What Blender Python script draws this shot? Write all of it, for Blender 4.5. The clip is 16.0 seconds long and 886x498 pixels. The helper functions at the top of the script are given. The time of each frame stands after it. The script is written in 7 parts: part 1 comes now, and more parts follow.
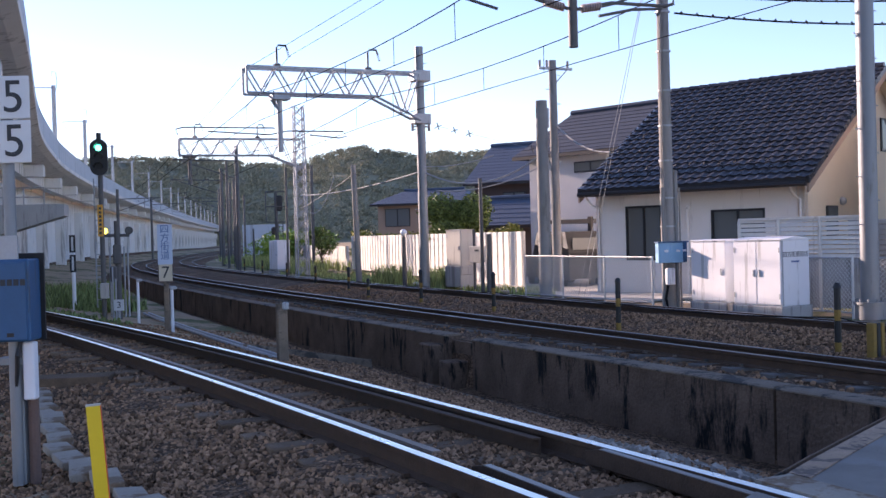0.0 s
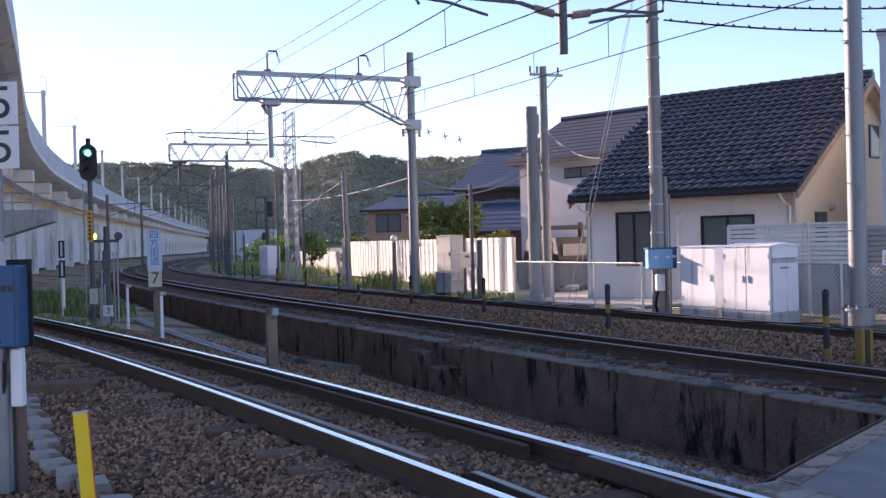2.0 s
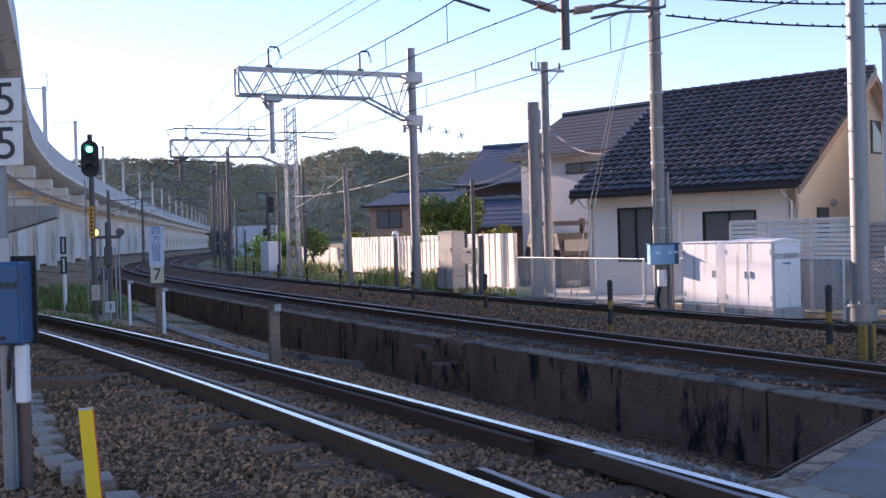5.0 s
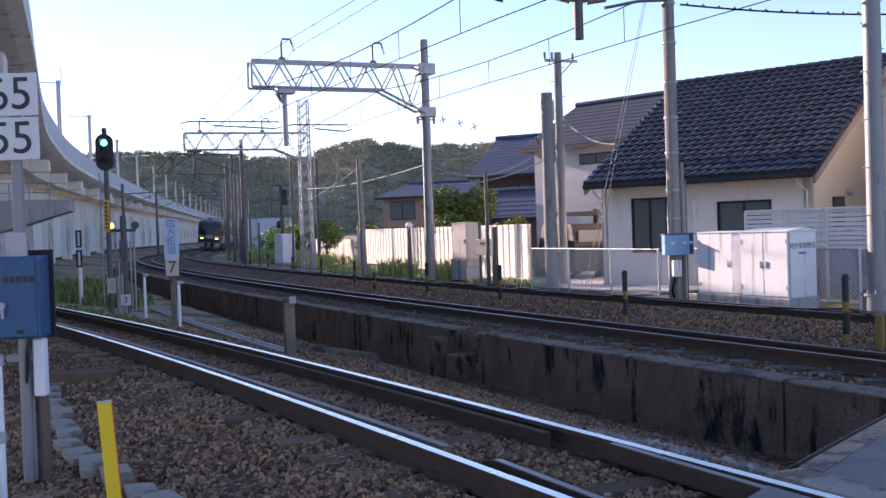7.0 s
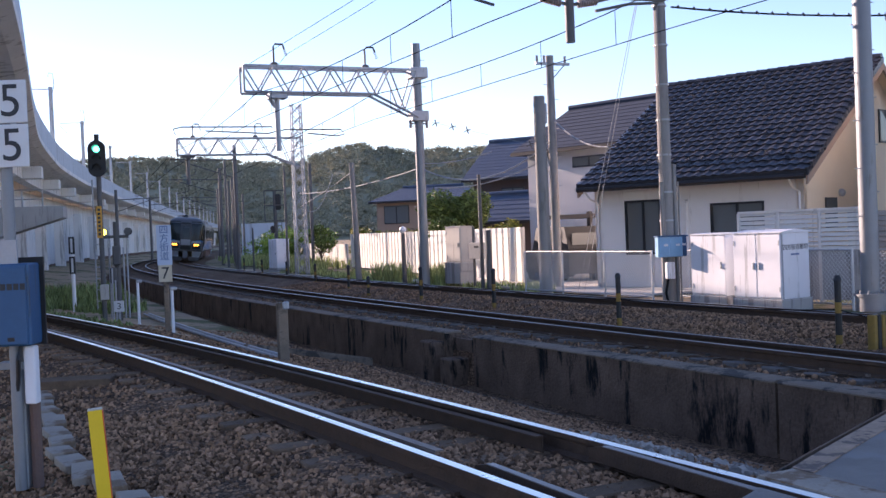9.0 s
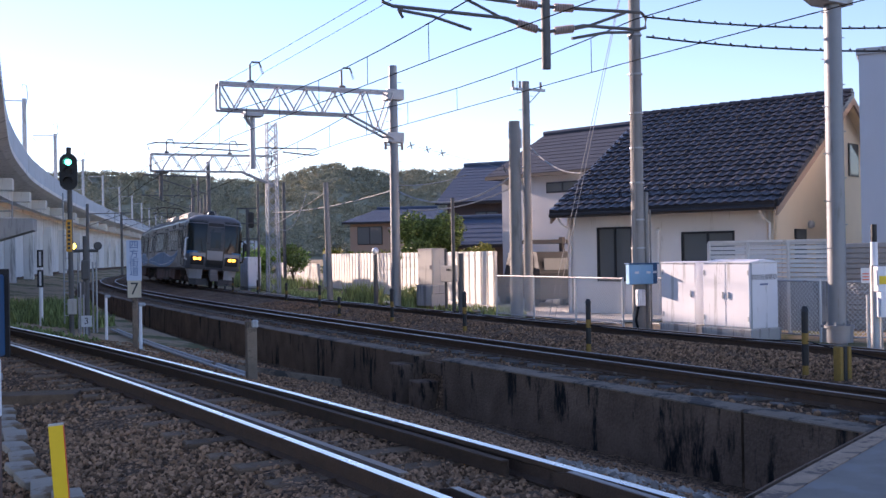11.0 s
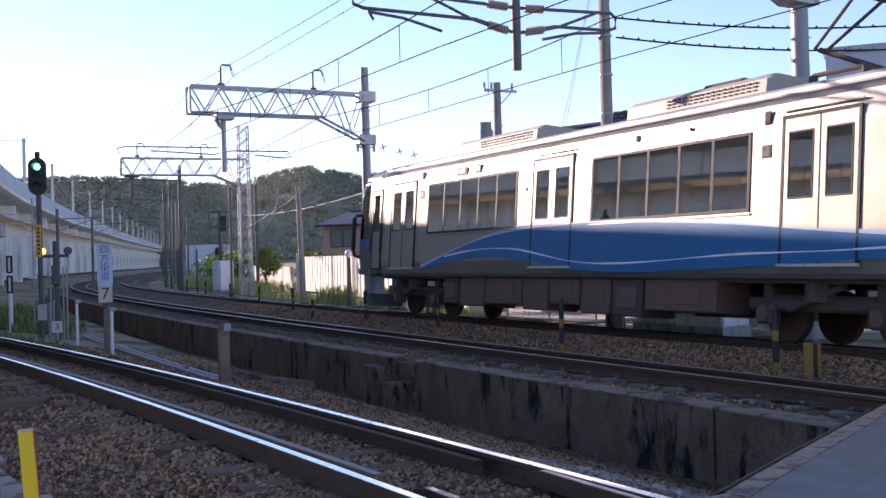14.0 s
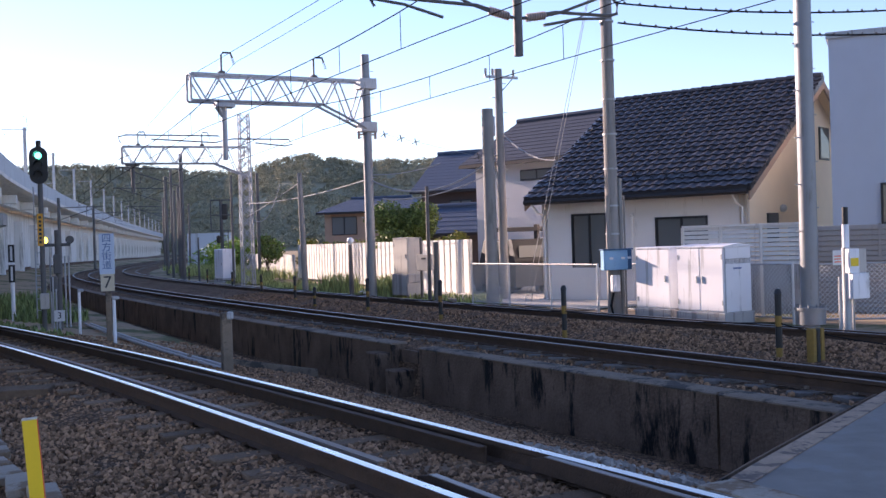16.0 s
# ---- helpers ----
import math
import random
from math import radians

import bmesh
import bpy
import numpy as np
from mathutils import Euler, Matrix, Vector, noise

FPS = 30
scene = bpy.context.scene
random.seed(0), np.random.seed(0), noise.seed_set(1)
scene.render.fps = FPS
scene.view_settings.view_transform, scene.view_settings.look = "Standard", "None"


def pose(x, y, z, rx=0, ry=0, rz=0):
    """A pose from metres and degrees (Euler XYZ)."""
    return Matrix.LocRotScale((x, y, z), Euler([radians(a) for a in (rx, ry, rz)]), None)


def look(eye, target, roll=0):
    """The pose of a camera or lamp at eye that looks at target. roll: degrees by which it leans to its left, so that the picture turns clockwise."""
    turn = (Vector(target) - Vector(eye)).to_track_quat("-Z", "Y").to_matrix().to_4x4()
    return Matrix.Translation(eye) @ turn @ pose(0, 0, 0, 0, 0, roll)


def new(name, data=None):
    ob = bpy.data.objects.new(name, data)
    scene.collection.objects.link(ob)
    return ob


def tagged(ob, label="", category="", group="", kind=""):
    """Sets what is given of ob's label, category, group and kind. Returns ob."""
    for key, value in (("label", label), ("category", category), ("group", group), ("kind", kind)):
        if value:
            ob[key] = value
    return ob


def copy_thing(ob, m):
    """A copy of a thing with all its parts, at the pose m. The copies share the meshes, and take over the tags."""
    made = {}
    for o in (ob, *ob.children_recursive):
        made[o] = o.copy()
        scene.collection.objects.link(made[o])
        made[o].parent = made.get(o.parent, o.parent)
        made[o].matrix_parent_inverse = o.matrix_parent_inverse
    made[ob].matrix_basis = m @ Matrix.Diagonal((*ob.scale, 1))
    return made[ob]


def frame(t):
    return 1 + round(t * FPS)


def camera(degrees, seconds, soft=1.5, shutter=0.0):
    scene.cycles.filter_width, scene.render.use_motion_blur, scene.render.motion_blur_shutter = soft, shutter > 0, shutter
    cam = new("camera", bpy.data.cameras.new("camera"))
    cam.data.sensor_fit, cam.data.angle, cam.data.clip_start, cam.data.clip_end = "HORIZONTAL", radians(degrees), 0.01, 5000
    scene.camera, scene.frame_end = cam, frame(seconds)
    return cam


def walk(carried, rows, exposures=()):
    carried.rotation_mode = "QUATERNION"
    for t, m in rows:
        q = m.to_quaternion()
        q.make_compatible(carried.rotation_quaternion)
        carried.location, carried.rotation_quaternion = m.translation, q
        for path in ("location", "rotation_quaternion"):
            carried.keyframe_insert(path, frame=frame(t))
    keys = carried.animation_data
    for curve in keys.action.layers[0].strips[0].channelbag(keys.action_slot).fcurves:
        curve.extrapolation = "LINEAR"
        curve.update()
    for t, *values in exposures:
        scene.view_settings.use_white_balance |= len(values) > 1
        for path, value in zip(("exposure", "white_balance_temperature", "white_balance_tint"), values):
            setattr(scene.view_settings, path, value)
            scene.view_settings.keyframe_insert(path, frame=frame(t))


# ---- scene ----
# The camera: hand-held beside the crossing, 1.45 m over the near rails
EYE_Z = 1.45
cam = camera(45.5, 16.0, soft=1.5)
PATH = [
    (0, -0.259, -0.810, 1.592, 0.028, -0.009, -0.015),
    (0.5, -0.156, -0.555, 1.945, 0.041, -0.011, -0.010),
    (1, -0.304, -0.446, 1.861, 0.037, -0.012, -0.012),
    (1.5, -0.558, -0.488, 1.669, 0.038, -0.012, -0.010),
    (2, -0.760, -0.524, 1.537, 0.041, -0.011, -0.007),
    (2.5, -0.907, -0.559, 1.630, 0.037, -0.011, -0.007),
    (3, -1.007, -0.536, 1.772, 0.032, -0.010, -0.005),
    (5.5, -0.608, -0.881, 1.542, 0.011, -0.002, -0.001),
    (6, -0.326, -1.015, 1.678, 0.006, 0.003, 0.003),
    (6.5, -0.058, -1.097, 1.770, 0.001, -0.001, 0.001),
    (7, -0.000, -1.200, 1.900, -0.000, -0.000, -0.000),
    (7.5, -0.077, -1.297, 2.011, 0.003, -0.000, 0.001),
    (8, -0.120, -1.311, 2.147, 0.014, 0.003, 0.001),
    (8.5, -0.181, -1.207, 2.288, 0.021, 0.007, -0.001),
    (9, -0.306, -1.014, 2.333, 0.024, 0.001, 0.003),
    (11.5, -2.086, 0.345, 0.694, 0.054, 0.002, -0.003),
    (12, -2.449, 0.395, 0.801, 0.063, 0.007, -0.011),
    (12.5, -2.749, 0.281, 1.030, 0.063, 0.001, -0.012),
    (13, -3.035, 0.155, 1.312, 0.069, 0.002, -0.010),
    (13.5, -3.179, 0.122, 1.478, 0.073, 0.005, -0.010),
    (14, -3.198, 0.227, 1.524, 0.055, -0.010, -0.008),
    (14.5, -3.253, 0.282, 1.520, 0.056, -0.006, -0.007),
    (15, -3.490, 0.166, 1.639, 0.059, -0.006, -0.006),
    (15.5, -3.521, -0.099, 1.713, 0.055, 0.002, -0.011),
    (16, -3.115, -0.461, 1.788, 0.045, 0.012, -0.012),
]
walk(cam, [(t, pose(x, y, EYE_Z + z, 90 + pitch, roll, yaw)) for t, yaw, pitch, roll, x, y, z in PATH],
     exposures=[(0, 1.14, 6150, 32.5), (16, 1.14, 6150, 32.5)])

# ---- light: low evening sun ahead to the left, clear sky ----
SUN_AZ, SUN_EL = -47.0, 16.5     # degrees from straight ahead, over the horizon
world = bpy.data.worlds.new("world")
scene.world = world
world.use_nodes = True
wn = world.node_tree
sky = wn.nodes.new("ShaderNodeTexSky")
sky.sky_type = "NISHITA"
sky.sun_disc = False
sky.sun_elevation, sky.sun_rotation = radians(SUN_EL), radians(SUN_AZ)
sky.air_density, sky.dust_density, sky.ozone_density = 1.0, 0.05, 2.5
wn.links.new(sky.outputs[0], wn.nodes["Background"].inputs[0])
wn.nodes["Background"].inputs[1].default_value = 0.118
sun = new("sun", bpy.data.lights.new("sun", "SUN"))
sun.data.energy, sun.data.angle, sun.data.color = 5.0, radians(0.6), (1.0, 0.82, 0.6)
sa, se = radians(SUN_AZ), radians(SUN_EL)
sun.matrix_world = look((0, 0, 30), (-math.sin(sa) * math.cos(se), -math.cos(sa) * math.cos(se), 30 - math.sin(se)))


# ---- materials ----
def base_mat(name):
    m = bpy.data.materials.new(name)
    m.use_nodes = True
    nt = m.node_tree
    return m, nt, nt.nodes["Principled BSDF"]


def rgb(c):
    return (c[0], c[1], c[2], 1)


def mat(name, col, rough=0.7, metal=0.0, var=0.25, scale=6.0, bump=0.2, fine=60.0, dirt=None, dirt_amt=0.5, streak=False, rand=0.0, spec=0.5, soft=0.06):
    """A surface: colour varied at two scales, stains, roughness and fine relief."""
    m, nt, b = base_mat(name)
    N, L = nt.nodes.new, nt.links.new
    tc = N("ShaderNodeTexCoord")
    mp = N("ShaderNodeMapping")
    L(tc.outputs["Object"], mp.inputs[0])
    n1, n2 = N("ShaderNodeTexNoise"), N("ShaderNodeTexNoise")
    for n, s in ((n1, scale), (n2, fine)):
        n.inputs["Scale"].default_value = s
        n.inputs["Detail"].default_value = 6
        L(mp.outputs[0], n.inputs["Vector"])
    ramp = N("ShaderNodeMixRGB")
    ramp.inputs[1].default_value = rgb([v * (1 - var) for v in col])
    ramp.inputs[2].default_value = rgb([min(1, v * (1 + var)) for v in col])
    mixf = N("ShaderNodeMath")
    mixf.operation = "MULTIPLY_ADD"
    L(n2.outputs[0], mixf.inputs[0])
    mixf.inputs[1].default_value = 0.6
    sub = N("ShaderNodeMath")
    sub.operation = "MULTIPLY_ADD"
    L(n1.outputs[0], sub.inputs[0])
    sub.inputs[1].default_value, sub.inputs[2].default_value = 1.2, -0.4
    L(sub.outputs[0], mixf.inputs[2])
    L(mixf.outputs[0], ramp.inputs[0])
    out = ramp.outputs[0]
    if dirt:
        n3 = N("ShaderNodeTexNoise")
        n3.inputs["Scale"].default_value = scale * 0.5
        n3.inputs["Detail"].default_value = 8
        n3.inputs["Roughness"].default_value = 0.7
        if streak:
            mp2 = N("ShaderNodeMapping")
            mp2.inputs["Scale"].default_value = streak if isinstance(streak, tuple) else (4.5, 4.5, 0.5)
            L(tc.outputs["Object"], mp2.inputs[0])
            L(mp2.outputs[0], n3.inputs["Vector"])
        else:
            L(mp.outputs[0], n3.inputs["Vector"])
        cr = N("ShaderNodeValToRGB")
        cr.color_ramp.elements[0].position, cr.color_ramp.elements[1].position = 0.64 - 0.24 * dirt_amt, 0.64 + soft - 0.22 * dirt_amt
        L(n3.outputs[0], cr.inputs[0])
        mx = N("ShaderNodeMixRGB")
        mx.inputs[2].default_value = rgb(dirt)
        L(cr.outputs[0], mx.inputs[0])
        L(out, mx.inputs[1])
        out = mx.outputs[0]
    if rand:
        oi = N("ShaderNodeObjectInfo")
        geo = N("ShaderNodeNewGeometry")
        ad = N("ShaderNodeMath")
        ad.operation = "ADD"
        L(oi.outputs["Random"], ad.inputs[0])
        L(geo.outputs["Random Per Island"], ad.inputs[1])
        fr = N("ShaderNodeMath")
        fr.operation = "FRACT"
        L(ad.outputs[0], fr.inputs[0])
        hs = N("ShaderNodeHueSaturation")
        mr = N("ShaderNodeMapRange")
        mr.inputs[3].default_value, mr.inputs[4].default_value = 1 - rand, 1 + rand
        L(fr.outputs[0], mr.inputs[0])
        L(mr.outputs[0], hs.inputs["Value"])
        L(out, hs.inputs["Color"])
        out = hs.outputs[0]
    L(out, b.inputs["Base Color"])
    b.inputs["Metallic"].default_value = metal
    b.inputs["Specular IOR Level"].default_value = spec
    rr = N("ShaderNodeMapRange")
    rr.inputs[3].default_value, rr.inputs[4].default_value = max(0.02, rough - 0.12), min(1, rough + 0.12)
    L(n1.outputs[0], rr.inputs[0])
    L(rr.outputs[0], b.inputs["Roughness"])
    if bump:
        bp = N("ShaderNodeBump")
        bp.inputs["Strength"].default_value = bump
        bp.inputs["Distance"].default_value = 0.02
        L(n2.outputs[0], bp.inputs["Height"])
        L(bp.outputs[0], b.inputs["Normal"])
    return m


def ballast_mat(name, lo, hi, size):
    """Packed crushed stone: cells of uneven tone with dark gaps and relief."""
    m, nt, b = base_mat(name)
    N, L = nt.nodes.new, nt.links.new
    tc = N("ShaderNodeTexCoord")
    v1, v2, nz = N("ShaderNodeTexVoronoi"), N("ShaderNodeTexVoronoi"), N("ShaderNodeTexNoise")
    v2.feature = "DISTANCE_TO_EDGE"
    for v in (v1, v2):
        v.inputs["Scale"].default_value = 1 / size
        L(tc.outputs["Object"], v.inputs["Vector"])
    nz.inputs["Scale"].default_value, nz.inputs["Detail"].default_value = 0.9, 6
    L(tc.outputs["Object"], nz.inputs["Vector"])
    sp = N("ShaderNodeSeparateColor")
    L(v1.outputs["Color"], sp.inputs[0])
    cm = N("ShaderNodeMixRGB")
    cm.inputs[1].default_value, cm.inputs[2].default_value = rgb(lo), rgb(hi)
    L(sp.outputs[0], cm.inputs[0])
    gap = N("ShaderNodeMapRange")
    gap.inputs[2].default_value, gap.inputs[3].default_value = 0.16, 0.25
    L(v2.outputs["Distance"], gap.inputs[0])
    g2 = N("ShaderNodeMixRGB")
    g2.blend_type = "MULTIPLY"
    g2.inputs[0].default_value = 1.0
    L(cm.outputs[0], g2.inputs[1])
    L(gap.outputs[0], g2.inputs[2])
    big = N("ShaderNodeMapRange")
    big.inputs[1].default_value, big.inputs[2].default_value = 0.3, 0.7
    big.inputs[3].default_value, big.inputs[4].default_value = 0.65, 1.25
    L(nz.outputs[0], big.inputs[0])
    g3 = N("ShaderNodeMixRGB")
    g3.blend_type = "MULTIPLY"
    g3.inputs[0].default_value = 1.0
    L(g2.outputs[0], g3.inputs[1])
    L(big.outputs[0], g3.inputs[2])
    L(g3.outputs[0], b.inputs["Base Color"])
    b.inputs["Roughness"].default_value, b.inputs["Specular IOR Level"].default_value = 0.95, 0.15
    bp = N("ShaderNodeBump")
    bp.inputs["Strength"].default_value, bp.inputs["Distance"].default_value = 0.9, 0.03
    ad = N("ShaderNodeMath")
    L(v2.outputs["Distance"], ad.inputs[0])
    L(sp.outputs[1], ad.inputs[1])
    L(ad.outputs[0], bp.inputs["Height"])
    L(bp.outputs[0], b.inputs["Normal"])
    return m


def glow(name, col, strength, base=(0.8, 0.8, 0.8)):
    m, nt, b = base_mat(name)
    b.inputs["Base Color"].default_value = rgb(base)
    b.inputs["Emission Color"].default_value = rgb(col)
    b.inputs["Emission Strength"].default_value = strength
    return m


def glassy(name, col, rough=0.04, spec=0.6):
    m, nt, b = base_mat(name)
    b.inputs["Base Color"].default_value = rgb(col)
    b.inputs["Roughness"].default_value = rough
    b.inputs["Specular IOR Level"].default_value = spec
    n = nt.nodes.new("ShaderNodeTexNoise")
    n.inputs["Scale"].default_value = 3
    bp = nt.nodes.new("ShaderNodeBump")
    bp.inputs["Strength"].default_value, bp.inputs["Distance"].default_value = 0.03, 0.02
    nt.links.new(n.outputs[0], bp.inputs["Height"])
    nt.links.new(bp.outputs[0], b.inputs["Normal"])
    return m


M = dict(
    ballast=ballast_mat("ballast", (0.1, 0.058, 0.036), (0.3, 0.185, 0.112), 0.055),
    stone=mat("stone", (0.29, 0.166, 0.094), 0.9, var=0.35, scale=25, rand=0.75, bump=0.4, spec=0.2),
    earth=mat("earth", (0.36, 0.26, 0.165), 0.95, var=0.4, scale=0.6, fine=12, bump=0.8, dirt=(0.11, 0.115, 0.045), dirt_amt=0.6, spec=0.2),
    grass=mat("grass", (0.2, 0.25, 0.09), 0.8, var=0.4, scale=2, rand=0.45, bump=0, spec=0.2),
    asphalt=mat("asphalt", (0.25, 0.222, 0.195), 0.8, var=0.3, scale=4, fine=180, bump=0.5, dirt=(0.27, 0.25, 0.23), dirt_amt=0.4, spec=0.3),
    curb=mat("worn_concrete", (0.36, 0.3, 0.235), 0.9, var=0.25, scale=5, bump=0.4, dirt=(0.2, 0.13, 0.08), dirt_amt=0.5),
    lot=mat("pale_concrete_paving", (0.52, 0.48, 0.42), 0.85, var=0.12, scale=1.2, bump=0.3, dirt=(0.36, 0.33, 0.28), dirt_amt=0.4),
    paint_line=mat("worn_line_paint", (0.4, 0.27, 0.18), 0.85, var=0.4, scale=10, bump=0.6, dirt=(0.14, 0.1, 0.08), dirt_amt=0.6),
    wall=mat("stained_wall", (0.165, 0.108, 0.075), 0.95, var=0.55, scale=2.2, fine=26, bump=1.0, dirt=(0.013, 0.012, 0.012), dirt_amt=0.42, streak=(2.2, 2.2, 0.6), soft=0.07, spec=0.2),
    walltop=mat("wall_top", (0.25, 0.19, 0.14), 0.95, var=0.35, scale=4, bump=0.7, dirt=(0.08, 0.07, 0.06), dirt_amt=0.6, spec=0.2),
    concrete=mat("concrete", (0.42, 0.41, 0.39), 0.85, var=0.15, scale=1.5, fine=30, bump=0.25, dirt=(0.25, 0.24, 0.23), dirt_amt=0.45, streak=True),
    pale=mat("pale_concrete", (0.75, 0.73, 0.7), 0.85, var=0.1, scale=0.7, fine=20, bump=0.2, dirt=(0.42, 0.4, 0.37), dirt_amt=0.4, streak=True),
    parapet=mat("parapet_panels", (0.5, 0.54, 0.58), 0.7, var=0.1, scale=0.8, fine=20, bump=0.2, dirt=(0.36, 0.38, 0.4), dirt_amt=0.4, streak=True),
    rail_side=mat("rusty_rail", (0.08, 0.047, 0.03), 0.85, metal=0.0, var=0.35, scale=8, bump=0.5, spec=0.3),
    rail_top=mat("polished_rail_head", (1.0, 0.95, 0.87), 0.3, metal=1.0, var=0.06, scale=4, bump=0.0),
    rail_dull=mat("dull_rail_head", (0.22, 0.19, 0.17), 0.4, metal=0.8, var=0.2, scale=6, bump=0.1),
    guard=mat("worn_guard_steel", (0.27, 0.2, 0.15), 0.6, metal=0.2, var=0.25, scale=7, bump=0.2),
    sleeper=mat("old_sleeper", (0.19, 0.125, 0.08), 0.9, var=0.4, scale=9, bump=0.7, rand=0.3, spec=0.2),
    csleeper=mat("concrete_sleeper", (0.15, 0.13, 0.115), 0.9, var=0.2, scale=9, bump=0.5, rand=0.2),
    steel=mat("galvanised_steel", (0.42, 0.43, 0.44), 0.55, metal=0.35, var=0.15, scale=5, bump=0.15, dirt=(0.27, 0.25, 0.23), dirt_amt=0.35, streak=True),
    darksteel=mat("weathered_steel", (0.13, 0.125, 0.12), 0.65, metal=0.2, var=0.25, scale=6, bump=0.2),
    pole=mat("concrete_pole", (0.28, 0.265, 0.245), 0.85, var=0.15, scale=3, bump=0.25, dirt=(0.2, 0.19, 0.17), dirt_amt=0.4, streak=True),
    galv=mat("smooth_galvanised_pole", (0.25, 0.26, 0.27), 0.5, metal=0.3, var=0.12, scale=3, bump=0.1, dirt=(0.19, 0.185, 0.18), dirt_amt=0.3, streak=True),
    wire=mat("wire", (0.02, 0.02, 0.022), 1.0, var=0.1, bump=0, spec=0.0),
    palewire=mat("pale_sheathed_wire", (0.4, 0.4, 0.4), 0.8, var=0.15, bump=0, spec=0.1),
    meshwire=mat("pale_galvanised_wire", (0.66, 0.66, 0.64), 0.5, metal=0.2, var=0.1, bump=0),
    insul=mat("insulator", (0.36, 0.29, 0.26), 0.3, var=0.1, bump=0),
    white=mat("white_painted_steel", (0.82, 0.82, 0.84), 0.45, var=0.05, scale=2, bump=0.03, dirt=(0.55, 0.55, 0.55), dirt_amt=0.3, streak=True),
    beige=mat("beige_cabinet", (0.5, 0.47, 0.42), 0.5, var=0.08, scale=3, bump=0.05, dirt=(0.35, 0.32, 0.28), dirt_amt=0.3, streak=True),
    blue=mat("blue_painted_steel", (0.022, 0.095, 0.21), 0.45, var=0.15, scale=5, bump=0.06, dirt=(0.03, 0.06, 0.1), dirt_amt=0.3, streak=True),
    ltblue=mat("light_blue_paint", (0.2, 0.42, 0.62), 0.45, var=0.08, bump=0.03),
    black=mat("black_paint", (0.015, 0.015, 0.016), 0.5, var=0.2, bump=0.05),
    yellow=mat("yellow_paint", (0.85, 0.58, 0.01), 0.45, var=0.06, scale=7, bump=0.04),
    orange=mat("orange_red_reflector", (0.8, 0.13, 0.03), 0.4, var=0.06, bump=0.02),
    ochre=mat("faded_yellow_paint", (0.27, 0.16, 0.03), 0.7, var=0.25, scale=20, bump=0.2),
    signwhite=mat("white_sign_plate", (0.66, 0.68, 0.68), 0.5, var=0.05, bump=0.02),
    cream=mat("cream_sign_plate", (0.6, 0.52, 0.38), 0.6, var=0.1, bump=0.05),
    ink=mat("sign_ink", (0.03, 0.035, 0.04), 0.6, var=0.1, bump=0),
    blueink=mat("blue_sign_ink", (0.05, 0.12, 0.3), 0.6, var=0.1, bump=0),
    stucco=mat("cream_stucco", (0.88, 0.83, 0.77), 0.9, var=0.04, scale=1.5, fine=90, bump=0.35, dirt=(0.7, 0.65, 0.58), dirt_amt=0.25, streak=True),
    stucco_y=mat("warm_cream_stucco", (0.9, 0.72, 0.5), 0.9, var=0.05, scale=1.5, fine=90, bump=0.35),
    stucco_g=mat("grey_stucco", (0.6, 0.58, 0.56), 0.9, var=0.06, scale=1.5, fine=90, bump=0.3),
    darkwall=mat("dark_brown_siding", (0.09, 0.062, 0.052), 0.8, var=0.2, scale=3, bump=0.3),
    tanwall=mat("tan_wall", (0.4, 0.28, 0.2), 0.85, var=0.1, scale=3, bump=0.3),
    tile=mat("dark_roof_tile", (0.045, 0.042, 0.046), 0.3, var=0.35, scale=5, bump=0.25, rand=0.35, spec=0.5),
    slate=mat("dark_slate_roof", (0.048, 0.06, 0.086), 0.85, var=0.25, scale=3, bump=0.3, spec=0.15),
    bluetile=mat("blue_grey_roof_tile", (0.075, 0.098, 0.14), 0.6, var=0.2, scale=4, bump=0.3),
    trim=mat("dark_brown_trim", (0.028, 0.022, 0.02), 0.55, var=0.2, bump=0.05),
    frame=mat("black_window_frame", (0.02, 0.02, 0.022), 0.45, var=0.1, bump=0),
    glass=glassy("dark_window_glass", (0.14, 0.15, 0.145)),
    curtain=mat("pale_curtain", (0.33, 0.35, 0.34), 0.9, var=0.15, scale=8, bump=0.2),
    fence_white=mat("white_sheet_fence", (0.7, 0.67, 0.61), 0.5, var=0.06, scale=2, bump=0.05, dirt=(0.5, 0.46, 0.4), dirt_amt=0.3, streak=True),
    fence_grey=mat("grey_ribbed_panel", (0.33, 0.305, 0.28), 0.6, var=0.08, scale=2, bump=0.05, dirt=(0.3, 0.28, 0.26), dirt_amt=0.3, streak=True),
    leaf=mat("leaves", (0.17, 0.22, 0.055), 0.6, var=0.3, scale=3, rand=0.5, bump=0, spec=0.3),
    bark=mat("bark", (0.09, 0.07, 0.05), 0.9, var=0.3, scale=10, bump=0.6),
    # distant haze is put into this base colour, paler than real foliage
    wood_hill=mat("hazy_far_woods", (0.33, 0.31, 0.215), 0.95, var=0.3, scale=0.02, fine=1.2, rand=0.3, bump=0.1, spec=0.05),
)
# ---- building helpers ----
def box(bm, c, s, m=None, bevel=0.0):
    r = bmesh.ops.create_cube(bm, size=1.0)
    vs = r["verts"]
    bmesh.ops.scale(bm, vec=s, verts=vs)
    if bevel:
        es = list({e for v in vs for e in v.link_edges})
        g = bmesh.ops.bevel(bm, geom=es, offset=bevel, segments=1, affect="EDGES")
        vs = list(set(g["verts"]) | {v for v in vs if v.is_valid})
    bmesh.ops.translate(bm, vec=c, verts=vs)
    if m is not None:
        bmesh.ops.transform(bm, matrix=m, verts=vs)
    return vs


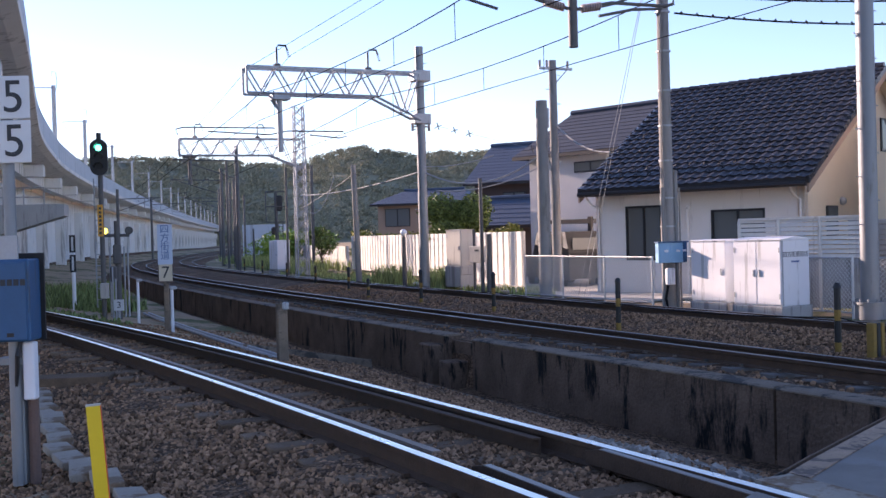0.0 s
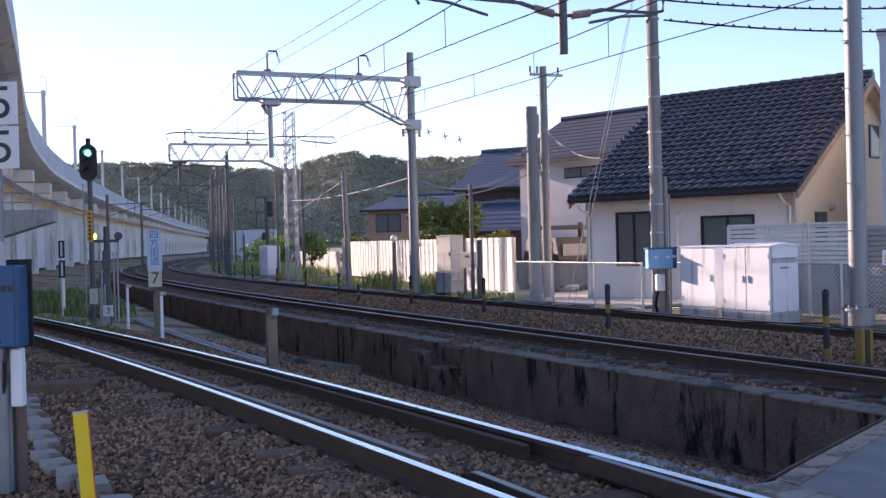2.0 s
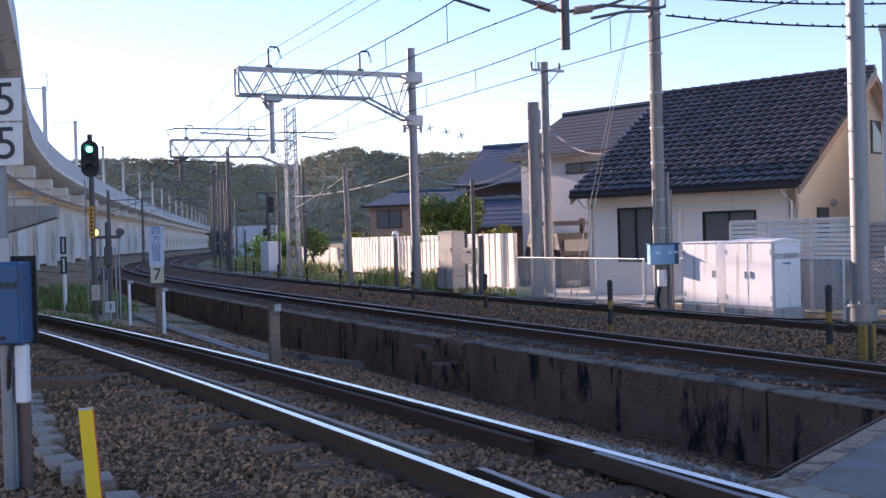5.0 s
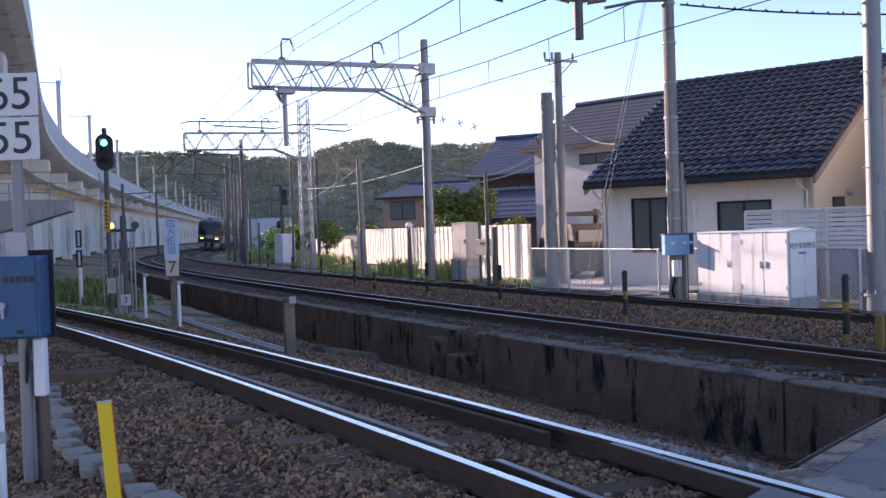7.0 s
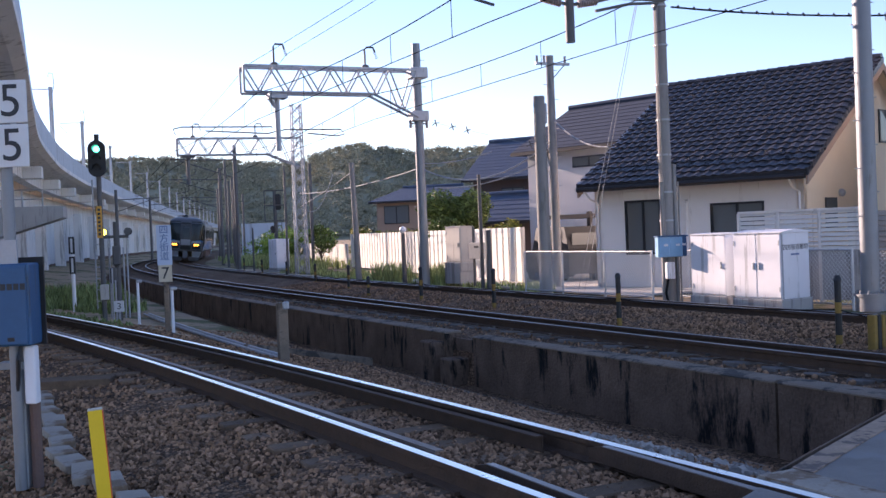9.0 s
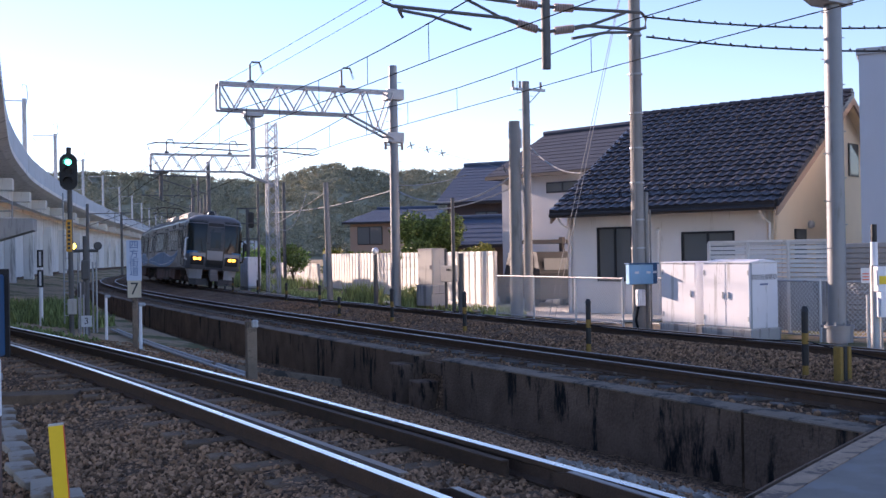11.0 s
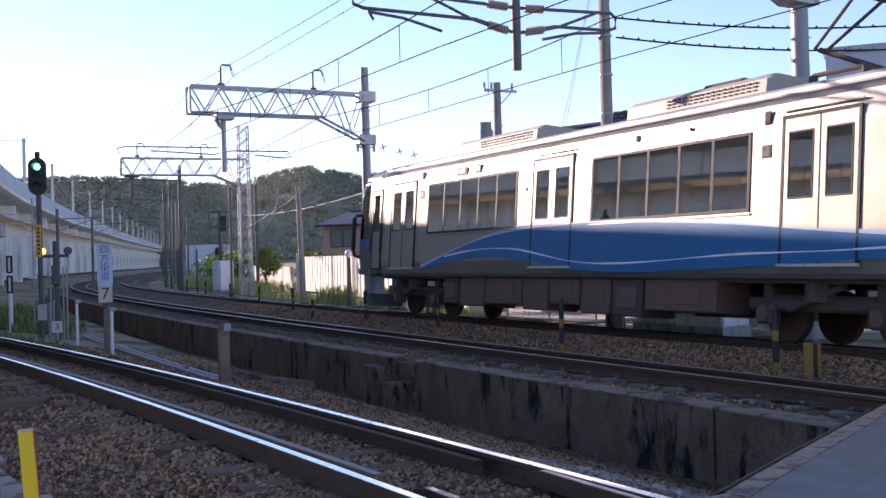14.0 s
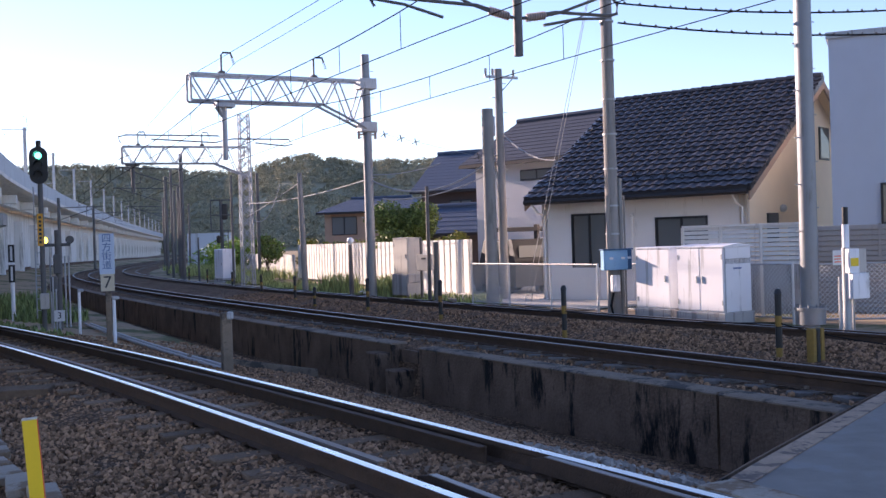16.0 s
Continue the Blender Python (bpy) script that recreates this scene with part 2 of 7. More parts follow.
def tube(bm, pts, r, seg=8, r2=None, caps=True):
    """A round bar through the points; r2: radius at its end."""
    pts = [Vector(p) for p in pts]
    rings = []
    n = len(pts)
    for i, p in enumerate(pts):
        d = (pts[min(i + 1, n - 1)] - pts[max(i - 1, 0)]).normalized()
        a = Vector((0, 0, 1)) if abs(d.z) < 0.95 else Vector((1, 0, 0))
        e1 = d.cross(a).normalized()
        e2 = e1.cross(d)
        rad = r if r2 is None else r + (r2 - r) * i / (n - 1)
        rings.append([bm.verts.new(p + (e1 * math.cos(2 * math.pi * k / seg) + e2 * math.sin(2 * math.pi * k / seg)) * rad) for k in range(seg)])
    for a, b in zip(rings, rings[1:]):
        for k in range(seg):
            bm.faces.new((a[k], a[(k + 1) % seg], b[(k + 1) % seg], b[k]))
    if caps:
        bm.faces.new(rings[0][::-1])
        bm.faces.new(rings[-1])


def sweep(bm, rings, closed=True):
    """Skin over a list of equal rings of points."""
    vs = [[bm.verts.new(p) for p in r] for r in rings]
    n = len(vs[0])
    for a, b in zip(vs, vs[1:]):
        for k in range(n if closed else n - 1):
            bm.faces.new((a[k], a[(k + 1) % n], b[(k + 1) % n], b[k]))
    if closed:
        bm.faces.new(vs[0][::-1])
        bm.faces.new(vs[-1])
    return vs


def finish(bm, smooth=False):
    bmesh.ops.recalc_face_normals(bm, faces=bm.faces)
    if smooth:
        for f in bm.faces:
            f.smooth = True
        for e in bm.edges:
            if len(e.link_faces) == 2 and e.calc_face_angle(0) > 0.6:
                e.smooth = False
    return bm


def part(name, bm, material, parent=None, label="", smooth=False):
    finish(bm, smooth)
    me = bpy.data.meshes.new(name)
    bm.to_mesh(me)
    bm.free()
    me.materials.append(material)
    ob = new(name, me)
    if parent is not None:
        ob.parent = parent
    if label:
        ob["label"] = label
    return ob


def mesh_np(name, verts, faces, material, parent=None):
    me = bpy.data.meshes.new(name)
    me.from_pydata(verts, [], faces)
    me.materials.append(material)
    ob = new(name, me)
    if parent is not None:
        ob.parent = parent
    return ob


def thing(name, m, label, category, group=""):
    e = new(name)
    e.matrix_world = m
    e.empty_display_size = 0.2
    return tagged(e, label, category, group)


def words(text, size, material, parent, m, name="lettering", align="CENTER"):
    """Raised letters in the built-in font, turned into a mesh."""
    cu = bpy.data.curves.new(name, "FONT")
    cu.body, cu.size, cu.align_x, cu.align_y, cu.extrude = text, size, align, "CENTER", 0.001
    tmp = bpy.data.objects.new(name, cu)
    me = bpy.data.meshes.new_from_object(tmp)
    bpy.data.objects.remove(tmp)
    me.materials.clear()
    me.materials.append(material)
    ob = new(name, me)
    ob.parent = parent
    ob.matrix_local = m
    return ob


# ---- the line of the tracks: distance s along the middle track, u across it to the right ----
DS = 0.5
SV = np.arange(-40, 320, DS)
kv = 0.00169 + 0.00247 * np.clip(SV - 61.0, 0, 40) / 40
kv = np.where(SV > 112, 0.00416 + (0.0013 - 0.00416) * np.clip((SV - 112) / 15, 0, 1), kv)
hv = np.cumsum(kv) * DS
hv = radians(27.26) - (hv - hv[80])
XV, YV = np.cumsum(-np.sin(hv)) * DS, np.cumsum(np.cos(hv)) * DS
XV += 12.576 - XV[79]
YV += -4.287 - YV[79]
GAUGE, SPACING, CANT = 0.56, 3.88, 0.098


def trackz(s):
    return -0.061 - 0.0035 * min(max(s, -40), 150)


def at(s, u=0.0, z=None):
    """Place at s, u; z is absolute, or the track's own level."""
    i = (s + 40) / DS
    x, y, h = (float(np.interp(i, np.arange(len(SV)), a)) for a in (XV, YV, hv))
    return Vector((x + math.cos(h) * u, y + math.sin(h) * u, trackz(s) if z is None else z))


def head(s):
    """Heading of the track at s, in degrees to the left of straight ahead."""
    return math.degrees(float(np.interp((s + 40) / DS, np.arange(len(SV)), hv)))


def place(s, u, z, turn=0.0):
    p = at(s, u, z)
    return pose(p.x, p.y, p.z, 0, 0, head(s) + turn)


def near_u(s):
    """Offset of the near track's middle."""
    d = s - 13
    return -5.72 - 0.037 * d - (0.0034 * d * d if d > 0 else 0)


def wall_top(s):
    return -0.2 - 0.0055 * (s - 17)


WALL_U, WALL_T, WALL_S0 = -1.6, 0.28, 14.75


def road_edge(u):
    """Where the skewed crossing road ends, along s."""
    return 13.38 + 0.5 * (u + 4.98)


def lerp_table(u, tab):
    return float(np.interp(u, [a for a, b in tab], [b for a, b in tab]))


def ground_z(s, u):
    """Height of the ballast and the ground."""
    c = near_u(min(s, 45))
    g = trackz(s) + 0.1
    if u < WALL_U + 0.1:
        foot = -1.0 - 0.006 * (s - 17)
        mid = c + 1.35
        tab = [(-60, -1.0), (c - 6, -0.5), (c - 3.2, -0.36), (c - 1.5, -0.24), (c - 0.9, -0.17), (c + 0.9, -0.17), (mid, -0.26), (max(mid + 0.3, -2.6), -0.85), (-1.9, foot)]
        return lerp_table(u, tab) if s > road_edge(u) - 0.3 else lerp_table(u, tab[:6] + [(mid, -0.26), (-1.9, -0.3)])
    tab = [(WALL_U, -0.3), (-1.3, -0.29), (-0.9, -0.24), (0.9, -0.3), (1.25, -0.27), (2.5, -0.12), (2.9, -0.16), (4.9, -0.22), (5.6, -0.42), (7, -0.45), (30, -0.5), (60, -0.6)]
    return g + lerp_table(u, tab)


# ---- ground ----
def build_ground():
    ss = list(np.arange(-40, 10, 2.0)) + list(np.arange(10, 46, 0.3)) + list(np.arange(46, 110, 1.0)) + list(np.arange(110, 319, 4.0))
    us = [-140, -90, -60, -40, -25, -18, -14] + list(np.arange(-12, 7.1, 0.2)) + [8, 10, 13, 17, 25, 40, 60, 90, 130]
    vs, fs, mi = [], [], []
    rng = random.Random(4)
    for s in ss:
        for u in us:
            p = at(s, u, 0)
            near = -12 <= u <= 7
            jit = (noise.noise(Vector((s * 1.3, u * 1.3, 0))) * 0.035 + rng.uniform(-0.012, 0.012)) if near else 0
            z = ground_z(s, u) + jit if abs(u) < 61 else -1.0
            vs.append((p.x, p.y, z))
    n = len(us)
    for i in range(len(ss) - 1):
        for j in range(n - 1):
            fs.append((i * n + j, i * n + j + 1, (i + 1) * n + j + 1, (i + 1) * n + j))
            s, u = ss[i], us[j]
            c = near_u(min(s, 45))
            earth = u < c - 2.6 or u > 5.4 or (c + 2.2 < u < -2.6 and s > 30)
            mi.append(1 if earth else 0)
    # outer land, far to the horizon
    k = len(vs)
    for r, z in ((150, -1.3), (600, -1.5), (2600, -1.5)):
        for a in range(48):
            vs.append((r * math.cos(a * math.pi / 24), 60 + r * math.sin(a * math.pi / 24), z))
    for q in range(2):
        for a in range(48):
            b = (a + 1) % 48
            fs.append((k + q * 48 + a, k + q * 48 + b, k + (q + 1) * 48 + b, k + (q + 1) * 48 + a))
            mi.append(1)
    vs.append((0, 60, -1.3))
    for a in range(48):
        fs.append((k + a, len(vs) - 1, k + (a + 1) % 48))
        mi.append(1)
    ob = mesh_np("ground", vs, fs, M["ballast"])
    ob.data.materials.append(M["earth"])
    ob.data.polygons.foreach_set("material_index", mi)
    tagged(ob, "dark grey-brown railway ballast running into grassy earth", "ground", kind="structure")


build_ground()

def stones(name, spots, lo, hi, material, label, seed=1):
    """Crushed stones lying on the ground, one joined mesh. spots: (s0, s1, u0, u1, number)."""
    rng = random.Random(seed)
    bm = bmesh.new()
    bmesh.ops.create_icosphere(bm, subdivisions=1, radius=1)
    bv = np.array([v.co[:] for v in bm.verts])
    bf = [[v.index for v in f.verts] for f in bm.faces]
    bm.free()
    V, Fc = [], []
    for s0, s1, u0, u1, cnt in spots:
        for _ in range(cnt):
            s = s0 + (s1 - s0) * rng.random() ** 1.4
            u = rng.uniform(u0, u1)
            c = near_u(s)
            if s < road_edge(u) + 0.08:
                continue
            if u < WALL_U - 0.1 and (abs(abs(u - c) - GAUGE) < 0.11):
                continue
            if abs(u) < 3 and u > -1 and (abs(abs(u) - GAUGE) < 0.1):
                continue
            p = at(s, u, ground_z(s, u))
            r = lo + (hi - lo) * rng.random() ** 1.5
            rot = np.array(Euler((rng.uniform(0, 6), rng.uniform(0, 6), rng.uniform(0, 6))).to_matrix())
            q = (bv * np.array([1.0, rng.uniform(0.6, 1), rng.uniform(0.45, 0.8)]) * (1 + 0.38 * np.array([[rng.uniform(-1, 1)] for _ in range(len(bv))])) * r) @ rot.T
            k = len(V)
            V.extend((q + np.array([p.x, p.y, p.z + r * 0.2])).tolist())
            Fc.extend([[a + k for a in f] for f in bf])
    ob = mesh_np(name, V, Fc, material)
    return tagged(ob, label, "ballast", kind="stuff")


# ---- tracks ----
RAIL_PROFILE = [(-0.064, -0.153), (0.064, -0.153), (0.064, -0.143), (0.012, -0.125), (0.009, -0.05), (0.032, -0.038), (0.032, -0.002), (-0.032, -0.002), (-0.032, -0.038), (-0.009, -0.05), (-0.012, -0.125), (-0.064, -0.143)]


def rail_line(s0, s1, fu, fz, name, parent, topmat, step=1.0, top_w=0.034):
    ss = np.arange(s0, s1 + 0.01, step)
    for nm, prof, mt in (("rail_body", RAIL_PROFILE, M["rail_side"]), ("rail_head", [(-top_w, -0.0015), (top_w, -0.0015), (top_w - 0.006, 0.002), (-top_w + 0.006, 0.002)], topmat)):
        bm = bmesh.new()
        rings = []
        for s in ss:
            rings.append([at(s, fu(s) + a, fz(s) + b) for a, b in prof])
        sweep(bm, rings)
        ob = part(nm if nm != "rail_body" else name, bm, mt, parent)
        if nm == "rail_body":
            parent_rail = ob
        else:
            ob.parent = parent_rail
    return parent_rail


track_near = thing("railway_track", Matrix(), "single track with polished bright rails on sleepers in dark ballast", "railway track", "tracks")
track_mid = thing("railway_track", Matrix(), "curved canted track with dull brown rails behind the retaining wall", "railway track", "tracks")
track_far = thing("railway_track", Matrix(), "curved canted track on which the train runs", "railway track", "tracks")
for sg in (-1, 1):
    rail_line(-30, 60, lambda s: near_u(s) + sg * GAUGE, lambda s: 0.0, "rail", track_near, M["rail_top"], 0.5)
    rail_line(-30, 300, lambda s: sg * GAUGE, lambda s: trackz(s) - sg * CANT / 2, "rail", track_mid, M["rail_dull"])
    rail_line(-30, 300, lambda s: SPACING + sg * GAUGE, lambda s: trackz(s) - sg * CANT / 2, "rail", track_far, M["rail_dull"])
    # inner guard angles on the near track end short of the crossing
    bm = bmesh.new()
    sweep(bm, [[at(s, near_u(s) + sg * (GAUGE - 0.17) + a, b) for a, b in ((-0.03, -0.03), (0.035, -0.03), (0.035, -0.018), (-0.03, -0.018))] for s in np.arange(15.2, 60, 0.5)])
    sweep(bm, [[at(s, near_u(s) + sg * (GAUGE - 0.17) + a, b) for a, b in ((sg * 0.03 - 0.006, -0.14), (sg * 0.03 + 0.006, -0.14), (sg * 0.03 + 0.006, -0.031), (sg * 0.03 - 0.006, -0.031))] for s in np.arange(15.2, 60, 0.5)])
    part("guard_angle", bm, M["guard"] if sg < 0 else M["rail_side"], track_near, "rusty steel guard angle")
# ---- retaining wall between the tracks ----
def build_wall():
    th = thing("retaining_wall", Matrix(), "low dark concrete retaining wall with black water stains", "retaining wall")
    th["kind"] = "structure"
    spans = [(WALL_S0, 16.9), (16.94, 23.6), (24.6, 60.0), (60.03, 120)]
    for a, b in spans:
        bm = bmesh.new()
        ss = list(np.arange(a, b, 0.5)) + [b]
        sweep(bm, [[at(s, WALL_U + o, wall_top(s) + z) for o, z in ((0, -1.3), (WALL_T, -1.3), (WALL_T, -0.03), (0, -0.03))] for s in ss])
        part("wall_section", bm, M["wall"], th)
        bm = bmesh.new()
        sweep(bm, [[at(s, WALL_U + o, wall_top(s) + z) for o, z in ((-0.012, -0.03), (WALL_T + 0.01, -0.03), (WALL_T + 0.01, 0), (0.02, 0), (-0.012, -0.015))] for s in ss])
        part("coping", bm, M["walltop"], th)
    bm = bmesh.new()
    ss = list(np.arange(23.55, 24.66, 0.5)) + [24.66]
    sweep(bm, [[at(s, WALL_U + o, wall_top(s) + z) for o, z in ((0.14, -1.3), (0.4, -1.3), (0.4, -0.1), (0.14, -0.1))] for s in ss])
    part("recessed_section", bm, M["wall"], th)
    for s, w, d, z in ((24.9, 0.5, 0.3, -0.16), (24.1, 0.42, 0.35, -0.38)):
        bm = bmesh.new()
        box(bm, (0, 0, -0.6), (d, w, 1.2), bevel=0.02)
        o = part("buttress", bm, M["wall"], th)
        o.matrix_local = place(s, WALL_U - 0.1, wall_top(s) + z)
    # drain kerb along the foot
    bm = bmesh.new()
    ss = np.arange(16.5, 27.6, 0.5)
    sweep(bm, [[at(s, -2.15 + o, -0.93 - 0.006 * (s - 17) + z) for o, z in ((-0.06, -0.2), (0.06, -0.2), (0.06, 0), (-0.06, 0))] for s in ss])
    part("drain_kerb", bm, M["walltop"], th)
    bm = bmesh.new()
    sweep(bm, [[at(26.6 + q * 0.25, -2.2 - q * 2.2 + o, -0.87 + q * 0.42 + z) for o, z in ((-0.05, -0.35), (0.05, -0.35), (0.05, 0.06), (-0.05, 0.06))] for q in (0, 0.25, 0.5, 0.75, 1.0)])
    part("drain_kerb", bm, M["walltop"], th)
    # cut pipe end and painted mark on the wall
    bm = bmesh.new()
    box(bm, (0, 0, 0), (0.012, 0.2, 0.05))
    o = part("painted_mark", bm, M["cream"], th)
    o.matrix_local = place(15.5, WALL_U - 0.004, wall_top(15) - 0.42)


build_wall()


# ---- level crossing ----
def build_crossing():
    th = thing("road", Matrix(), "asphalt level crossing road with worn edge line", "road")
    th["kind"] = "structure"

    def rz(u):
        return lerp_table(u, [(-20, -0.1), (-8, 0.0), (-4.4, 0.0), (-1.2, -0.05), (1.5, -0.1), (5.5, -0.16), (9, -0.25), (60, -0.3)])

    def strip(name, us, prof, material, label="", z0=0.0):
        bm = bmesh.new()
        sweep(bm, [[at(road_edge(u) + s, u, rz(u) + z0 + z) for s, z in prof] for u in us])
        return part(name, bm, material, th, label)
    # decks between and beside the rails
    c = near_u(13)
    runs = [(-20, c - GAUGE - 0.045), (c - GAUGE + 0.1, c + GAUGE - 0.1), (c + GAUGE + 0.045, -0.62), (-0.45, 0.45), (0.62, 3.2), (3.45, 4.32), (4.55, 60)]
    for a, b in runs:
        us = list(np.linspace(a, b, max(3, int((b - a) / 0.8) + 1)))
        strip("road_deck", us, ((0, -0.03), (-0.03, 0), (-9, 0), (-9, -0.25), (0, -0.25)), M["asphalt"])
    us = list(np.arange(c + GAUGE + 0.35, -0.6, 0.25))
    strip("edge_line", us, ((-0.035, 0.001), (-0.2, 0.001), (-0.2, 0.006), (-0.035, 0.006)), M["paint_line"], "worn pinkish concrete edge band")
    strip("kerb_face", list(np.arange(c + GAUGE + 0.1, -1.2, 0.25)), ((0.06, -1.1), (0.06, -0.02), (0.004, 0.003), (0.003, -1.1)), M["wall"])
    bm = bmesh.new()
    e = road_edge(c + GAUGE)
    sweep(bm, [[at(s, c + GAUGE + 0.06 + o, z) for o, z in ((0, -0.1), (0.26, -0.1), (0.26, 0.009), (0, 0.009))] for s in (e + 0.1, 12, 10, 8)])
    part("edge_plate", bm, M["curb"], th, "worn pale steel edge plate")
    for q in (-1, 1):
        bm = bmesh.new()
        sweep(bm, [[at(s, c + q * (GAUGE - 0.13) + o, z) for o, z in ((-0.03, -0.12), (0.03, -0.12), (0.03, -0.01 + lift), (-0.03, -0.01 + lift))] for s, lift in ((14.75, -0.03), (14.6, 0.0), (13.4, 0.0), (8, 0.0))])
        part("flange_rail", bm, M["rail_side"], th)
        bm = bmesh.new()
        sweep(bm, [[at(s, c + q * (GAUGE - 0.13) + o, z) for o, z in ((-0.026, -0.009), (0.026, -0.009), (0.026, -0.004), (-0.026, -0.004))] for s in (14.6, 13.4, 8)])
        part("flange_rail_head", bm, M["rail_dull"], th)


build_crossing()


# ---- the railway viaduct ----
VIA = [(-6, 14), (-9.5, 24), (-13, 34), (-17, 45), (-21.6, 58), (-25.6, 71), (-29, 83), (-34.3, 105), (-39, 127), (-46.5, 164), (-57, 222), (-74, 316), (-105, 500), (-140, 720)]


def via_path(step=3.0):
    pts = [Vector((x, y)) for x, y in VIA]
    out = []
    for i in range(len(pts) - 1):
        p0, p1, p2, p3 = pts[max(i - 1, 0)], pts[i], pts[i + 1], pts[min(i + 2, len(pts) - 1)]
        n = max(2, int((p2 - p1).length / step))
        for k in range(n):
            t = k / n
            out.append(0.5 * ((2 * p1) + (p2 - p0) * t + (2 * p0 - 5 * p1 + 4 * p2 - p3) * t * t + (3 * p1 - p0 - 3 * p2 + p3) * t ** 3))
    out.append(pts[-1])
    return out


def build_viaduct():
    th = thing("railway_viaduct", Matrix(), "long pale concrete railway viaduct curving away on columns", "viaduct")
    th["kind"] = "structure"
    line = via_path()
    frames = []
    for i, p in enumerate(line):
        d = (line[min(i + 1, len(line) - 1)] - line[max(i - 1, 0)]).normalized()
        frames.append((p, d, Vector((-d.y, d.x))))   # normal points left, away from the tracks
    ZT = 9.0

    def ring(prof):
        return [[(p.x + n.x * a, p.y + n.y * a, b) for a, b in prof] for p, d, n in frames]
    bm = bmesh.new()
    sweep(bm, ring([(0.0, ZT - 1.45), (0.12, ZT - 1.45), (0.14, ZT), (0.0, ZT)]))
    part("parapet", bm, M["parapet"], th, "pale blue-grey parapet panels")
    bm = bmesh.new()
    sweep(bm, ring([(-0.1, ZT - 1.46), (-0.1, ZT - 1.75), (0.3, ZT - 1.9), (2.3, ZT - 2.15), (9.2, ZT - 2.15), (11.2, ZT - 1.9), (11.6, ZT - 1.46)]))
    part("deck", bm, M["pale"], th)
    bm = bmesh.new()
    sweep(bm, ring([(11.3, ZT - 1.45), (11.45, ZT - 1.45), (11.45, ZT), (11.3, ZT)]))
    part("parapet", bm, M["parapet"], th)
    for o in (1.85, 8.4):
        bm = bmesh.new()
        sweep(bm, ring([(o, ZT - 3.0), (o + 0.7, ZT - 3.0), (o + 0.7, ZT - 2.16), (o, ZT - 2.16)]))
        part("girder", bm, M["pale"], th)
    # columns and cross beams
    acc, nxt = 0.0, 2.0
    colm = {}
    for i in range(1, len(frames)):
        p, d, n = frames[i]
        acc += (p - frames[i - 1][0]).length
        if acc < nxt or p.y > 560:
            continue
        nxt += 14.4
        ang = math.degrees(math.atan2(-d.x, d.y))
        for o in (2.2, 8.75):
            if "c" not in colm:
                b1 = bmesh.new()
                box(b1, (0, 0, (ZT - 3.0 - 1.2) / 2 - 1.2), (0.85, 0.85, ZT - 3.0 + 1.2), bevel=0.05)
                ob = part("column", b1, M["pale"], th)
                colm["c"] = ob.data
            else:
                ob = new("column", colm["c"])
                ob.parent = th
            ob.matrix_local = pose(p.x + n.x * o, p.y + n.y * o, 0, 0, 0, ang)
        if "b" not in colm:
            b1 = bmesh.new()
            box(b1, (0, 0, 0), (9.6, 1.3, 0.8), bevel=0.05)
            ob = part("cross_beam", b1, M["pale"], th)
            colm["b"] = ob.data
        else:
            ob = new("cross_beam", colm["b"])
            ob.parent = th
        ob.matrix_local = pose(p.x + n.x * 5.4, p.y + n.y * 5.4, ZT - 2.62, 0, 0, ang)
    # plain wall under the viaduct
    bm = bmesh.new()
    far = [f for f in frames if f[0].y < 560]
    sweep(bm, [[(p.x + n.x * a, p.y + n.y * a, b) for a, b in ((3.6, -1.5), (3.8, -1.5), (3.8, ZT - 3.0), (3.6, ZT - 3.0))] for p, d, n in far])
    part("infill_wall", bm, M["pale"], th)
    # masts of the upper line
    first = None
    marks = [61, 86, 113, 141] + [170 + 29 * k for k in range(13)]
    for i in range(1, len(frames)):
        p, d, n = frames[i]
        if not marks or p.y < marks[0]:
            continue
        marks.pop(0)
        ang = math.degrees(math.atan2(-d.x, d.y))
        m = pose(p.x + n.x * 1.3, p.y + n.y * 1.3, ZT - 1.5, 0, 0, ang)
        if first is None:
            first = thing("catenary_mast", m, "slim grey steel mast standing on the viaduct", "mast", "masts on the viaduct")
            b1 = bmesh.new()
            tube(b1, [(0, 0, 0), (0, 0, 7.2)], 0.2, 10, 0.17)
            part("post", b1, M["steel"], first, smooth=True)
            b1 = bmesh.new()
            tube(b1, [(0, 0, 7.0), (-2.2, 0, 7.0)], 0.05, 6)
            tube(b1, [(-2.2, 0, 7.05), (-2.2, 0, 6.7), (-1.5, 0, 5.9)], 0.03, 6)
            part("bracket", b1, M["steel"], first)
            for za, zb in ((2.4, 2.3), (3.2, 2.9)):
                b1 = bmesh.new()
                tube(b1, [(0, 0, za), (-2.4, 0, zb)], 0.04, 6)
                part("strut", b1, M["steel"], first)
            b1 = bmesh.new()
            tube(b1, [(0.15, 0, 6.7), (0.3, 0, 7.4), (0.22, 0, 8.3), (-0.1, 0, 8.35), (-0.15, 0, 8.0)], 0.035, 6)
            part("wire_hook", b1, M["steel"], first)
        else:
            copy_thing(first, m)
    # pipe and inspection platform near the first columns
    pt = thing("inspection_platform", pose(-13.4, 33, 0, 0, 0, 14), "concrete bracket with a railed inspection platform under the viaduct", "platform")
    b1 = bmesh.new()
    sweep(b1, [[(-2.6, y, 1.2), (0.2, y, 1.9), (1.7, y, 2.35), (1.7, y, 2.72), (-2.6, y, 2.72)] for y in (0, 1.4)])
    part("bracket", b1, M["concrete"], pt)
    b1 = bmesh.new()
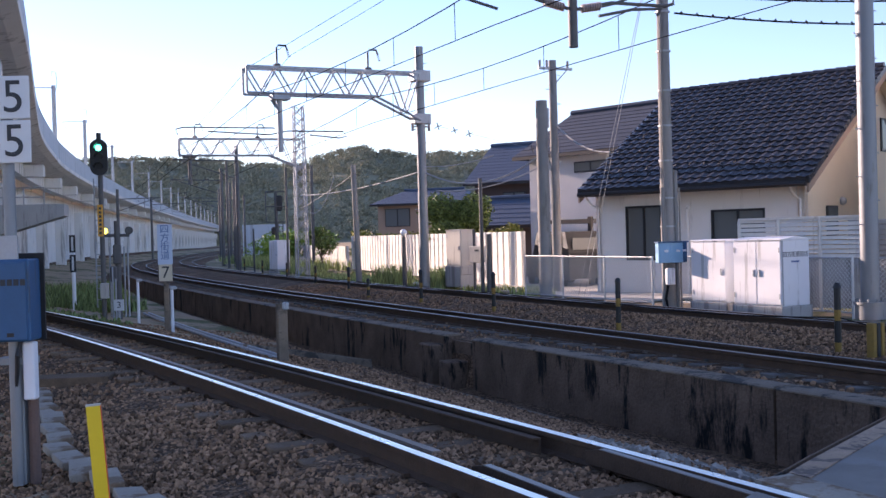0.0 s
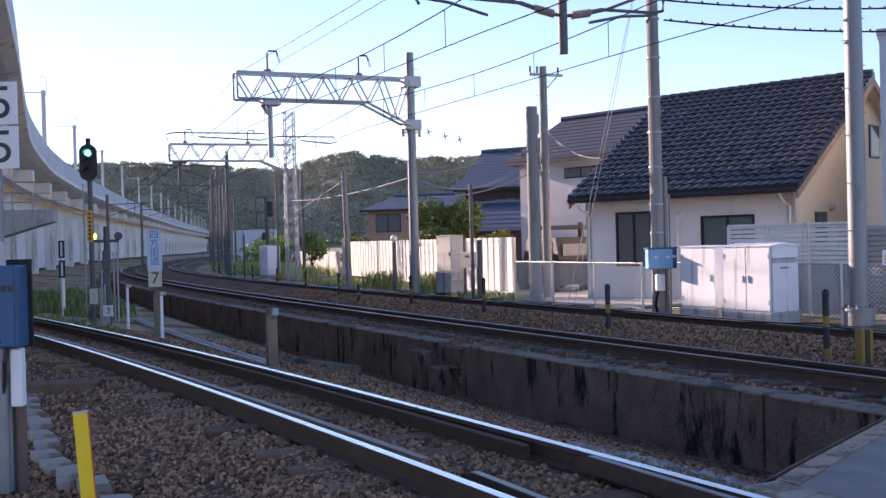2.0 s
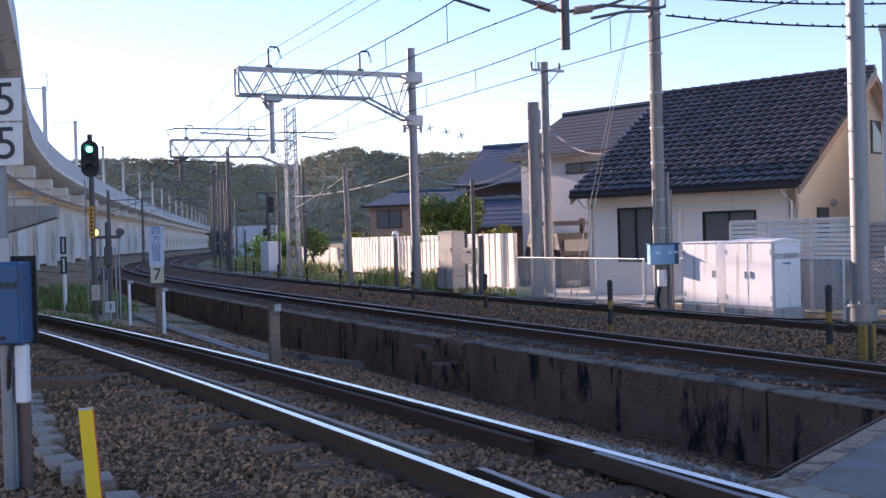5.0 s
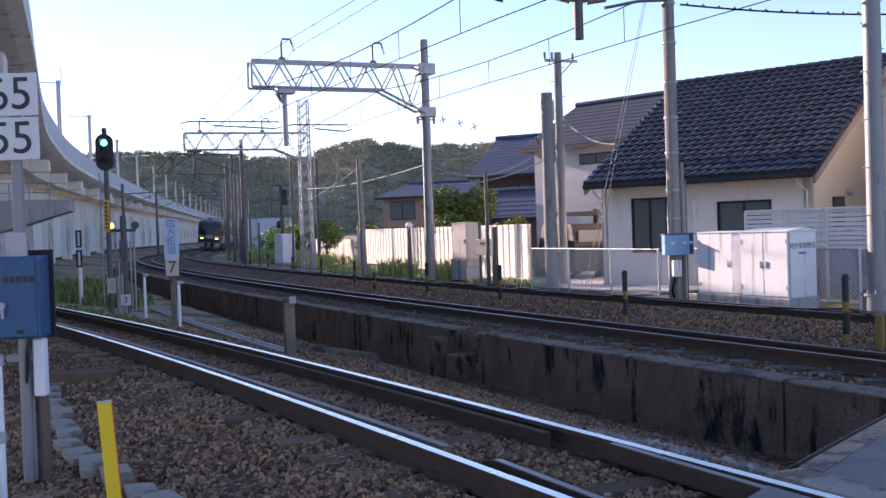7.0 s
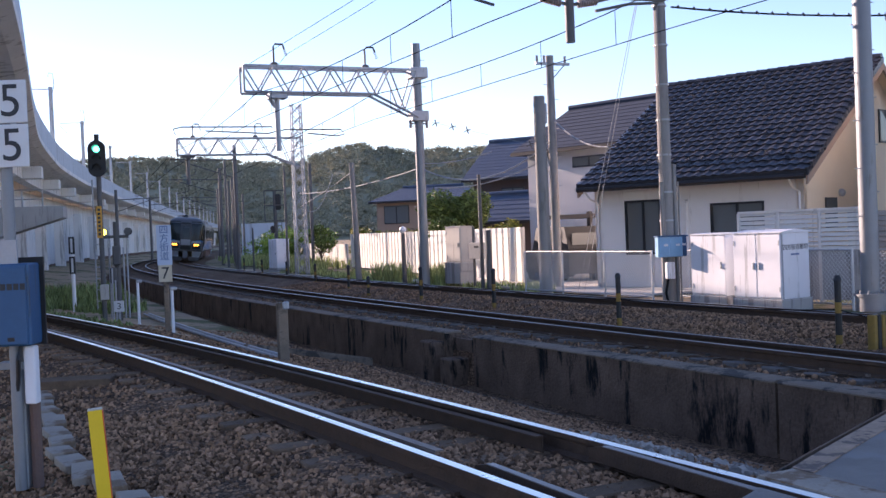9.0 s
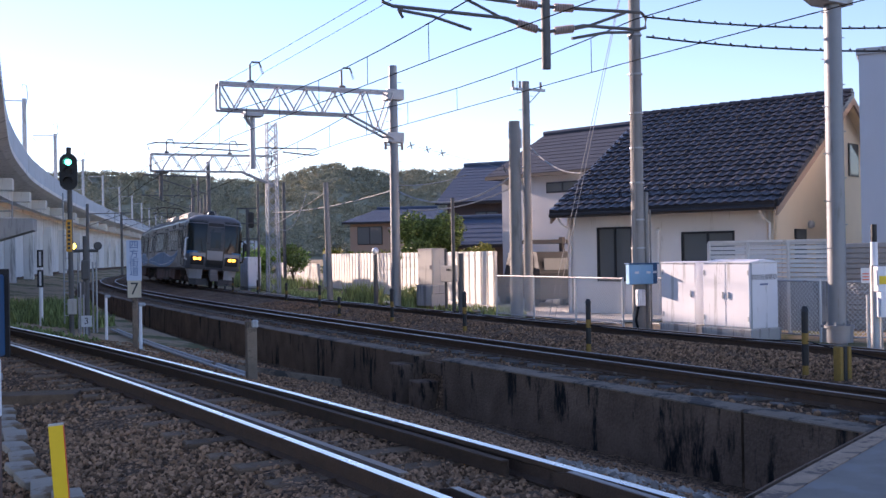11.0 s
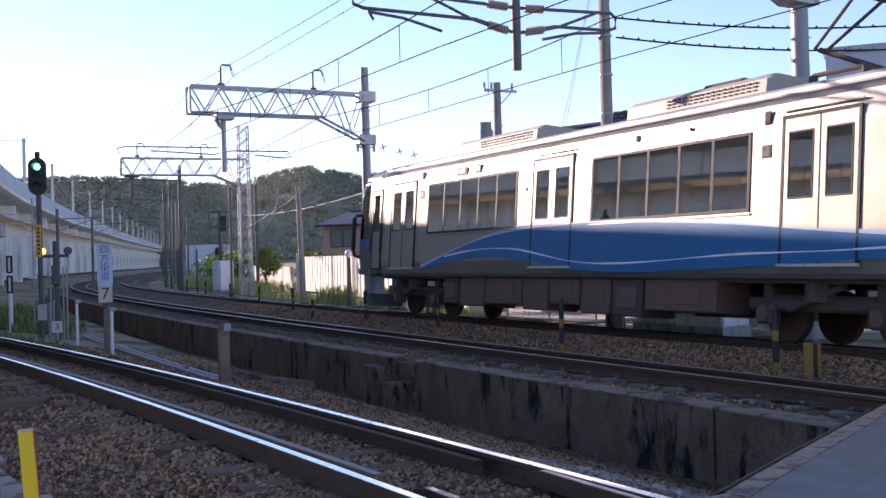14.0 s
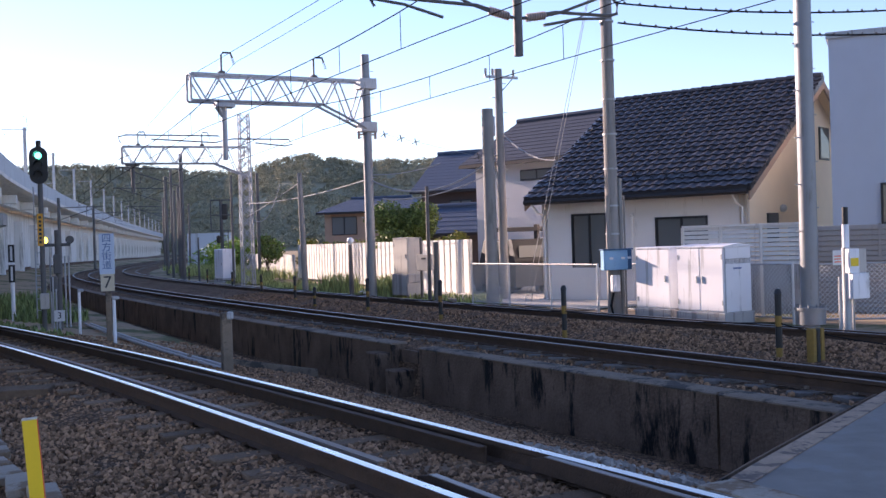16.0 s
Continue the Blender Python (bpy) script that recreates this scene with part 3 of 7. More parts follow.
    box(b1, (-1.2, 0.6, -0.2), (1.3, 1.1, 3.2), bevel=0.05)
    part("column", b1, M["concrete"], pt)
    for x in np.arange(-2.5, 1.3, 0.6):
        b1 = bmesh.new()
        tube(b1, [(x, 0.05, 2.7), (x, 0.05, 3.25)], 0.025, 6)
        part("railing_post", b1, M["steel"], pt)
    for z in (2.95, 3.25):
        b1 = bmesh.new()
        tube(b1, [(-2.5, 0.05, z), (1.12, 0.05, z)], 0.022, 6)
        part("rail", b1, M["steel"], pt)
    b1 = bmesh.new()
    box(b1, (-1.6, 0.12, 2.98), (1.7, 0.02, 0.5))
    part("guard_panel", b1, M["steel"], pt)
    return th


build_viaduct()


# ---- wooded hills far off ----
def build_hills():
    rng = random.Random(7)
    V, Fc = [], []
    bm = bmesh.new()
    bmesh.ops.create_icosphere(bm, subdivisions=1, radius=1)
    bv = np.array([v.co[:] for v in bm.verts])
    bf = [[v.index for v in f.verts] for f in bm.faces]
    bm.free()
    crest = [(-80, 26), (-42, 33), (-34, 32), (-25, 35), (-20, 35), (-15.5, 36.5), (-11.5, 35), (-9, 32.5), (-7.2, 33), (-5.5, 38), (-4, 40), (-2.5, 37.5), (-1, 35.5), (0, 37), (2, 36), (4, 37), (8, 36), (15, 33), (25, 30), (60, 24)]

    def top(a):
        return lerp_table(a, crest)
    # hill body
    az = np.arange(-80, 60.1, 1.0)
    prof = [(560, 0.0), (600, 0.25), (655, 0.7), (720, 0.97), (820, 0.9), (1100, 0.4)]
    for a in az:
        for r, f in prof:
            z = -1.5 if f < 0 else -1.5 + top(a) * f * r / 430 * 0.95
            V.append((math.sin(radians(a)) * r, math.cos(radians(a)) * r, z))
    n = len(prof)
    for i in range(len(az) - 1):
        for j in range(n - 1):
            Fc.append((i * n + j, i * n + j + 1, (i + 1) * n + j + 1, (i + 1) * n + j))
    # hill body and woods share the haze-lightened colour
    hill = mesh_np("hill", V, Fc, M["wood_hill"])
    tagged(hill, "low wooded hill on the horizon", "hill", kind="structure")
    V, Fc = [], []
    nr = np.random.default_rng(5)
    q = 40
    for _ in range(8000):
        a = rng.uniform(-32, 22)
        r = rng.uniform(562, 735)
        f = lerp_table(r, prof[:-1])
        z = -1.5 + top(a) * max(f, 0) * r / 430 * 0.95
        sz = rng.uniform(1.6, 4.2)
        c = np.array([math.sin(radians(a)) * r, math.cos(radians(a)) * r, z + sz * 0.25])
        # a crown of leafy sprays facing all ways
        e = nr.normal(size=(q, 3))
        e /= np.linalg.norm(e, axis=1)[:, None]
        e[:, 2] = np.abs(e[:, 2])
        pc = c + e * sz * nr.uniform(0.45, 1.1, (q, 1)) * np.array([1, 1, 0.9])
        u = nr.normal(size=(q, 3))
        u /= np.linalg.norm(u, axis=1)[:, None] + 1e-6
        w = np.cross(u, nr.normal(size=(q, 3)))
        w /= np.linalg.norm(w, axis=1)[:, None] + 1e-6
        sa_, sb_ = nr.uniform(0.35, 0.8, (q, 1)), nr.uniform(0.25, 0.6, (q, 1))
        k = len(V)
        V.extend(np.stack([pc - u * sa_, pc + w * sb_ * 0.9, pc + u * sa_, pc - w * sb_], 1).reshape(-1, 3).tolist())
        Fc.extend([(k + j * 4, k + j * 4 + 1, k + j * 4 + 2, k + j * 4 + 3) for j in range(q)])
    tagged(mesh_np("woods", V, Fc, M["wood_hill"]), "dense woods covering the hill, paled by painted haze", "woods", kind="stuff")


build_hills()


# ---- posts and masts along the line ----
def spot(x, y, z, turn=0.0):
    return pose(x, y, z, 0, 0, 24.0 + turn)


def mast(name, where, h, r0, r1, material, label, cat="pole", group="", steps=True):
    th = thing(name, where, label, cat, group)
    bm = bmesh.new()
    tube(bm, [(0, 0, -0.3), (0, 0, h * 0.5), (0, 0, h)], r0, 16, r1)
    part("shaft", bm, material, th, smooth=True)
    if steps:
        for k in range(int((h - 1.8) / 0.45)):
            zz = 1.8 + k * 0.45
            sd = 1 if k % 2 else -1
            bm = bmesh.new()
            tube(bm, [(sd * r1 * 0.8, 0, zz), (sd * (r0 + 0.12), 0, zz)], 0.011, 5)
            part("step_bolt", bm, M["steel"], th)
    return th


def truss_beam(th, x0, x1, z0, z1, depth=0.5, bays=7, taper=0.0, material=None):
    """A trussed beam between x0 and x1 (local), chords at z0 and z1, two planes."""
    material = material or M["steel"]
    for y in (-depth / 2, depth / 2):
        for z, lab in ((z1, "top_chord"), (z0, "bottom_chord")):
            bm = bmesh.new()
            if z == z0 and taper:
                xs = x1 - (x1 - x0) * 0.27
                tube(bm, [(x0, y, z), (xs, y, z), (x1, y, z - taper)], 0.045, 6)
            else:
                box(bm, ((x0 + x1) / 2, y, z), (abs(x1 - x0), 0.07, 0.08))
            part(lab, bm, material, th)
        n = bays * 2
        for k in range(n):
            xa, xb = x0 + (x1 - x0) * k / n, x0 + (x1 - x0) * (k + 1) / n

            def low(x):
                q = (x - x0) / (x1 - x0)
                return z0 - taper * max(0, (q - 0.73) / 0.27)
            bm = bmesh.new()
            tube(bm, [(xa, y, z1 if k % 2 == 0 else low(xa)), (xb, y, low(xb) if k % 2 == 0 else z1)], 0.028, 6)
            part("web_member", bm, material, th)
    for y in (-depth / 2, depth / 2):
        bm = bmesh.new()
        tube(bm, [(x0, y, z0), (x0, y, z1)], 0.04, 6)
        part("end_post", bm, material, th)
    for k in range(bays + 1):
        x = x0 + (x1 - x0) * k / bays
        bm = bmesh.new()
        tube(bm, [(x, -depth / 2, z1), (x, depth / 2, z1)], 0.025, 6)
        part("cross_bar", bm, material, th)



def hook(th, x, z, material):
    bm = bmesh.new()
    tube(bm, [(x, 0, z), (x, 0, z + 0.62), (x + 0.06, 0, z + 0.7), (x + 0.3, 0, z + 0.7), (x + 0.36, 0, z + 0.55)], 0.035, 6)
    box(bm, (x, 0, z + 0.05), (0.22, 0.2, 0.12), bevel=0.03)
    part("wire_hook", bm, material, th)
    bm = bmesh.new()
    for k in range(4):
        tube(bm, [(x + 0.35 + k * 0.02, 0, z + 0.55 - k * 0.06), (x + 0.36 + k * 0.02, 0, z + 0.52 - k * 0.06)], 0.045, 8)
    part("insulator", bm, M["insul"], th)


# first cantilever mast: base at s 41.5
g1 = mast("catenary_mast", spot(-0.46, 35.9, -0.4), 8.2, 0.17, 0.14, M["galv"], "tall grey steel pole carrying a trussed cantilever beam", "mast", "catenary masts")
truss_beam(g1, -6.0, -0.1, 6.45, 7.28, 0.5, 6, 0.75)
hook(g1, -4.95, 7.32, M["darksteel"])
hook(g1, -1.85, 7.32, M["darksteel"])
bm = bmesh.new()
box(bm, (0.0, 0, 7.2), (0.62, 0.5, 0.36), bevel=0.02)
part("clamp", bm, M["steel"], g1)
bm = bmesh.new()
box(bm, (0.0, 0, 5.75), (0.6, 0.45, 0.34), bevel=0.02)
part("clamp", bm, M["steel"], g1)
bm = bmesh.new()
tube(bm, [(-4.9, 0, 6.42), (-4.9, 0, 4.6)], 0.085, 10)
box(bm, (-4.9, 0, 6.35), (0.6, 0.5, 0.16))
tube(bm, [(-5.15, 0, 6.3), (-4.95, 0, 6.0)], 0.07, 6)
part("drop_post", bm, M["steel"], g1)
bm = bmesh.new()
for sx in (-1, 1):
    tube(bm, [(0, 0, 5.5), (sx * 0.32, 0, 5.5)], 0.03, 6)
    tube(bm, [(sx * 0.3, 0, 5.35), (sx * 0.3, 0, 5.62)], 0.05, 8)
part("line_insulators", bm, M["insul"], g1)

# second cantilever on a lattice mast
g2 = thing("catenary_mast", spot(-7.2, 56, -0.55, -4), "square lattice steel mast with a trussed cantilever beam", "mast", "catenary masts")
for x in (-0.3, 0.3):
    for y in (-0.3, 0.3):
        bm = bmesh.new()
        tube(bm, [(x, y, -0.2), (x * 0.8, y * 0.8, 8.9)], 0.04, 6)
        part("corner_leg", bm, M["steel"], g2)
bm = bmesh.new()
for k in range(15):
    za, zb = k * 0.6, k * 0.6 + 0.6
    for x in (-0.28, 0.28):
        tube(bm, [(x, -0.28, za), (x, 0.28, zb)], 0.022, 5)
    for y in (-0.28, 0.28):
        tube(bm, [(-0.28, y, zb), (0.28, y, za)], 0.022, 5)
        tube(bm, [(-0.28, y, za), (0.28, y, zb)], 0.022, 5)
part("lattice", bm, M["steel"], g2)
truss_beam(g2, -6.2, 0.1, 6.35, 7.2, 0.5, 6, 0.7)
bm = bmesh.new()
tube(bm, [(-5.7, 0, 6.35), (-5.7, 0, 4.9)], 0.1, 8)
box(bm, (-5.7, 0, 6.3), (0.7, 0.4, 0.15))
part("drop_post", bm, M["darksteel"], g2)
bm = bmesh.new()
for z, x0, x1 in ((7.75, -6.3, -1.4), (7.6, -1.0, 2.3)):
    tube(bm, [(x0, -0.4, z - 0.4), (x0 - 0.1, -0.4, z - 0.1), (x0 + 0.3, -0.4, z), (x1, -0.4, z), (x1 + 0.2, -0.4, z - 0.25), (x1 - 0.2, -0.4, z - 0.35), (x0 + 1.5, -0.4, z - 0.2)], 0.04, 6)
part("pull_off_arm", bm, M["darksteel"], g2)
hook(g2, -5.4, 7.25, M["darksteel"])
hook(g2, -2.2, 7.25, M["darksteel"])

# plain masts farther along
mast("utility_pole", spot(-3.24, 43, -0.45) @ pose(0, 0, 0, 0, -1.4, 0), 4.8, 0.13, 0.1, M["pole"], "plain leaning concrete pole beside the track", group="poles by the track", steps=False)
for s, u, h, r in ((79, 6.0, 8.4, 0.14), (88, 6.4, 8.0, 0.1), (99, 6.9, 8.2, 0.15), (93, 7.4, 7.0, 0.12), (118, -2.9, 7.5, 0.16), (133, 6.6, 8.0, 0.16), (150, -3, 8, 0.16), (72, 9.5, 6.6, 0.11), (108, 8.0, 7.5, 0.12), (145, 7, 8, 0.15), (125, 9.5, 7, 0.12), (160, 7.5, 8, 0.15)):
    m1 = mast("catenary_mast", place(s, u, -0.7), h, r, r * 0.9, M["darksteel"], "dark steel mast beside the distant tracks", "mast", "distant masts", steps=False)
    if r > 0.13:
        bm = bmesh.new()
        sg = -1 if u > 0 else 1
        tube(bm, [(0, 0, h - 1.0), (sg * 4.2, 0, h - 0.9)], 0.05, 6)
        tube(bm, [(0, 0, h - 2.2), (sg * 3.6, 0, h - 1.0)], 0.04, 6)
        tube(bm, [(sg * 2.6, 0, h - 0.95), (sg * 2.6, 0, h - 1.9), (sg * 3.6, 0, h - 2.1)], 0.03, 6)
        part("bracket", bm, M["darksteel"], m1)

# overhead drop post with brackets near the crossing, hung from a beam on the tall pole
rp = mast("catenary_mast", spot(8.2, 20.0, -0.4), 7.2, 0.172, 0.162, M["galv"], "thick smooth grey steel pole with step bolts", "mast", "catenary masts")
bm = bmesh.new()
tube(bm, [(0, 0, 0.0), (0, 0, 0.3)], 0.28, 16)
tube(bm, [(0, 0, 0.28), (0, 0, 0.33)], 0.31, 16)
for k in range(10):
    a = k * math.pi / 5
    tube(bm, [(0.26 * math.cos(a), 0.26 * math.sin(a), 0.32), (0.26 * math.cos(a), 0.26 * math.sin(a), 0.39)], 0.022, 6)
part("base_collar", bm, M["galv"], rp, smooth=True)
inv = rp.matrix_world.inverted()
tip = inv @ Vector((2.75, 20.5, 6.75))
bm = bmesh.new()
sweep(bm, [[(-0.62, y, 6.62), (-0.3, y, 6.46), (0.3, y, 6.44), (0.32, y, 6.8), (-0.62, y, 6.8)] for y in (-0.24, 0.24)])
tube(bm, [(0.9, 0, 6.9), (tip.x, tip.y, 7.1)], 0.12, 8)
part("beam", bm, M["steel"], rp)
dp = Vector((2.75, 20.5, 0))


def build_bracket():
    th = thing("catenary_bracket", pose(dp.x, dp.y, 0, 0, 0, head(26)), "dark drop post with double hinged wire brackets and insulators", "bracket")
    bm = bmesh.new()
    tube(bm, [(0, 0, 4.98), (0, 0, 8.2)], 0.09, 12)
    part("drop_post", bm, M["darksteel"], th, smooth=True)
    for sg, ln in ((-1, 3.35), (1, 2.3)):
        bm = bmesh.new()
        tube(bm, [(sg * 0.1, 0, 6.2), (sg * ln, 0, 6.28), (sg * (ln + 0.12), 0, 6.18), (sg * (ln + 0.1), 0, 5.98), (sg * (ln - 0.1), 0, 5.92), (sg * 0.9, 0, 5.9), (sg * 0.1, 0, 5.72)], 0.035, 8)
        tube(bm, [(sg * 1.9, 0, 6.24), (sg * 1.0, 0, 5.9), (sg * 0.2, 0, 5.7)], 0.03, 8)
        part("bracket_arm", bm, M["darksteel"], th)
        bm = bmesh.new()
        tube(bm, [(sg * (ln - 0.3), 0, 5.72), (sg * (ln - 0.2), 0, 5.86), (sg * (ln - 0.9), 0, 5.8), (sg * (ln - 1.7), 0, 5.62)], 0.03, 8)
        tube(bm, [(sg * (ln - 0.25), 0, 5.92), (sg * (ln - 0.25), 0, 5.8)], 0.03, 6)
        part("steady_arm", bm, M["darksteel"], th)
        for za, zb in ((6.2, 6.22), (5.74, 5.82)):
            bm = bmesh.new()
            rings = []
            for k in range(25):
                q = k / 24
                rr = 0.045 if k % 3 == 0 else 0.085
                x, z = sg * (0.2 + 0.44 * q), za + (zb - za) * q
                rings.append([(x, rr * math.cos(a), z + rr * math.sin(a)) for a in np.linspace(0, 2 * math.pi, 13)[:-1]])
            sweep(bm, rings)
            part("insulator", bm, M["insul"], th)


build_bracket()

# concrete poles by the house
bp = mast("utility_pole", spot(5.29, 24.2, -0.45), 9.5, 0.16, 0.125, M["pole"], "concrete pole with conduits, cable bands and blue boxes", group="poles by the track", steps=False)
mast("utility_pole", spot(3.1, 30.5, -0.45), 5.65, 0.19, 0.165, M["pole"], "short thick concrete pole", group="poles by the track", steps=False)
up = mast("utility_pole", spot(3.73, 33.0, -0.45), 7.2, 0.15, 0.12, M["pole"], "concrete utility pole with crossarm and transformer", group="poles by the track")
bm = bmesh.new()
box(bm, (0.1, 0, 6.95), (1.2, 0.08, 0.08))
tube(bm, [(0, 0, 6.4), (0.5, 0, 6.9)], 0.02, 5)
part("crossarm", bm, M["steel"], up)
for x in (-0.45, -0.2, 0.55):
    bm = bmesh.new()
    tube(bm, [(x, 0, 6.98), (x, 0, 7.2)], 0.04, 8)
    part("insulator", bm, M["insul"], up)
bm = bmesh.new()
tube(bm, [(-0.35, 0, 5.1), (-0.35, 0, 5.7)], 0.16, 14)
part("transformer", bm, M["steel"], up, smooth=True)


# ---- overhead wires ----
def wire_run(name, label, pts, r, material, sag=0.0, n=10, seg=5):
    bm = bmesh.new()
    path = []
    for a, b in zip(pts, pts[1:]):
        a, b = Vector(a), Vector(b)
        for k in range(n):
            t = k / n
            path.append(a.lerp(b, t) - Vector((0, 0, 4 * sag * t * (1 - t))))
    path.append(Vector(pts[-1]))
    tube(bm, path, r, seg)
    return tagged(part(name, bm, material), label, "wire")


SUP = [-35, 26, 41.5, 63, 99, 133, 170]
for u in (0.0, SPACING):
    con = [at(s, u + (0.2 if k % 2 else -0.2), trackz(s) + 5.42) for k, s in enumerate(SUP)]
    wire_run("contact_wire", "dark overhead contact wire above the track", con, 0.011, M["wire"], 0.0, 6)
    mes = [at(s, u + (0.2 if k % 2 else -0.2), trackz(s) + 6.25) for k, s in enumerate(SUP)]
    w = wire_run("messenger_wire", "dark overhead messenger wire hung above the contact wire", mes, 0.013, M["wire"], 0.25, 8)
    for k in range(len(SUP) - 1):
        for q in np.arange(0.1, 0.95, 0.2):
            a, b = con[k].lerp(con[k + 1], q), mes[k].lerp(mes[k + 1], q)
            b.z -= 4 * 0.25 * q * (1 - q)
            bm = bmesh.new()
            tube(bm, [a, b], 0.008, 4)
            part("dropper", bm, M["wire"], w)
for run in ([(8.7, 2.8, 7.3), (-6.15, 35.5, 7.22), (-13.35, 56.0, 6.79), (-20.0, 78.0, 6.6)], [(8.6, 5.0, 7.7), (-4.78, 35.5, 7.55), (-11.05, 56.0, 7.38), (-17.5, 78.0, 7.2)]):
    wire_run("feeder_wire", "thin feeder wire strung between the mast tops", run, 0.008, M["wire"], 0.1, 10)
# ---- houses ----
def roof_slab(bm, a, b, c, d, t=0.12):
    """A thick roof plane through four corners (eave left, eave right, ridge right, ridge left)."""
    a, b, c, d = (Vector(v) for v in (a, b, c, d))
    n = (b - a).cross(d - a).normalized()
    if n.z < 0:
        n = -n
    sweep(bm, [[a, b, c, d], [v - n * t for v in (a, b, c, d)]])


def pane_window(th, x0, x1, z0, z1, y, leaves=2, material=None, name="window", depth=0.05):
    """A dark framed window on a wall that faces -y (local)."""
    bm = bmesh.new()
    w = 0.06
    for c, s in (((x0 + w / 2, y, (z0 + z1) / 2), (w, depth * 2, z1 - z0)), ((x1 - w / 2, y, (z0 + z1) / 2), (w, depth * 2, z1 - z0)),
                 (((x0 + x1) / 2, y, z0 + w / 2), (x1 - x0 - 2 * w, depth * 2, w)), (((x0 + x1) / 2, y, z1 - w / 2), (x1 - x0 - 2 * w, depth * 2, w))):
        box(bm, c, s)
    for k in range(1, leaves):
        box(bm, (x0 + (x1 - x0) * k / leaves, y - 0.01, (z0 + z1) / 2), (w, depth, z1 - z0 - 2 * w))
    fr = part(name, bm, M["frame"], th, "dark aluminium window")
    for k in range(leaves):
        xa, xb = x0 + (x1 - x0) * k / leaves, x0 + (x1 - x0) * (k + 1) / leaves
        bm = bmesh.new()
        box(bm, ((xa + xb) / 2, y + 0.015, (z0 + z1) / 2), (xb - xa - 0.04, 0.012, z1 - z0 - 0.08))
        part("pane", bm, material or M["glass"], fr)


def wall_box(bm, x0, x1, y0, y1, z0, z1):
    box(bm, ((x0 + x1) / 2, (y0 + y1) / 2, (z0 + z1) / 2), (x1 - x0, y1 - y0, z1 - z0))


def tiled_plane(th, o, ux, uy, nx, ny, w, ln, name="roof_tile"):
    """Courses of overlapping curved tiles; o corner, ux along the eave, uy up the slope."""
    nrm = ux.cross(uy).normalized()
    if nrm.z < 0:
        nrm = -nrm
    bm = bmesh.new()
    cols = [(0.0, 0.018), (0.2, 0.045), (0.45, 0.05), (0.7, 0.02), (1.0, 0.014)]
    lo = [bm.verts.new((a * w, -0.03, z + 0.05)) for a, z in cols]
    hi = [bm.verts.new((a * w, ln, z)) for a, z in cols]
    fl = [bm.verts.new((a * w, -0.03, z - 0.014)) for a, z in cols]
    for k in range(4):
        bm.faces.new((lo[k], lo[k + 1], hi[k + 1], hi[k]))
        bm.faces.new((fl[k], fl[k + 1], lo[k + 1], lo[k]))
    me = bpy.data.meshes.new(name)
    finish(bm)
    bm.to_mesh(me)
    bm.free()
    me.materials.append(M["tile"])
    rot = Matrix((ux, uy, nrm)).transposed()
    rng = random.Random(3)
    for j in range(ny):
        for i in range(nx):
            ob = new(name, me)
            ob.parent = th
            p = o + ux * (i * w) + uy * (j * ln * 0.98) + nrm * (0.012 + rng.uniform(0, 0.006))
            m = rot.to_4x4()
            m.translation = p
            ob.matrix_local = m


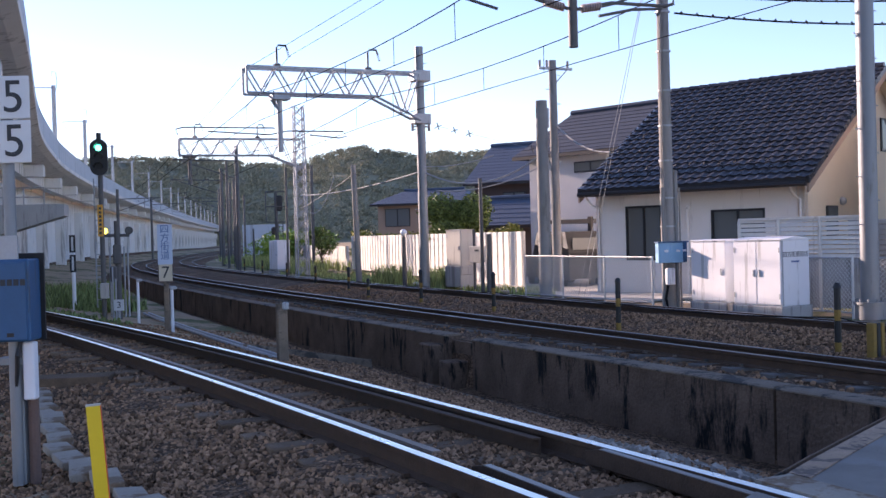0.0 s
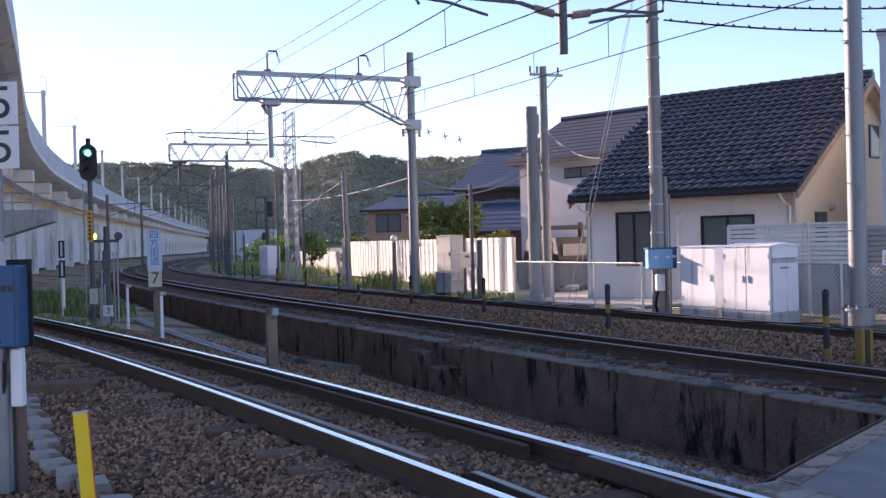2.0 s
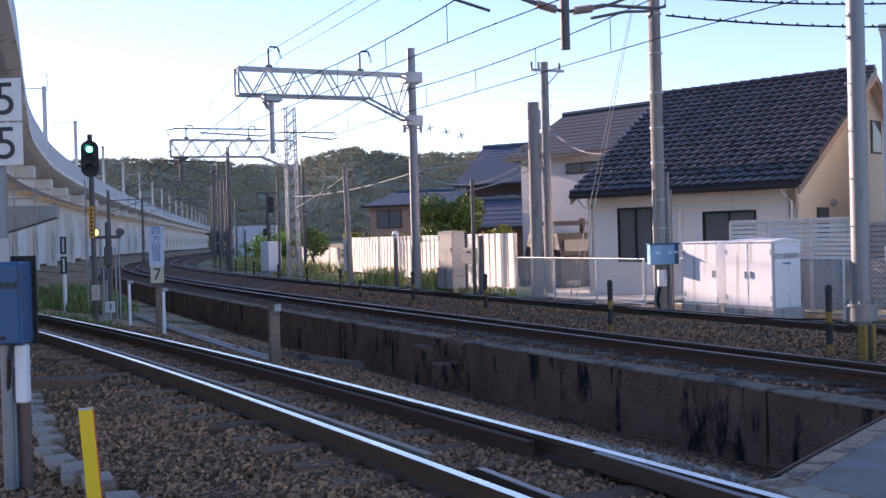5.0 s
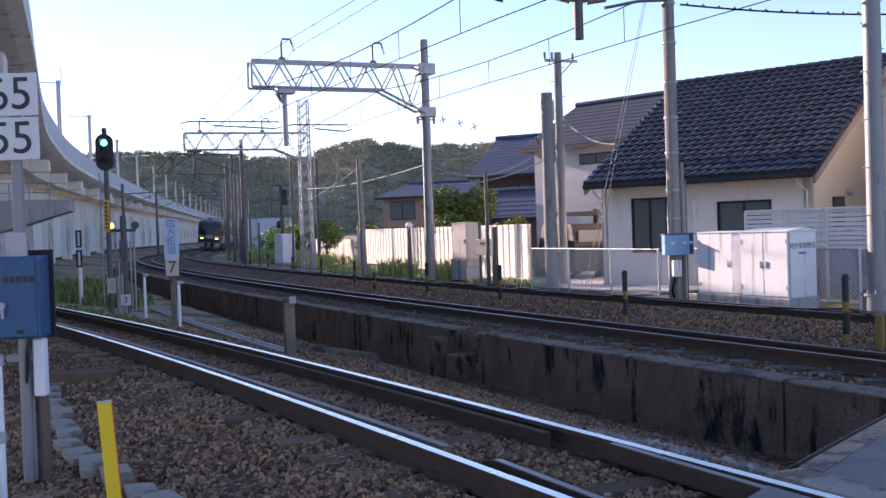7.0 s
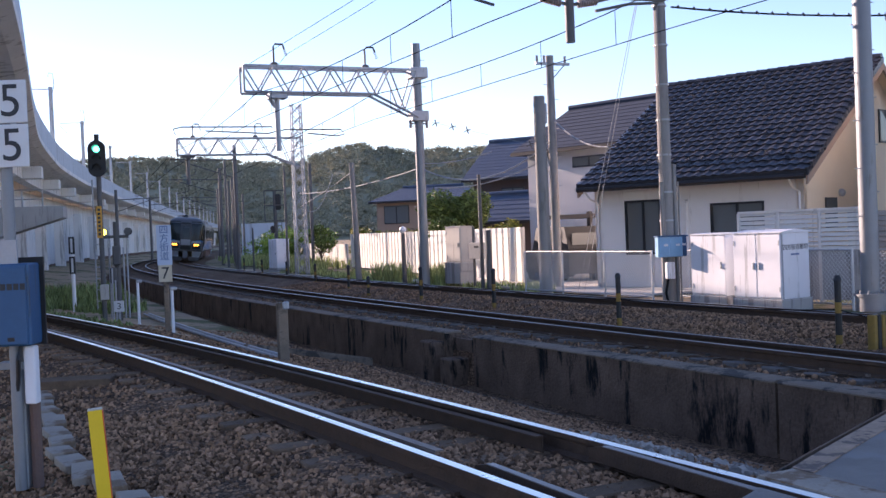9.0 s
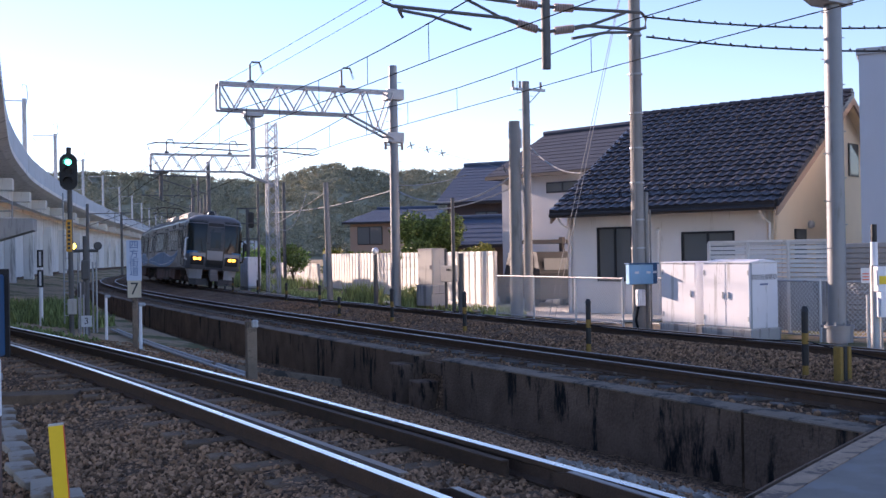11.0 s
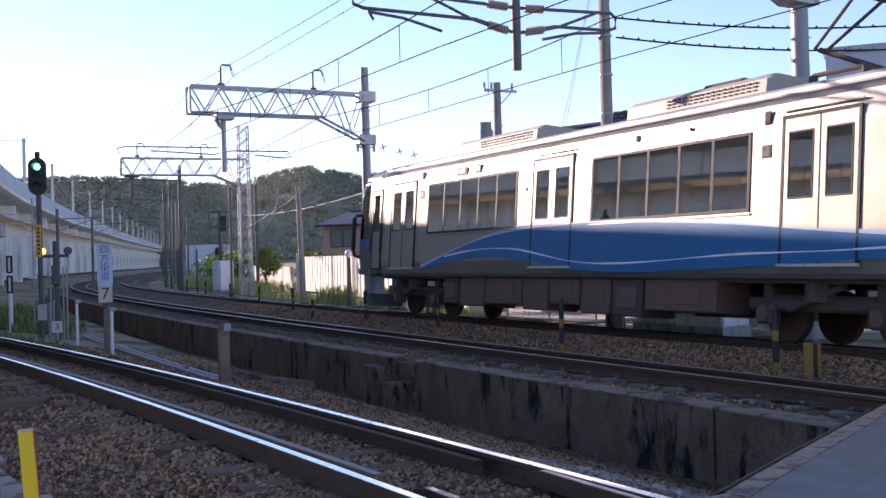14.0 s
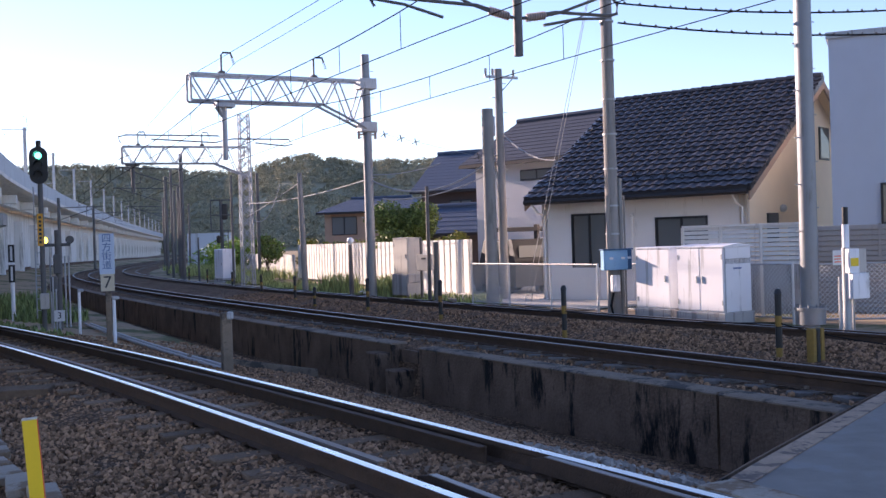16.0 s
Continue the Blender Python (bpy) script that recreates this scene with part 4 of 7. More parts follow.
def build_main_house():
    """Local x runs along the front from its left end, y goes into the house."""
    phi = radians(47.2)
    right = Vector((9.46, 26.9, 0))
    L0, RUN, ZE, ZR = 7.04, 5.54, 2.59, 5.97
    left = right + Vector((-math.sin(phi), math.cos(phi), 0)) * L0
    g = -0.45
    m = pose(left.x, left.y, 0, 0, 0, math.degrees(phi) - 90)
    th = thing("house", m, "cream stucco house with a dark tiled gable roof", "house", "houses")
    ov, X0, X1 = 0.42, 0.12, L0 - 0.36
    slope = (ZR - ZE) / RUN

    def rz(y):
        return ZE + y * slope
    # front wall with openings for two windows
    w1, w2 = (1.18, 2.4, 0.5, 2.1), (3.97, 5.57, 0.85, 1.9)
    y0, y1 = ov + 0.25, ov + 0.45
    zt = rz(y0) - 0.12
    bm = bmesh.new()
    wall_box(bm, X0, w1[0], y0, y1, g, zt)
    part("front_wall", bm, M["stucco"], th)
    bm = bmesh.new()
    wall_box(bm, w1[1], w2[0], y0, y1, g, zt)
    part("front_wall", bm, M["stucco"], th)
    bm = bmesh.new()
    wall_box(bm, w2[1], X1, y0, y1, g, zt)
    part("front_wall", bm, M["stucco"], th)
    for a, b, c, d in (w1, w2):
        bm = bmesh.new()
        wall_box(bm, a, b, y0, y1, g, c)
        part("front_wall", bm, M["stucco"], th)
        bm = bmesh.new()
        wall_box(bm, a, b, y0, y1, d, zt)
        part("front_wall", bm, M["stucco"], th)
    for (a, b, c, d), lv in ((w1, 2), (w2, 2)):
        pane_window(th, a, b, c, d, y0 + 0.03, lv)
        bm = bmesh.new()
        wall_box(bm, a + (b - a) * 0.5, b - 0.08, y1 + 0.05, y1 + 0.07, c, d)
        part("curtain", bm, M["curtain"], th)
        bm = bmesh.new()
        wall_box(bm, a - 0.1, b + 0.1, y1 + 0.5, y1 + 0.55, c - 0.1, d + 0.1)
        part("room_back", bm, M["trim"], th)
    # gable wall facing the road, with two small openings filled by windows
    bm = bmesh.new()
    D = 2 * RUN - ov - 0.3
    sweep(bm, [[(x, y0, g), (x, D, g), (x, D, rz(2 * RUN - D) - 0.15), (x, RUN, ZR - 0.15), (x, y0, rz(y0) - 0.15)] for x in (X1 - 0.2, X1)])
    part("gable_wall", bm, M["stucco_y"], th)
    bm = bmesh.new()
    sweep(bm, [[(x, y0, g), (x, D, g), (x, D, rz(2 * RUN - D) - 0.15), (x, RUN, ZR - 0.15), (x, y0, rz(y0) - 0.15)] for x in (X0, X0 + 0.2)])
    part("gable_wall", bm, M["stucco"], th)
    bm = bmesh.new()
    wall_box(bm, X0, X1, D - 0.2, D, g, rz(2 * RUN - D) - 0.15)
    part("rear_wall", bm, M["stucco"], th)
    for ya, yb, za, zb in ((2.0, 2.75, 1.1, 1.92), (6.1, 6.9, 3.55, 4.55)):
        bm = bmesh.new()
        wall_box(bm, X1 + 0.002, X1 + 0.04, ya, yb, za, zb)
        fr = part("window", bm, M["frame"], th)
        bm = bmesh.new()
        wall_box(bm, X1 + 0.035, X1 + 0.05, ya + 0.06, yb - 0.06, za + 0.06, zb - 0.06)
        part("pane", bm, M["glass"], fr)
    bm = bmesh.new()
    bmesh.ops.create_uvsphere(bm, u_segments=12, v_segments=8, radius=0.11)
    bmesh.ops.translate(bm, vec=(X1 + 0.05, 3.05, 2.05), verts=bm.verts)
    part("vent_hood", bm, M["steel"], th, smooth=True)
    # roof slabs
    for nm, ya in (("front", 0), ("rear", 2 * RUN)):
        bm = bmesh.new()
        roof_slab(bm, (0, ya, ZE), (L0, ya, ZE), (L0, RUN, ZR), (0, RUN, ZR), 0.14)
        part("roof", bm, M["trim"] if nm == "front" else M["stucco_y"], th, "dark roof deck" if nm == "front" else "rear roof slope with a cream soffit")
    # fascia, gutter, bargeboards, ridge
    bm = bmesh.new()
    box(bm, (L0 / 2, -0.03, ZE - 0.08), (L0, 0.06, 0.2))
    tube(bm, [(0, -0.08, ZE - 0.1), (L0, -0.08, ZE - 0.12)], 0.065, 8)
    part("gutter", bm, M["trim"], th)
    bm = bmesh.new()
    box(bm, (L0 / 2, ov * 0.8, ZE - 0.12), (L0 - 0.1, ov * 1.3, 0.03))
    part("soffit", bm, M["trim"], th)
    for x in (X0 + 0.12, X1 - 0.1):
        bm = bmesh.new()
        tube(bm, [(x, -0.05, ZE - 0.15), (x, 0.25, ZE - 0.4), (x, y0 - 0.05, ZE - 0.5), (x, y0 - 0.05, g)], 0.032, 8)
        part("downpipe", bm, M["stucco"], th, smooth=True)
    for x in (-0.02, L0 + 0.02):
        bm = bmesh.new()
        for q in range(22):
            t0, t1 = q / 22, (q + 1) / 22
            a, b = Vector((x, RUN * t0, rz(RUN * t0) + 0.05)), Vector((x, RUN * t1, rz(RUN * t1) + 0.03))
            sweep(bm, [[a + Vector(o) for o in ((-0.05, 0, -0.16), (0.05, 0, -0.16), (0.05, 0, 0.04), (-0.05, 0, 0.04))], [b + Vector(o) for o in ((-0.05, 0, -0.15), (0.05, 0, -0.15), (0.05, 0, 0.0), (-0.05, 0, 0.0))]])
        part("verge_tiles", bm, M["tile"], th)
        bm = bmesh.new()
        sweep(bm, [[(x + o, y, rz(RUN - abs(RUN - y)) + z) for o, z in ((-0.03, -0.34), (0.03, -0.34), (0.03, -0.12), (-0.03, -0.12))] for y in (0, RUN, 2 * RUN)])
        part("bargeboard", bm, M["tanwall"], th)
    bm = bmesh.new()
    for q in range(20):
        xa = L0 * q / 20
        tube(bm, [(xa, RUN, ZR + 0.06), (xa + L0 / 20 + 0.01, RUN, ZR + 0.05)], 0.11, 8, 0.095)
    part("ridge_tiles", bm, M["tile"], th)
    uy = Vector((0, RUN, ZR - ZE)).normalized()
    n_up = 21
    ln = (Vector((0, RUN, ZR - ZE)).length) / (n_up * 0.98)
    tiled_plane(th, Vector((0, 0, ZE)), Vector((1, 0, 0)), uy, 24, n_up, L0 / 24, ln)
    # snow guards on the tiles
    bm = bmesh.new()
    for row, y in ((0, 0.5), (1, 0.8), (2, 1.8), (3, 2.7), (4, 3.6), (5, 4.5)):
        for k in range(8 if row > 1 else 14):
            x = 0.25 + (L0 - 0.5) * (k + 0.5 * (row % 2)) / (8 if row > 1 else 14)
            p = Vector((x, y, rz(y) + 0.12))
            tube(bm, [p + Vector((-0.08, 0, -0.03)), p + Vector((0, 0, 0.04)), p + Vector((0.08, 0, -0.03))], 0.014, 5)
    tagged(part("snow_guards", bm, M["black"], th), kind="stuff")
    bm = bmesh.new()
    tube(bm, [(3.25, y0 - 0.06, g), (3.25, y0 - 0.06, 1.95)], 0.05, 8)
    tube(bm, [(3.25, y0 - 0.06, 1.95), (3.25, y0 + 0.05, 2.02)], 0.06, 8)
    part("vent_pipe", bm, M["stucco"], th, smooth=True)


build_main_house()


def plain_house(label, m, W, D, g, ze, zr, wall, roof, wins, hip=0.0, over=0.5):
    """Local x along the front, y inwards; a gable or hipped roof with the ridge along x."""
    th = thing("house", m, label, "house", "houses")
    bm = bmesh.new()
    sweep(bm, [[(x, 0, g), (x, D, g), (x, D, ze), (x, D / 2, zr - 0.15 if not hip else ze), (x, 0, ze)] for x in (0, W)])
    part("wall", bm, wall, th)
    s = (zr - ze) / (D / 2)
    e = ze - over * s
    for ya, yb in ((-over, D / 2), (D + over, D / 2)):
        bm = bmesh.new()
        roof_slab(bm, (-over, ya, e), (W + over, ya, e), (W + over - hip, yb, zr), (-over + hip, yb, zr), 0.16)
        part("roof", bm, roof, th)
    if hip:
        for xa, xb in ((-over, -over + hip), (W + over, W + over - hip)):
            bm = bmesh.new()
            a, b, c = Vector((xa, -over, e)), Vector((xa, D + over, e)), Vector((xb, D / 2, zr))
            sweep(bm, [[a, b, c], [v - Vector((0, 0, 0.16)) for v in (a, b, c)]])
            part("roof_hip", bm, roof, th)
    for ya in (-over - 0.02, D + over + 0.02):
        bm = bmesh.new()
        box(bm, (W / 2, ya, e - 0.1), (W + 2 * over, 0.08, 0.14))
        part("fascia", bm, M["trim"], th)
    bm = bmesh.new()
    tube(bm, [(-over + hip, D / 2, zr + 0.05), (W + over - hip, D / 2, zr + 0.05)], 0.12, 8)
    part("ridge", bm, roof, th)
    nrows = max(6, int(D / 2 / 0.26))
    for k in range(nrows):
        q = (k + 0.5) / nrows
        y = -over + (D / 2 + over) * q
        x0, x1 = -over + hip * q, W + over - hip * q
        bm = bmesh.new()
        z = e + (zr - e) * q + 0.012
        box(bm, ((x0 + x1) / 2, y, z), (x1 - x0, 0.025, 0.008))
        part("tile_course", bm, roof, th)
    for a, b, c, d in wins:
        bm = bmesh.new()
        box(bm, ((a + b) / 2, -0.02, (c + d) / 2), (b - a, 0.08, d - c))
        fr = part("window", bm, M["frame"], th)
        for q in (0, 1):
            bm = bmesh.new()
            box(bm, (a + (b - a) * (0.25 + 0.5 * q), -0.055, (c + d) / 2), ((b - a) / 2 - 0.1, 0.03, d - c - 0.12))
            part("pane", bm, M["glass"], fr)
    return th


def face(x, y, phi):
    return pose(x, y, 0, 0, 0, phi - 90)


h2 = plain_house("grey two-storey house with a dark slate roof", face(4.1, 46.3, 42), 9.5, 6.2, -0.5, 5.0, 6.75, M["stucco_g"], M["slate"], [(2.6, 4.4, 3.85, 4.3)], hip=0.35)
bm = bmesh.new()
box(bm, (4.0, -2.4, 1.75), (2.4, 4.4, 0.14))
for x in (2.9, 5.0):
    box(bm, (x, -4.4, 0.7), (0.14, 0.14, 2.4))
cp = part("carport", bm, M["trim"], None)
cp.matrix_world = face(5.2, 43.0, 42)
tagged(cp, "dark brown flat-roofed carport beside the grey house", "carport")
plain_house("dark brown house with blue-grey tiled roofs and a white air conditioner", face(2.2, 60.5, 60), 6.0, 6.4, -0.5, 4.6, 6.6, M["darkwall"], M["bluetile"], [(1.8, 3.2, 3.0, 3.7)])
lr = plain_house("low wing with a blue-grey tiled roof", face(1.6, 57.5, 60), 5.0, 3.0, -0.5, 2.2, 3.3, M["darkwall"], M["bluetile"], [])
plain_house("tan house with a dark tiled roof and a bay window", face(-4.6, 82, 75), 7.0, 8.0, -0.6, 4.0, 5.0, M["tanwall"], M["bluetile"], [(0.6, 2.6, 2.1, 3.5), (4.0, 5.6, 2.4, 3.3)], hip=1.5)


def build_block():
    th = thing("building", pose(11.55, 26.6, 0, 0, 0, -26), "tall pale grey flat-roofed house", "building", "houses")
    bm = bmesh.new()
    wall_box(bm, 0, 9, 0, 4.5, -0.5, 6.3)
    part("wall", bm, mat("pale_siding", (0.5, 0.53, 0.58), 0.7, var=0.05, scale=2, bump=0.15), th)
    bm = bmesh.new()
    wall_box(bm, -0.06, 9.06, -0.06, 4.56, 6.3, 6.46)
    part("parapet", bm, M["steel"], th)
    pane_window(th, 1.15, 2.3, 1.5, 2.55, -0.03, 2)
    th2 = thing("garden_wall", pose(9.6, 24.6, 0, 0, 0, -32), "low grey block wall with ribbed panels", "wall")
    bm = bmesh.new()
    wall_box(bm, 0, 12, 0, 0.12, -0.5, 1.5)
    part("wall_panel", bm, M["fence_grey"], th2)
    for k in range(16):
        bm = bmesh.new()
        sweep(bm, [[(x, -0.001, -0.4 + k * 0.119), (x, -0.035, -0.39 + k * 0.119), (x, -0.02, -0.3 + k * 0.119), (x, -0.001, -0.29 + k * 0.119)] for x in (0, 12)])
        part("rib", bm, M["fence_grey"], th2)
    for k in range(7):
        bm = bmesh.new()
        wall_box(bm, k * 1.98, k * 1.98 + 0.06, -0.05, -0.036, -0.5, 1.52)
        part("post", bm, M["fence_grey"], th2)


build_block()


# ---- fences ----
def mesh_fence(p0, p1, label, h=1.15, z0=-0.42):
    a, b = Vector(p0), Vector(p1)
    d = b - a
    ln = d.length
    th = thing("chain_link_fence", pose(a.x, a.y, z0, 0, 0, math.degrees(math.atan2(d.y, d.x))), label, "fence", "chain-link fences")
    n = max(1, round(ln / 1.9))
    for k in range(n + 1):
        bm = bmesh.new()
        tube(bm, [(ln * k / n, 0, -0.1), (ln * k / n, 0, h + 0.03)], 0.026, 8)
        part("post", bm, M["meshwire"], th, smooth=True)
    for z in (0.05, h):
        bm = bmesh.new()
        tube(bm, [(0, 0, z), (ln, 0, z)], 0.02, 6)
        part("rail", bm, M["steel"], th)
    bm = bmesh.new()
    st = 0.095
    hh = h - 0.1
    x = -hh
    while x < ln:
        for sg in (0, 1):
            xa, xb = x, x + hh
            za, zb = (0.06, h - 0.02) if sg == 0 else (h - 0.02, 0.06)
            if xa < 0:
                za, xa = za + (zb - za) * (-xa / hh), 0.0
            if xb > ln:
                zb, xb = za + (zb - za) * ((ln - xa) / (xb - xa)), ln
            if xb - xa > 0.02:
                tube(bm, [(xa, 0.01 * sg, za), (xb, 0.01 * sg, zb)], 0.0055, 3, caps=False)
        x += st
    tagged(part("wire_mesh", bm, M["meshwire"], th), kind="stuff")


mesh_fence((2.55, 30.9), (5.2, 25.6), "galvanised chain-link fence along the track side")
mesh_fence((5.6, 26.0), (8.3, 21.1), "galvanised chain-link fence behind the signal cabinets")
mesh_fence((8.6, 20.6), (12.5, 19.8), "galvanised chain-link fence beside the road")


def sheet_fence(pts, h, label, z0=-0.5):
    th = thing("sheet_fence", Matrix(), label, "fence", "white sheet fences")
    k = 0
    for a, b in zip(pts, pts[1:]):
        a, b = Vector(a), Vector(b)
        d = (b - a).normalized()
        nrm = Vector((-d.y, d.x))
        ln = (b - a).length
        n = int(ln / 0.62)
        me = None
        for i in range(n):
            if me is None:
                bm = bmesh.new()
                w = ln / n
                prof = [(0, 0), (w * 0.68, 0), (w * 0.74, 0.09), (w * 0.92, 0.09), (w, 0)]
                sweep(bm, [[(x, y, z) for x, y in prof] + [(x, y + 0.012, z) for x, y in prof[::-1]] for z in (0, h)])
                ob = part("sheet", bm, M["fence_white"], th)
                me = ob.data
            else:
                ob = new("sheet", me)
                ob.parent = th
            p = a + d * (ln * i / n)
            ob.matrix_local = pose(p.x, p.y, z0, 0, 0, math.degrees(math.atan2(d.y, d.x)))


sheet_fence([(-5.2, 63.5), (2.95, 36.4)], 1.95, "tall corrugated white sheet-metal fence in sunlight")
sheet_fence([(-11.5, 88), (-5.6, 65)], 1.45, "lower white sheet-metal fence in sunlight", -0.6)


def louvre_fence():
    a, b = Vector((6.85, 23.9)), Vector((8.9, 21.9))
    d = b - a
    th = thing("louvre_screen", pose(a.x, a.y, 0, 0, 0, math.degrees(math.atan2(d.y, d.x))), "cream slatted aluminium screen in front of the house", "screen")
    ln = d.length
    for x in (0, ln * 0.33, ln * 0.66, ln):
        bm = bmesh.new()
        box(bm, (x, 0, 0.55), (0.06, 0.07, 2.0))
        part("post", bm, M["fence_white"], th)
    for k in range(9):
        bm = bmesh.new()
        box(bm, (0, 0, 0), (ln, 0.014, 0.085))
        o = part("slat", bm, M["fence_white"], th)
        o.matrix_local = pose(ln / 2, 0, 0.74 + k * 0.098, -30, 0, 0)
    bm = bmesh.new()
    box(bm, (ln / 2, 0, 1.57), (ln, 0.09, 0.05))
    part("top_rail", bm, M["fence_white"], th)
    bm = bmesh.new()
    box(bm, (ln / 2, 0.02, 0.16), (ln, 0.03, 1.06))
    part("lower_panel", bm, M["concrete"], th)


louvre_fence()


# ---- signal cabinets and boxes ----
def cabinet(name, p, d, w, dep, z0, z1, material, label, doors=2, gable=0.05, text=None):
    """p: front left corner; d: direction of the door side; depth goes to its left."""
    ang = math.degrees(math.atan2(d[1], d[0]))
    th = thing(name, pose(p[0], p[1], 0, 0, 0, ang), label, "cabinet", "trackside cabinets")
    bm = bmesh.new()
    box(bm, (w / 2, dep / 2, (z0 + z1) / 2), (w, dep, z1 - z0), bevel=0.012)
    body = part("body", bm, material, th)
    bm = bmesh.new()
    sweep(bm, [[(x, -0.03, z1), (x, dep + 0.03, z1), (x, dep + 0.03, z1 + 0.015), (x, dep / 2, z1 + gable), (x, -0.03, z1 + 0.015)] for x in (-0.03, w + 0.03)])
    part("lid", bm, material, th)
    bm = bmesh.new()
    box(bm, (w / 2, dep / 2, z0 - 0.15), (w + 0.08, dep + 0.08, 0.3), bevel=0.02)
    part("plinth", bm, M["concrete"], th)
    for k in range(doors):
        bm = bmesh.new()
        box(bm, (w * (k + 0.5) / doors, -0.008, (z0 + z1) / 2), (w / doors - 0.03, 0.02, z1 - z0 - 0.06), bevel=0.004)
        dr = part("door", bm, material, th)
        bm = bmesh.new()
        box(bm, (w * (k + (0.88 if k == 0 else 0.12)) / doors, -0.03, (z0 + z1) / 2), (0.03, 0.03, 0.14), bevel=0.006)
        part("handle", bm, M["steel"], dr)
        for z in (z0 + 0.2, z1 - 0.2):
            bm = bmesh.new()
            box(bm, (w * (k + (0.06 if k == 0 else 0.94)) / doors, -0.02, z), (0.025, 0.02, 0.1))
            part("hinge", bm, M["steel"], dr)
    return th


wd = Vector((0.65, -1.07)).normalized()
c2 = cabinet("signal_cabinet", (6.18, 22.02), wd, 1.25, 0.83, -0.2, 1.13, M["white"], "large white steel signal cabinet lettered with the crossing's name", 2, 0.07)
words("四方街道踏切", 0.125, M["ink"], c2, pose(1.254, 0.42, 0.83, 90, 0, 90), "nameplate_lettering")
bm = bmesh.new()
for k in range(7):
    box(bm, (1.254, 0.3 + k * 0.035, 0.69), (0.004, 0.024, 0.035))
part("small_print", bm, M["blueink"], c2)
bm = bmesh.new()
box(bm, (1.256, 0.03, 0.46), (0.006, 0.03, 1.3))
part("door_edge", bm, M["steel"], c2)
cabinet("signal_cabinet", (5.63, 23.42), wd, 1.02, 0.6, -0.2, 1.12, M["white"], "smaller white steel signal cabinet", 1, 0.04)
cb = cabinet("signal_cabinet", (0.3, 35.9), Vector((0.55, -0.83)).normalized(), 0.85, 0.5, 0.35, 1.55, M["beige"], "beige steel equipment cabinet on a concrete base", 1, 0.03)
bm = bmesh.new()
box(bm, (0.4, 0.28, 0.0), (0.92, 0.68, 0.72), bevel=0.02)
part("base", bm, M["concrete"], cb)
gb = thing("control_box", pose(1.33, 34.0, -0.4, 0, 0, -50), "grey control box mounted on a post", "box")
bm = bmesh.new()
tube(bm, [(-0.35, 0.1, 0), (-0.35, 0.1, 1.95)], 0.04, 8)
part("post", bm, M["darksteel"], gb)
bm = bmesh.new()
box(bm, (0, 0, 1.15), (0.62, 0.3, 0.52), bevel=0.015)
bx = part("box_body", bm, M["beige"], gb)
bm = bmesh.new()
box(bm, (0.05, -0.155, 1.28), (0.2, 0.006, 0.06))
part("label_plate", bm, M["ink"], bx)
cabinet("signal_cabinet", (-10.3, 64.5), Vector((0.5, -0.85)).normalized(), 1.3, 0.8, -0.4, 1.3, M["white"], "pale cabinet beside the lattice mast", 1)

# blue boxes and conduits on the concrete pole
bm = bmesh.new()
for x, r in ((-0.2, 0.035), (0.17, 0.05), (0.27, 0.022), (-0.14, 0.02)):
    tube(bm, [(x, -0.1, 0), (x, -0.1, 3.2 if r > 0.04 else 8.5 if r < 0.021 else 2.8)], r, 8)
part("conduit", bm, M["pole"], bp)
for z in (1.9, 2.55, 3.4, 4.2, 5.0, 5.9, 6.8):
    bm = bmesh.new()
    tube(bm, [(0, 0, z), (0, 0, z + 0.04)], 0.165, 14)
    part("cable_band", bm, M["steel"], bp)
for x, y, w, mt, nm in ((-0.28, -0.18, 0.28, "ltblue", "pale blue painted steel box"), (0.0, -0.24, 0.32, "ltblue", "pale blue painted steel box"), (0.28, -0.1, 0.22, "blue", "dark blue painted steel box")):
    b = thing("terminal_box", bp.matrix_world @ pose(x, y, 1.32, 0, 0, -14), nm, "box", "boxes on the pole")
    bm = bmesh.new()
    box(bm, (0, 0, 0), (w, 0.22, 0.46), bevel=0.015)
    part("box_body", bm, M[mt], b)
    bm = bmesh.new()
    box(bm, (0, -0.01, 0.24), (w + 0.05, 0.28, 0.03), bevel=0.008)
    part("lid", bm, M["blue"], b)
    bm = bmesh.new()
    box(bm, (0.04, -0.116, 0.04), (0.09, 0.008, 0.05))
    part("label_plate", bm, M["signwhite"], b)
b = thing("meter_box", bp.matrix_world @ pose(-0.12, -0.22, 0.78, 0, 0, -10), "small grey meter box on the concrete pole", "box")
bm = bmesh.new()
box(bm, (0, 0, 0), (0.2, 0.14, 0.38), bevel=0.02)
part("box_body", bm, M["white"], b)
bm = bmesh.new()
tube(bm, [(-0.05, 0, -0.19), (-0.12, 0, -0.5), (-0.05, 0, -0.8), (-0.25, 0.1, -1.2)], 0.03, 8)
part("cable", bm, M["wire"], b)

# post with boxes beside the crossing
rb = thing("crossing_control_post", spot(7.97, 17.84, -0.4, -10), "grey steel post with white control boxes and a notice", "post")
bm = bmesh.new()
tube(bm, [(0, 0, 0), (0, 0, 1.5)], 0.075, 12)
tube(bm, [(-0.14, 0, 0), (-0.14, 0, 1.0)], 0.03, 8)
tube(bm, [(0.14, 0.02, 0), (0.14, 0.02, 1.2)], 0.025, 8)
part("post", bm, M["steel"], rb, smooth=True)
bm = bmesh.new()
tube(bm, [(0, 0, 1.5), (0, 0, 1.9)], 0.06, 12)
part("white_sleeve", bm, M["white"], rb, smooth=True)
bm = bmesh.new()
tube(bm, [(0, 0, 1.88), (0, 0, 2.2)], 0.05, 12)
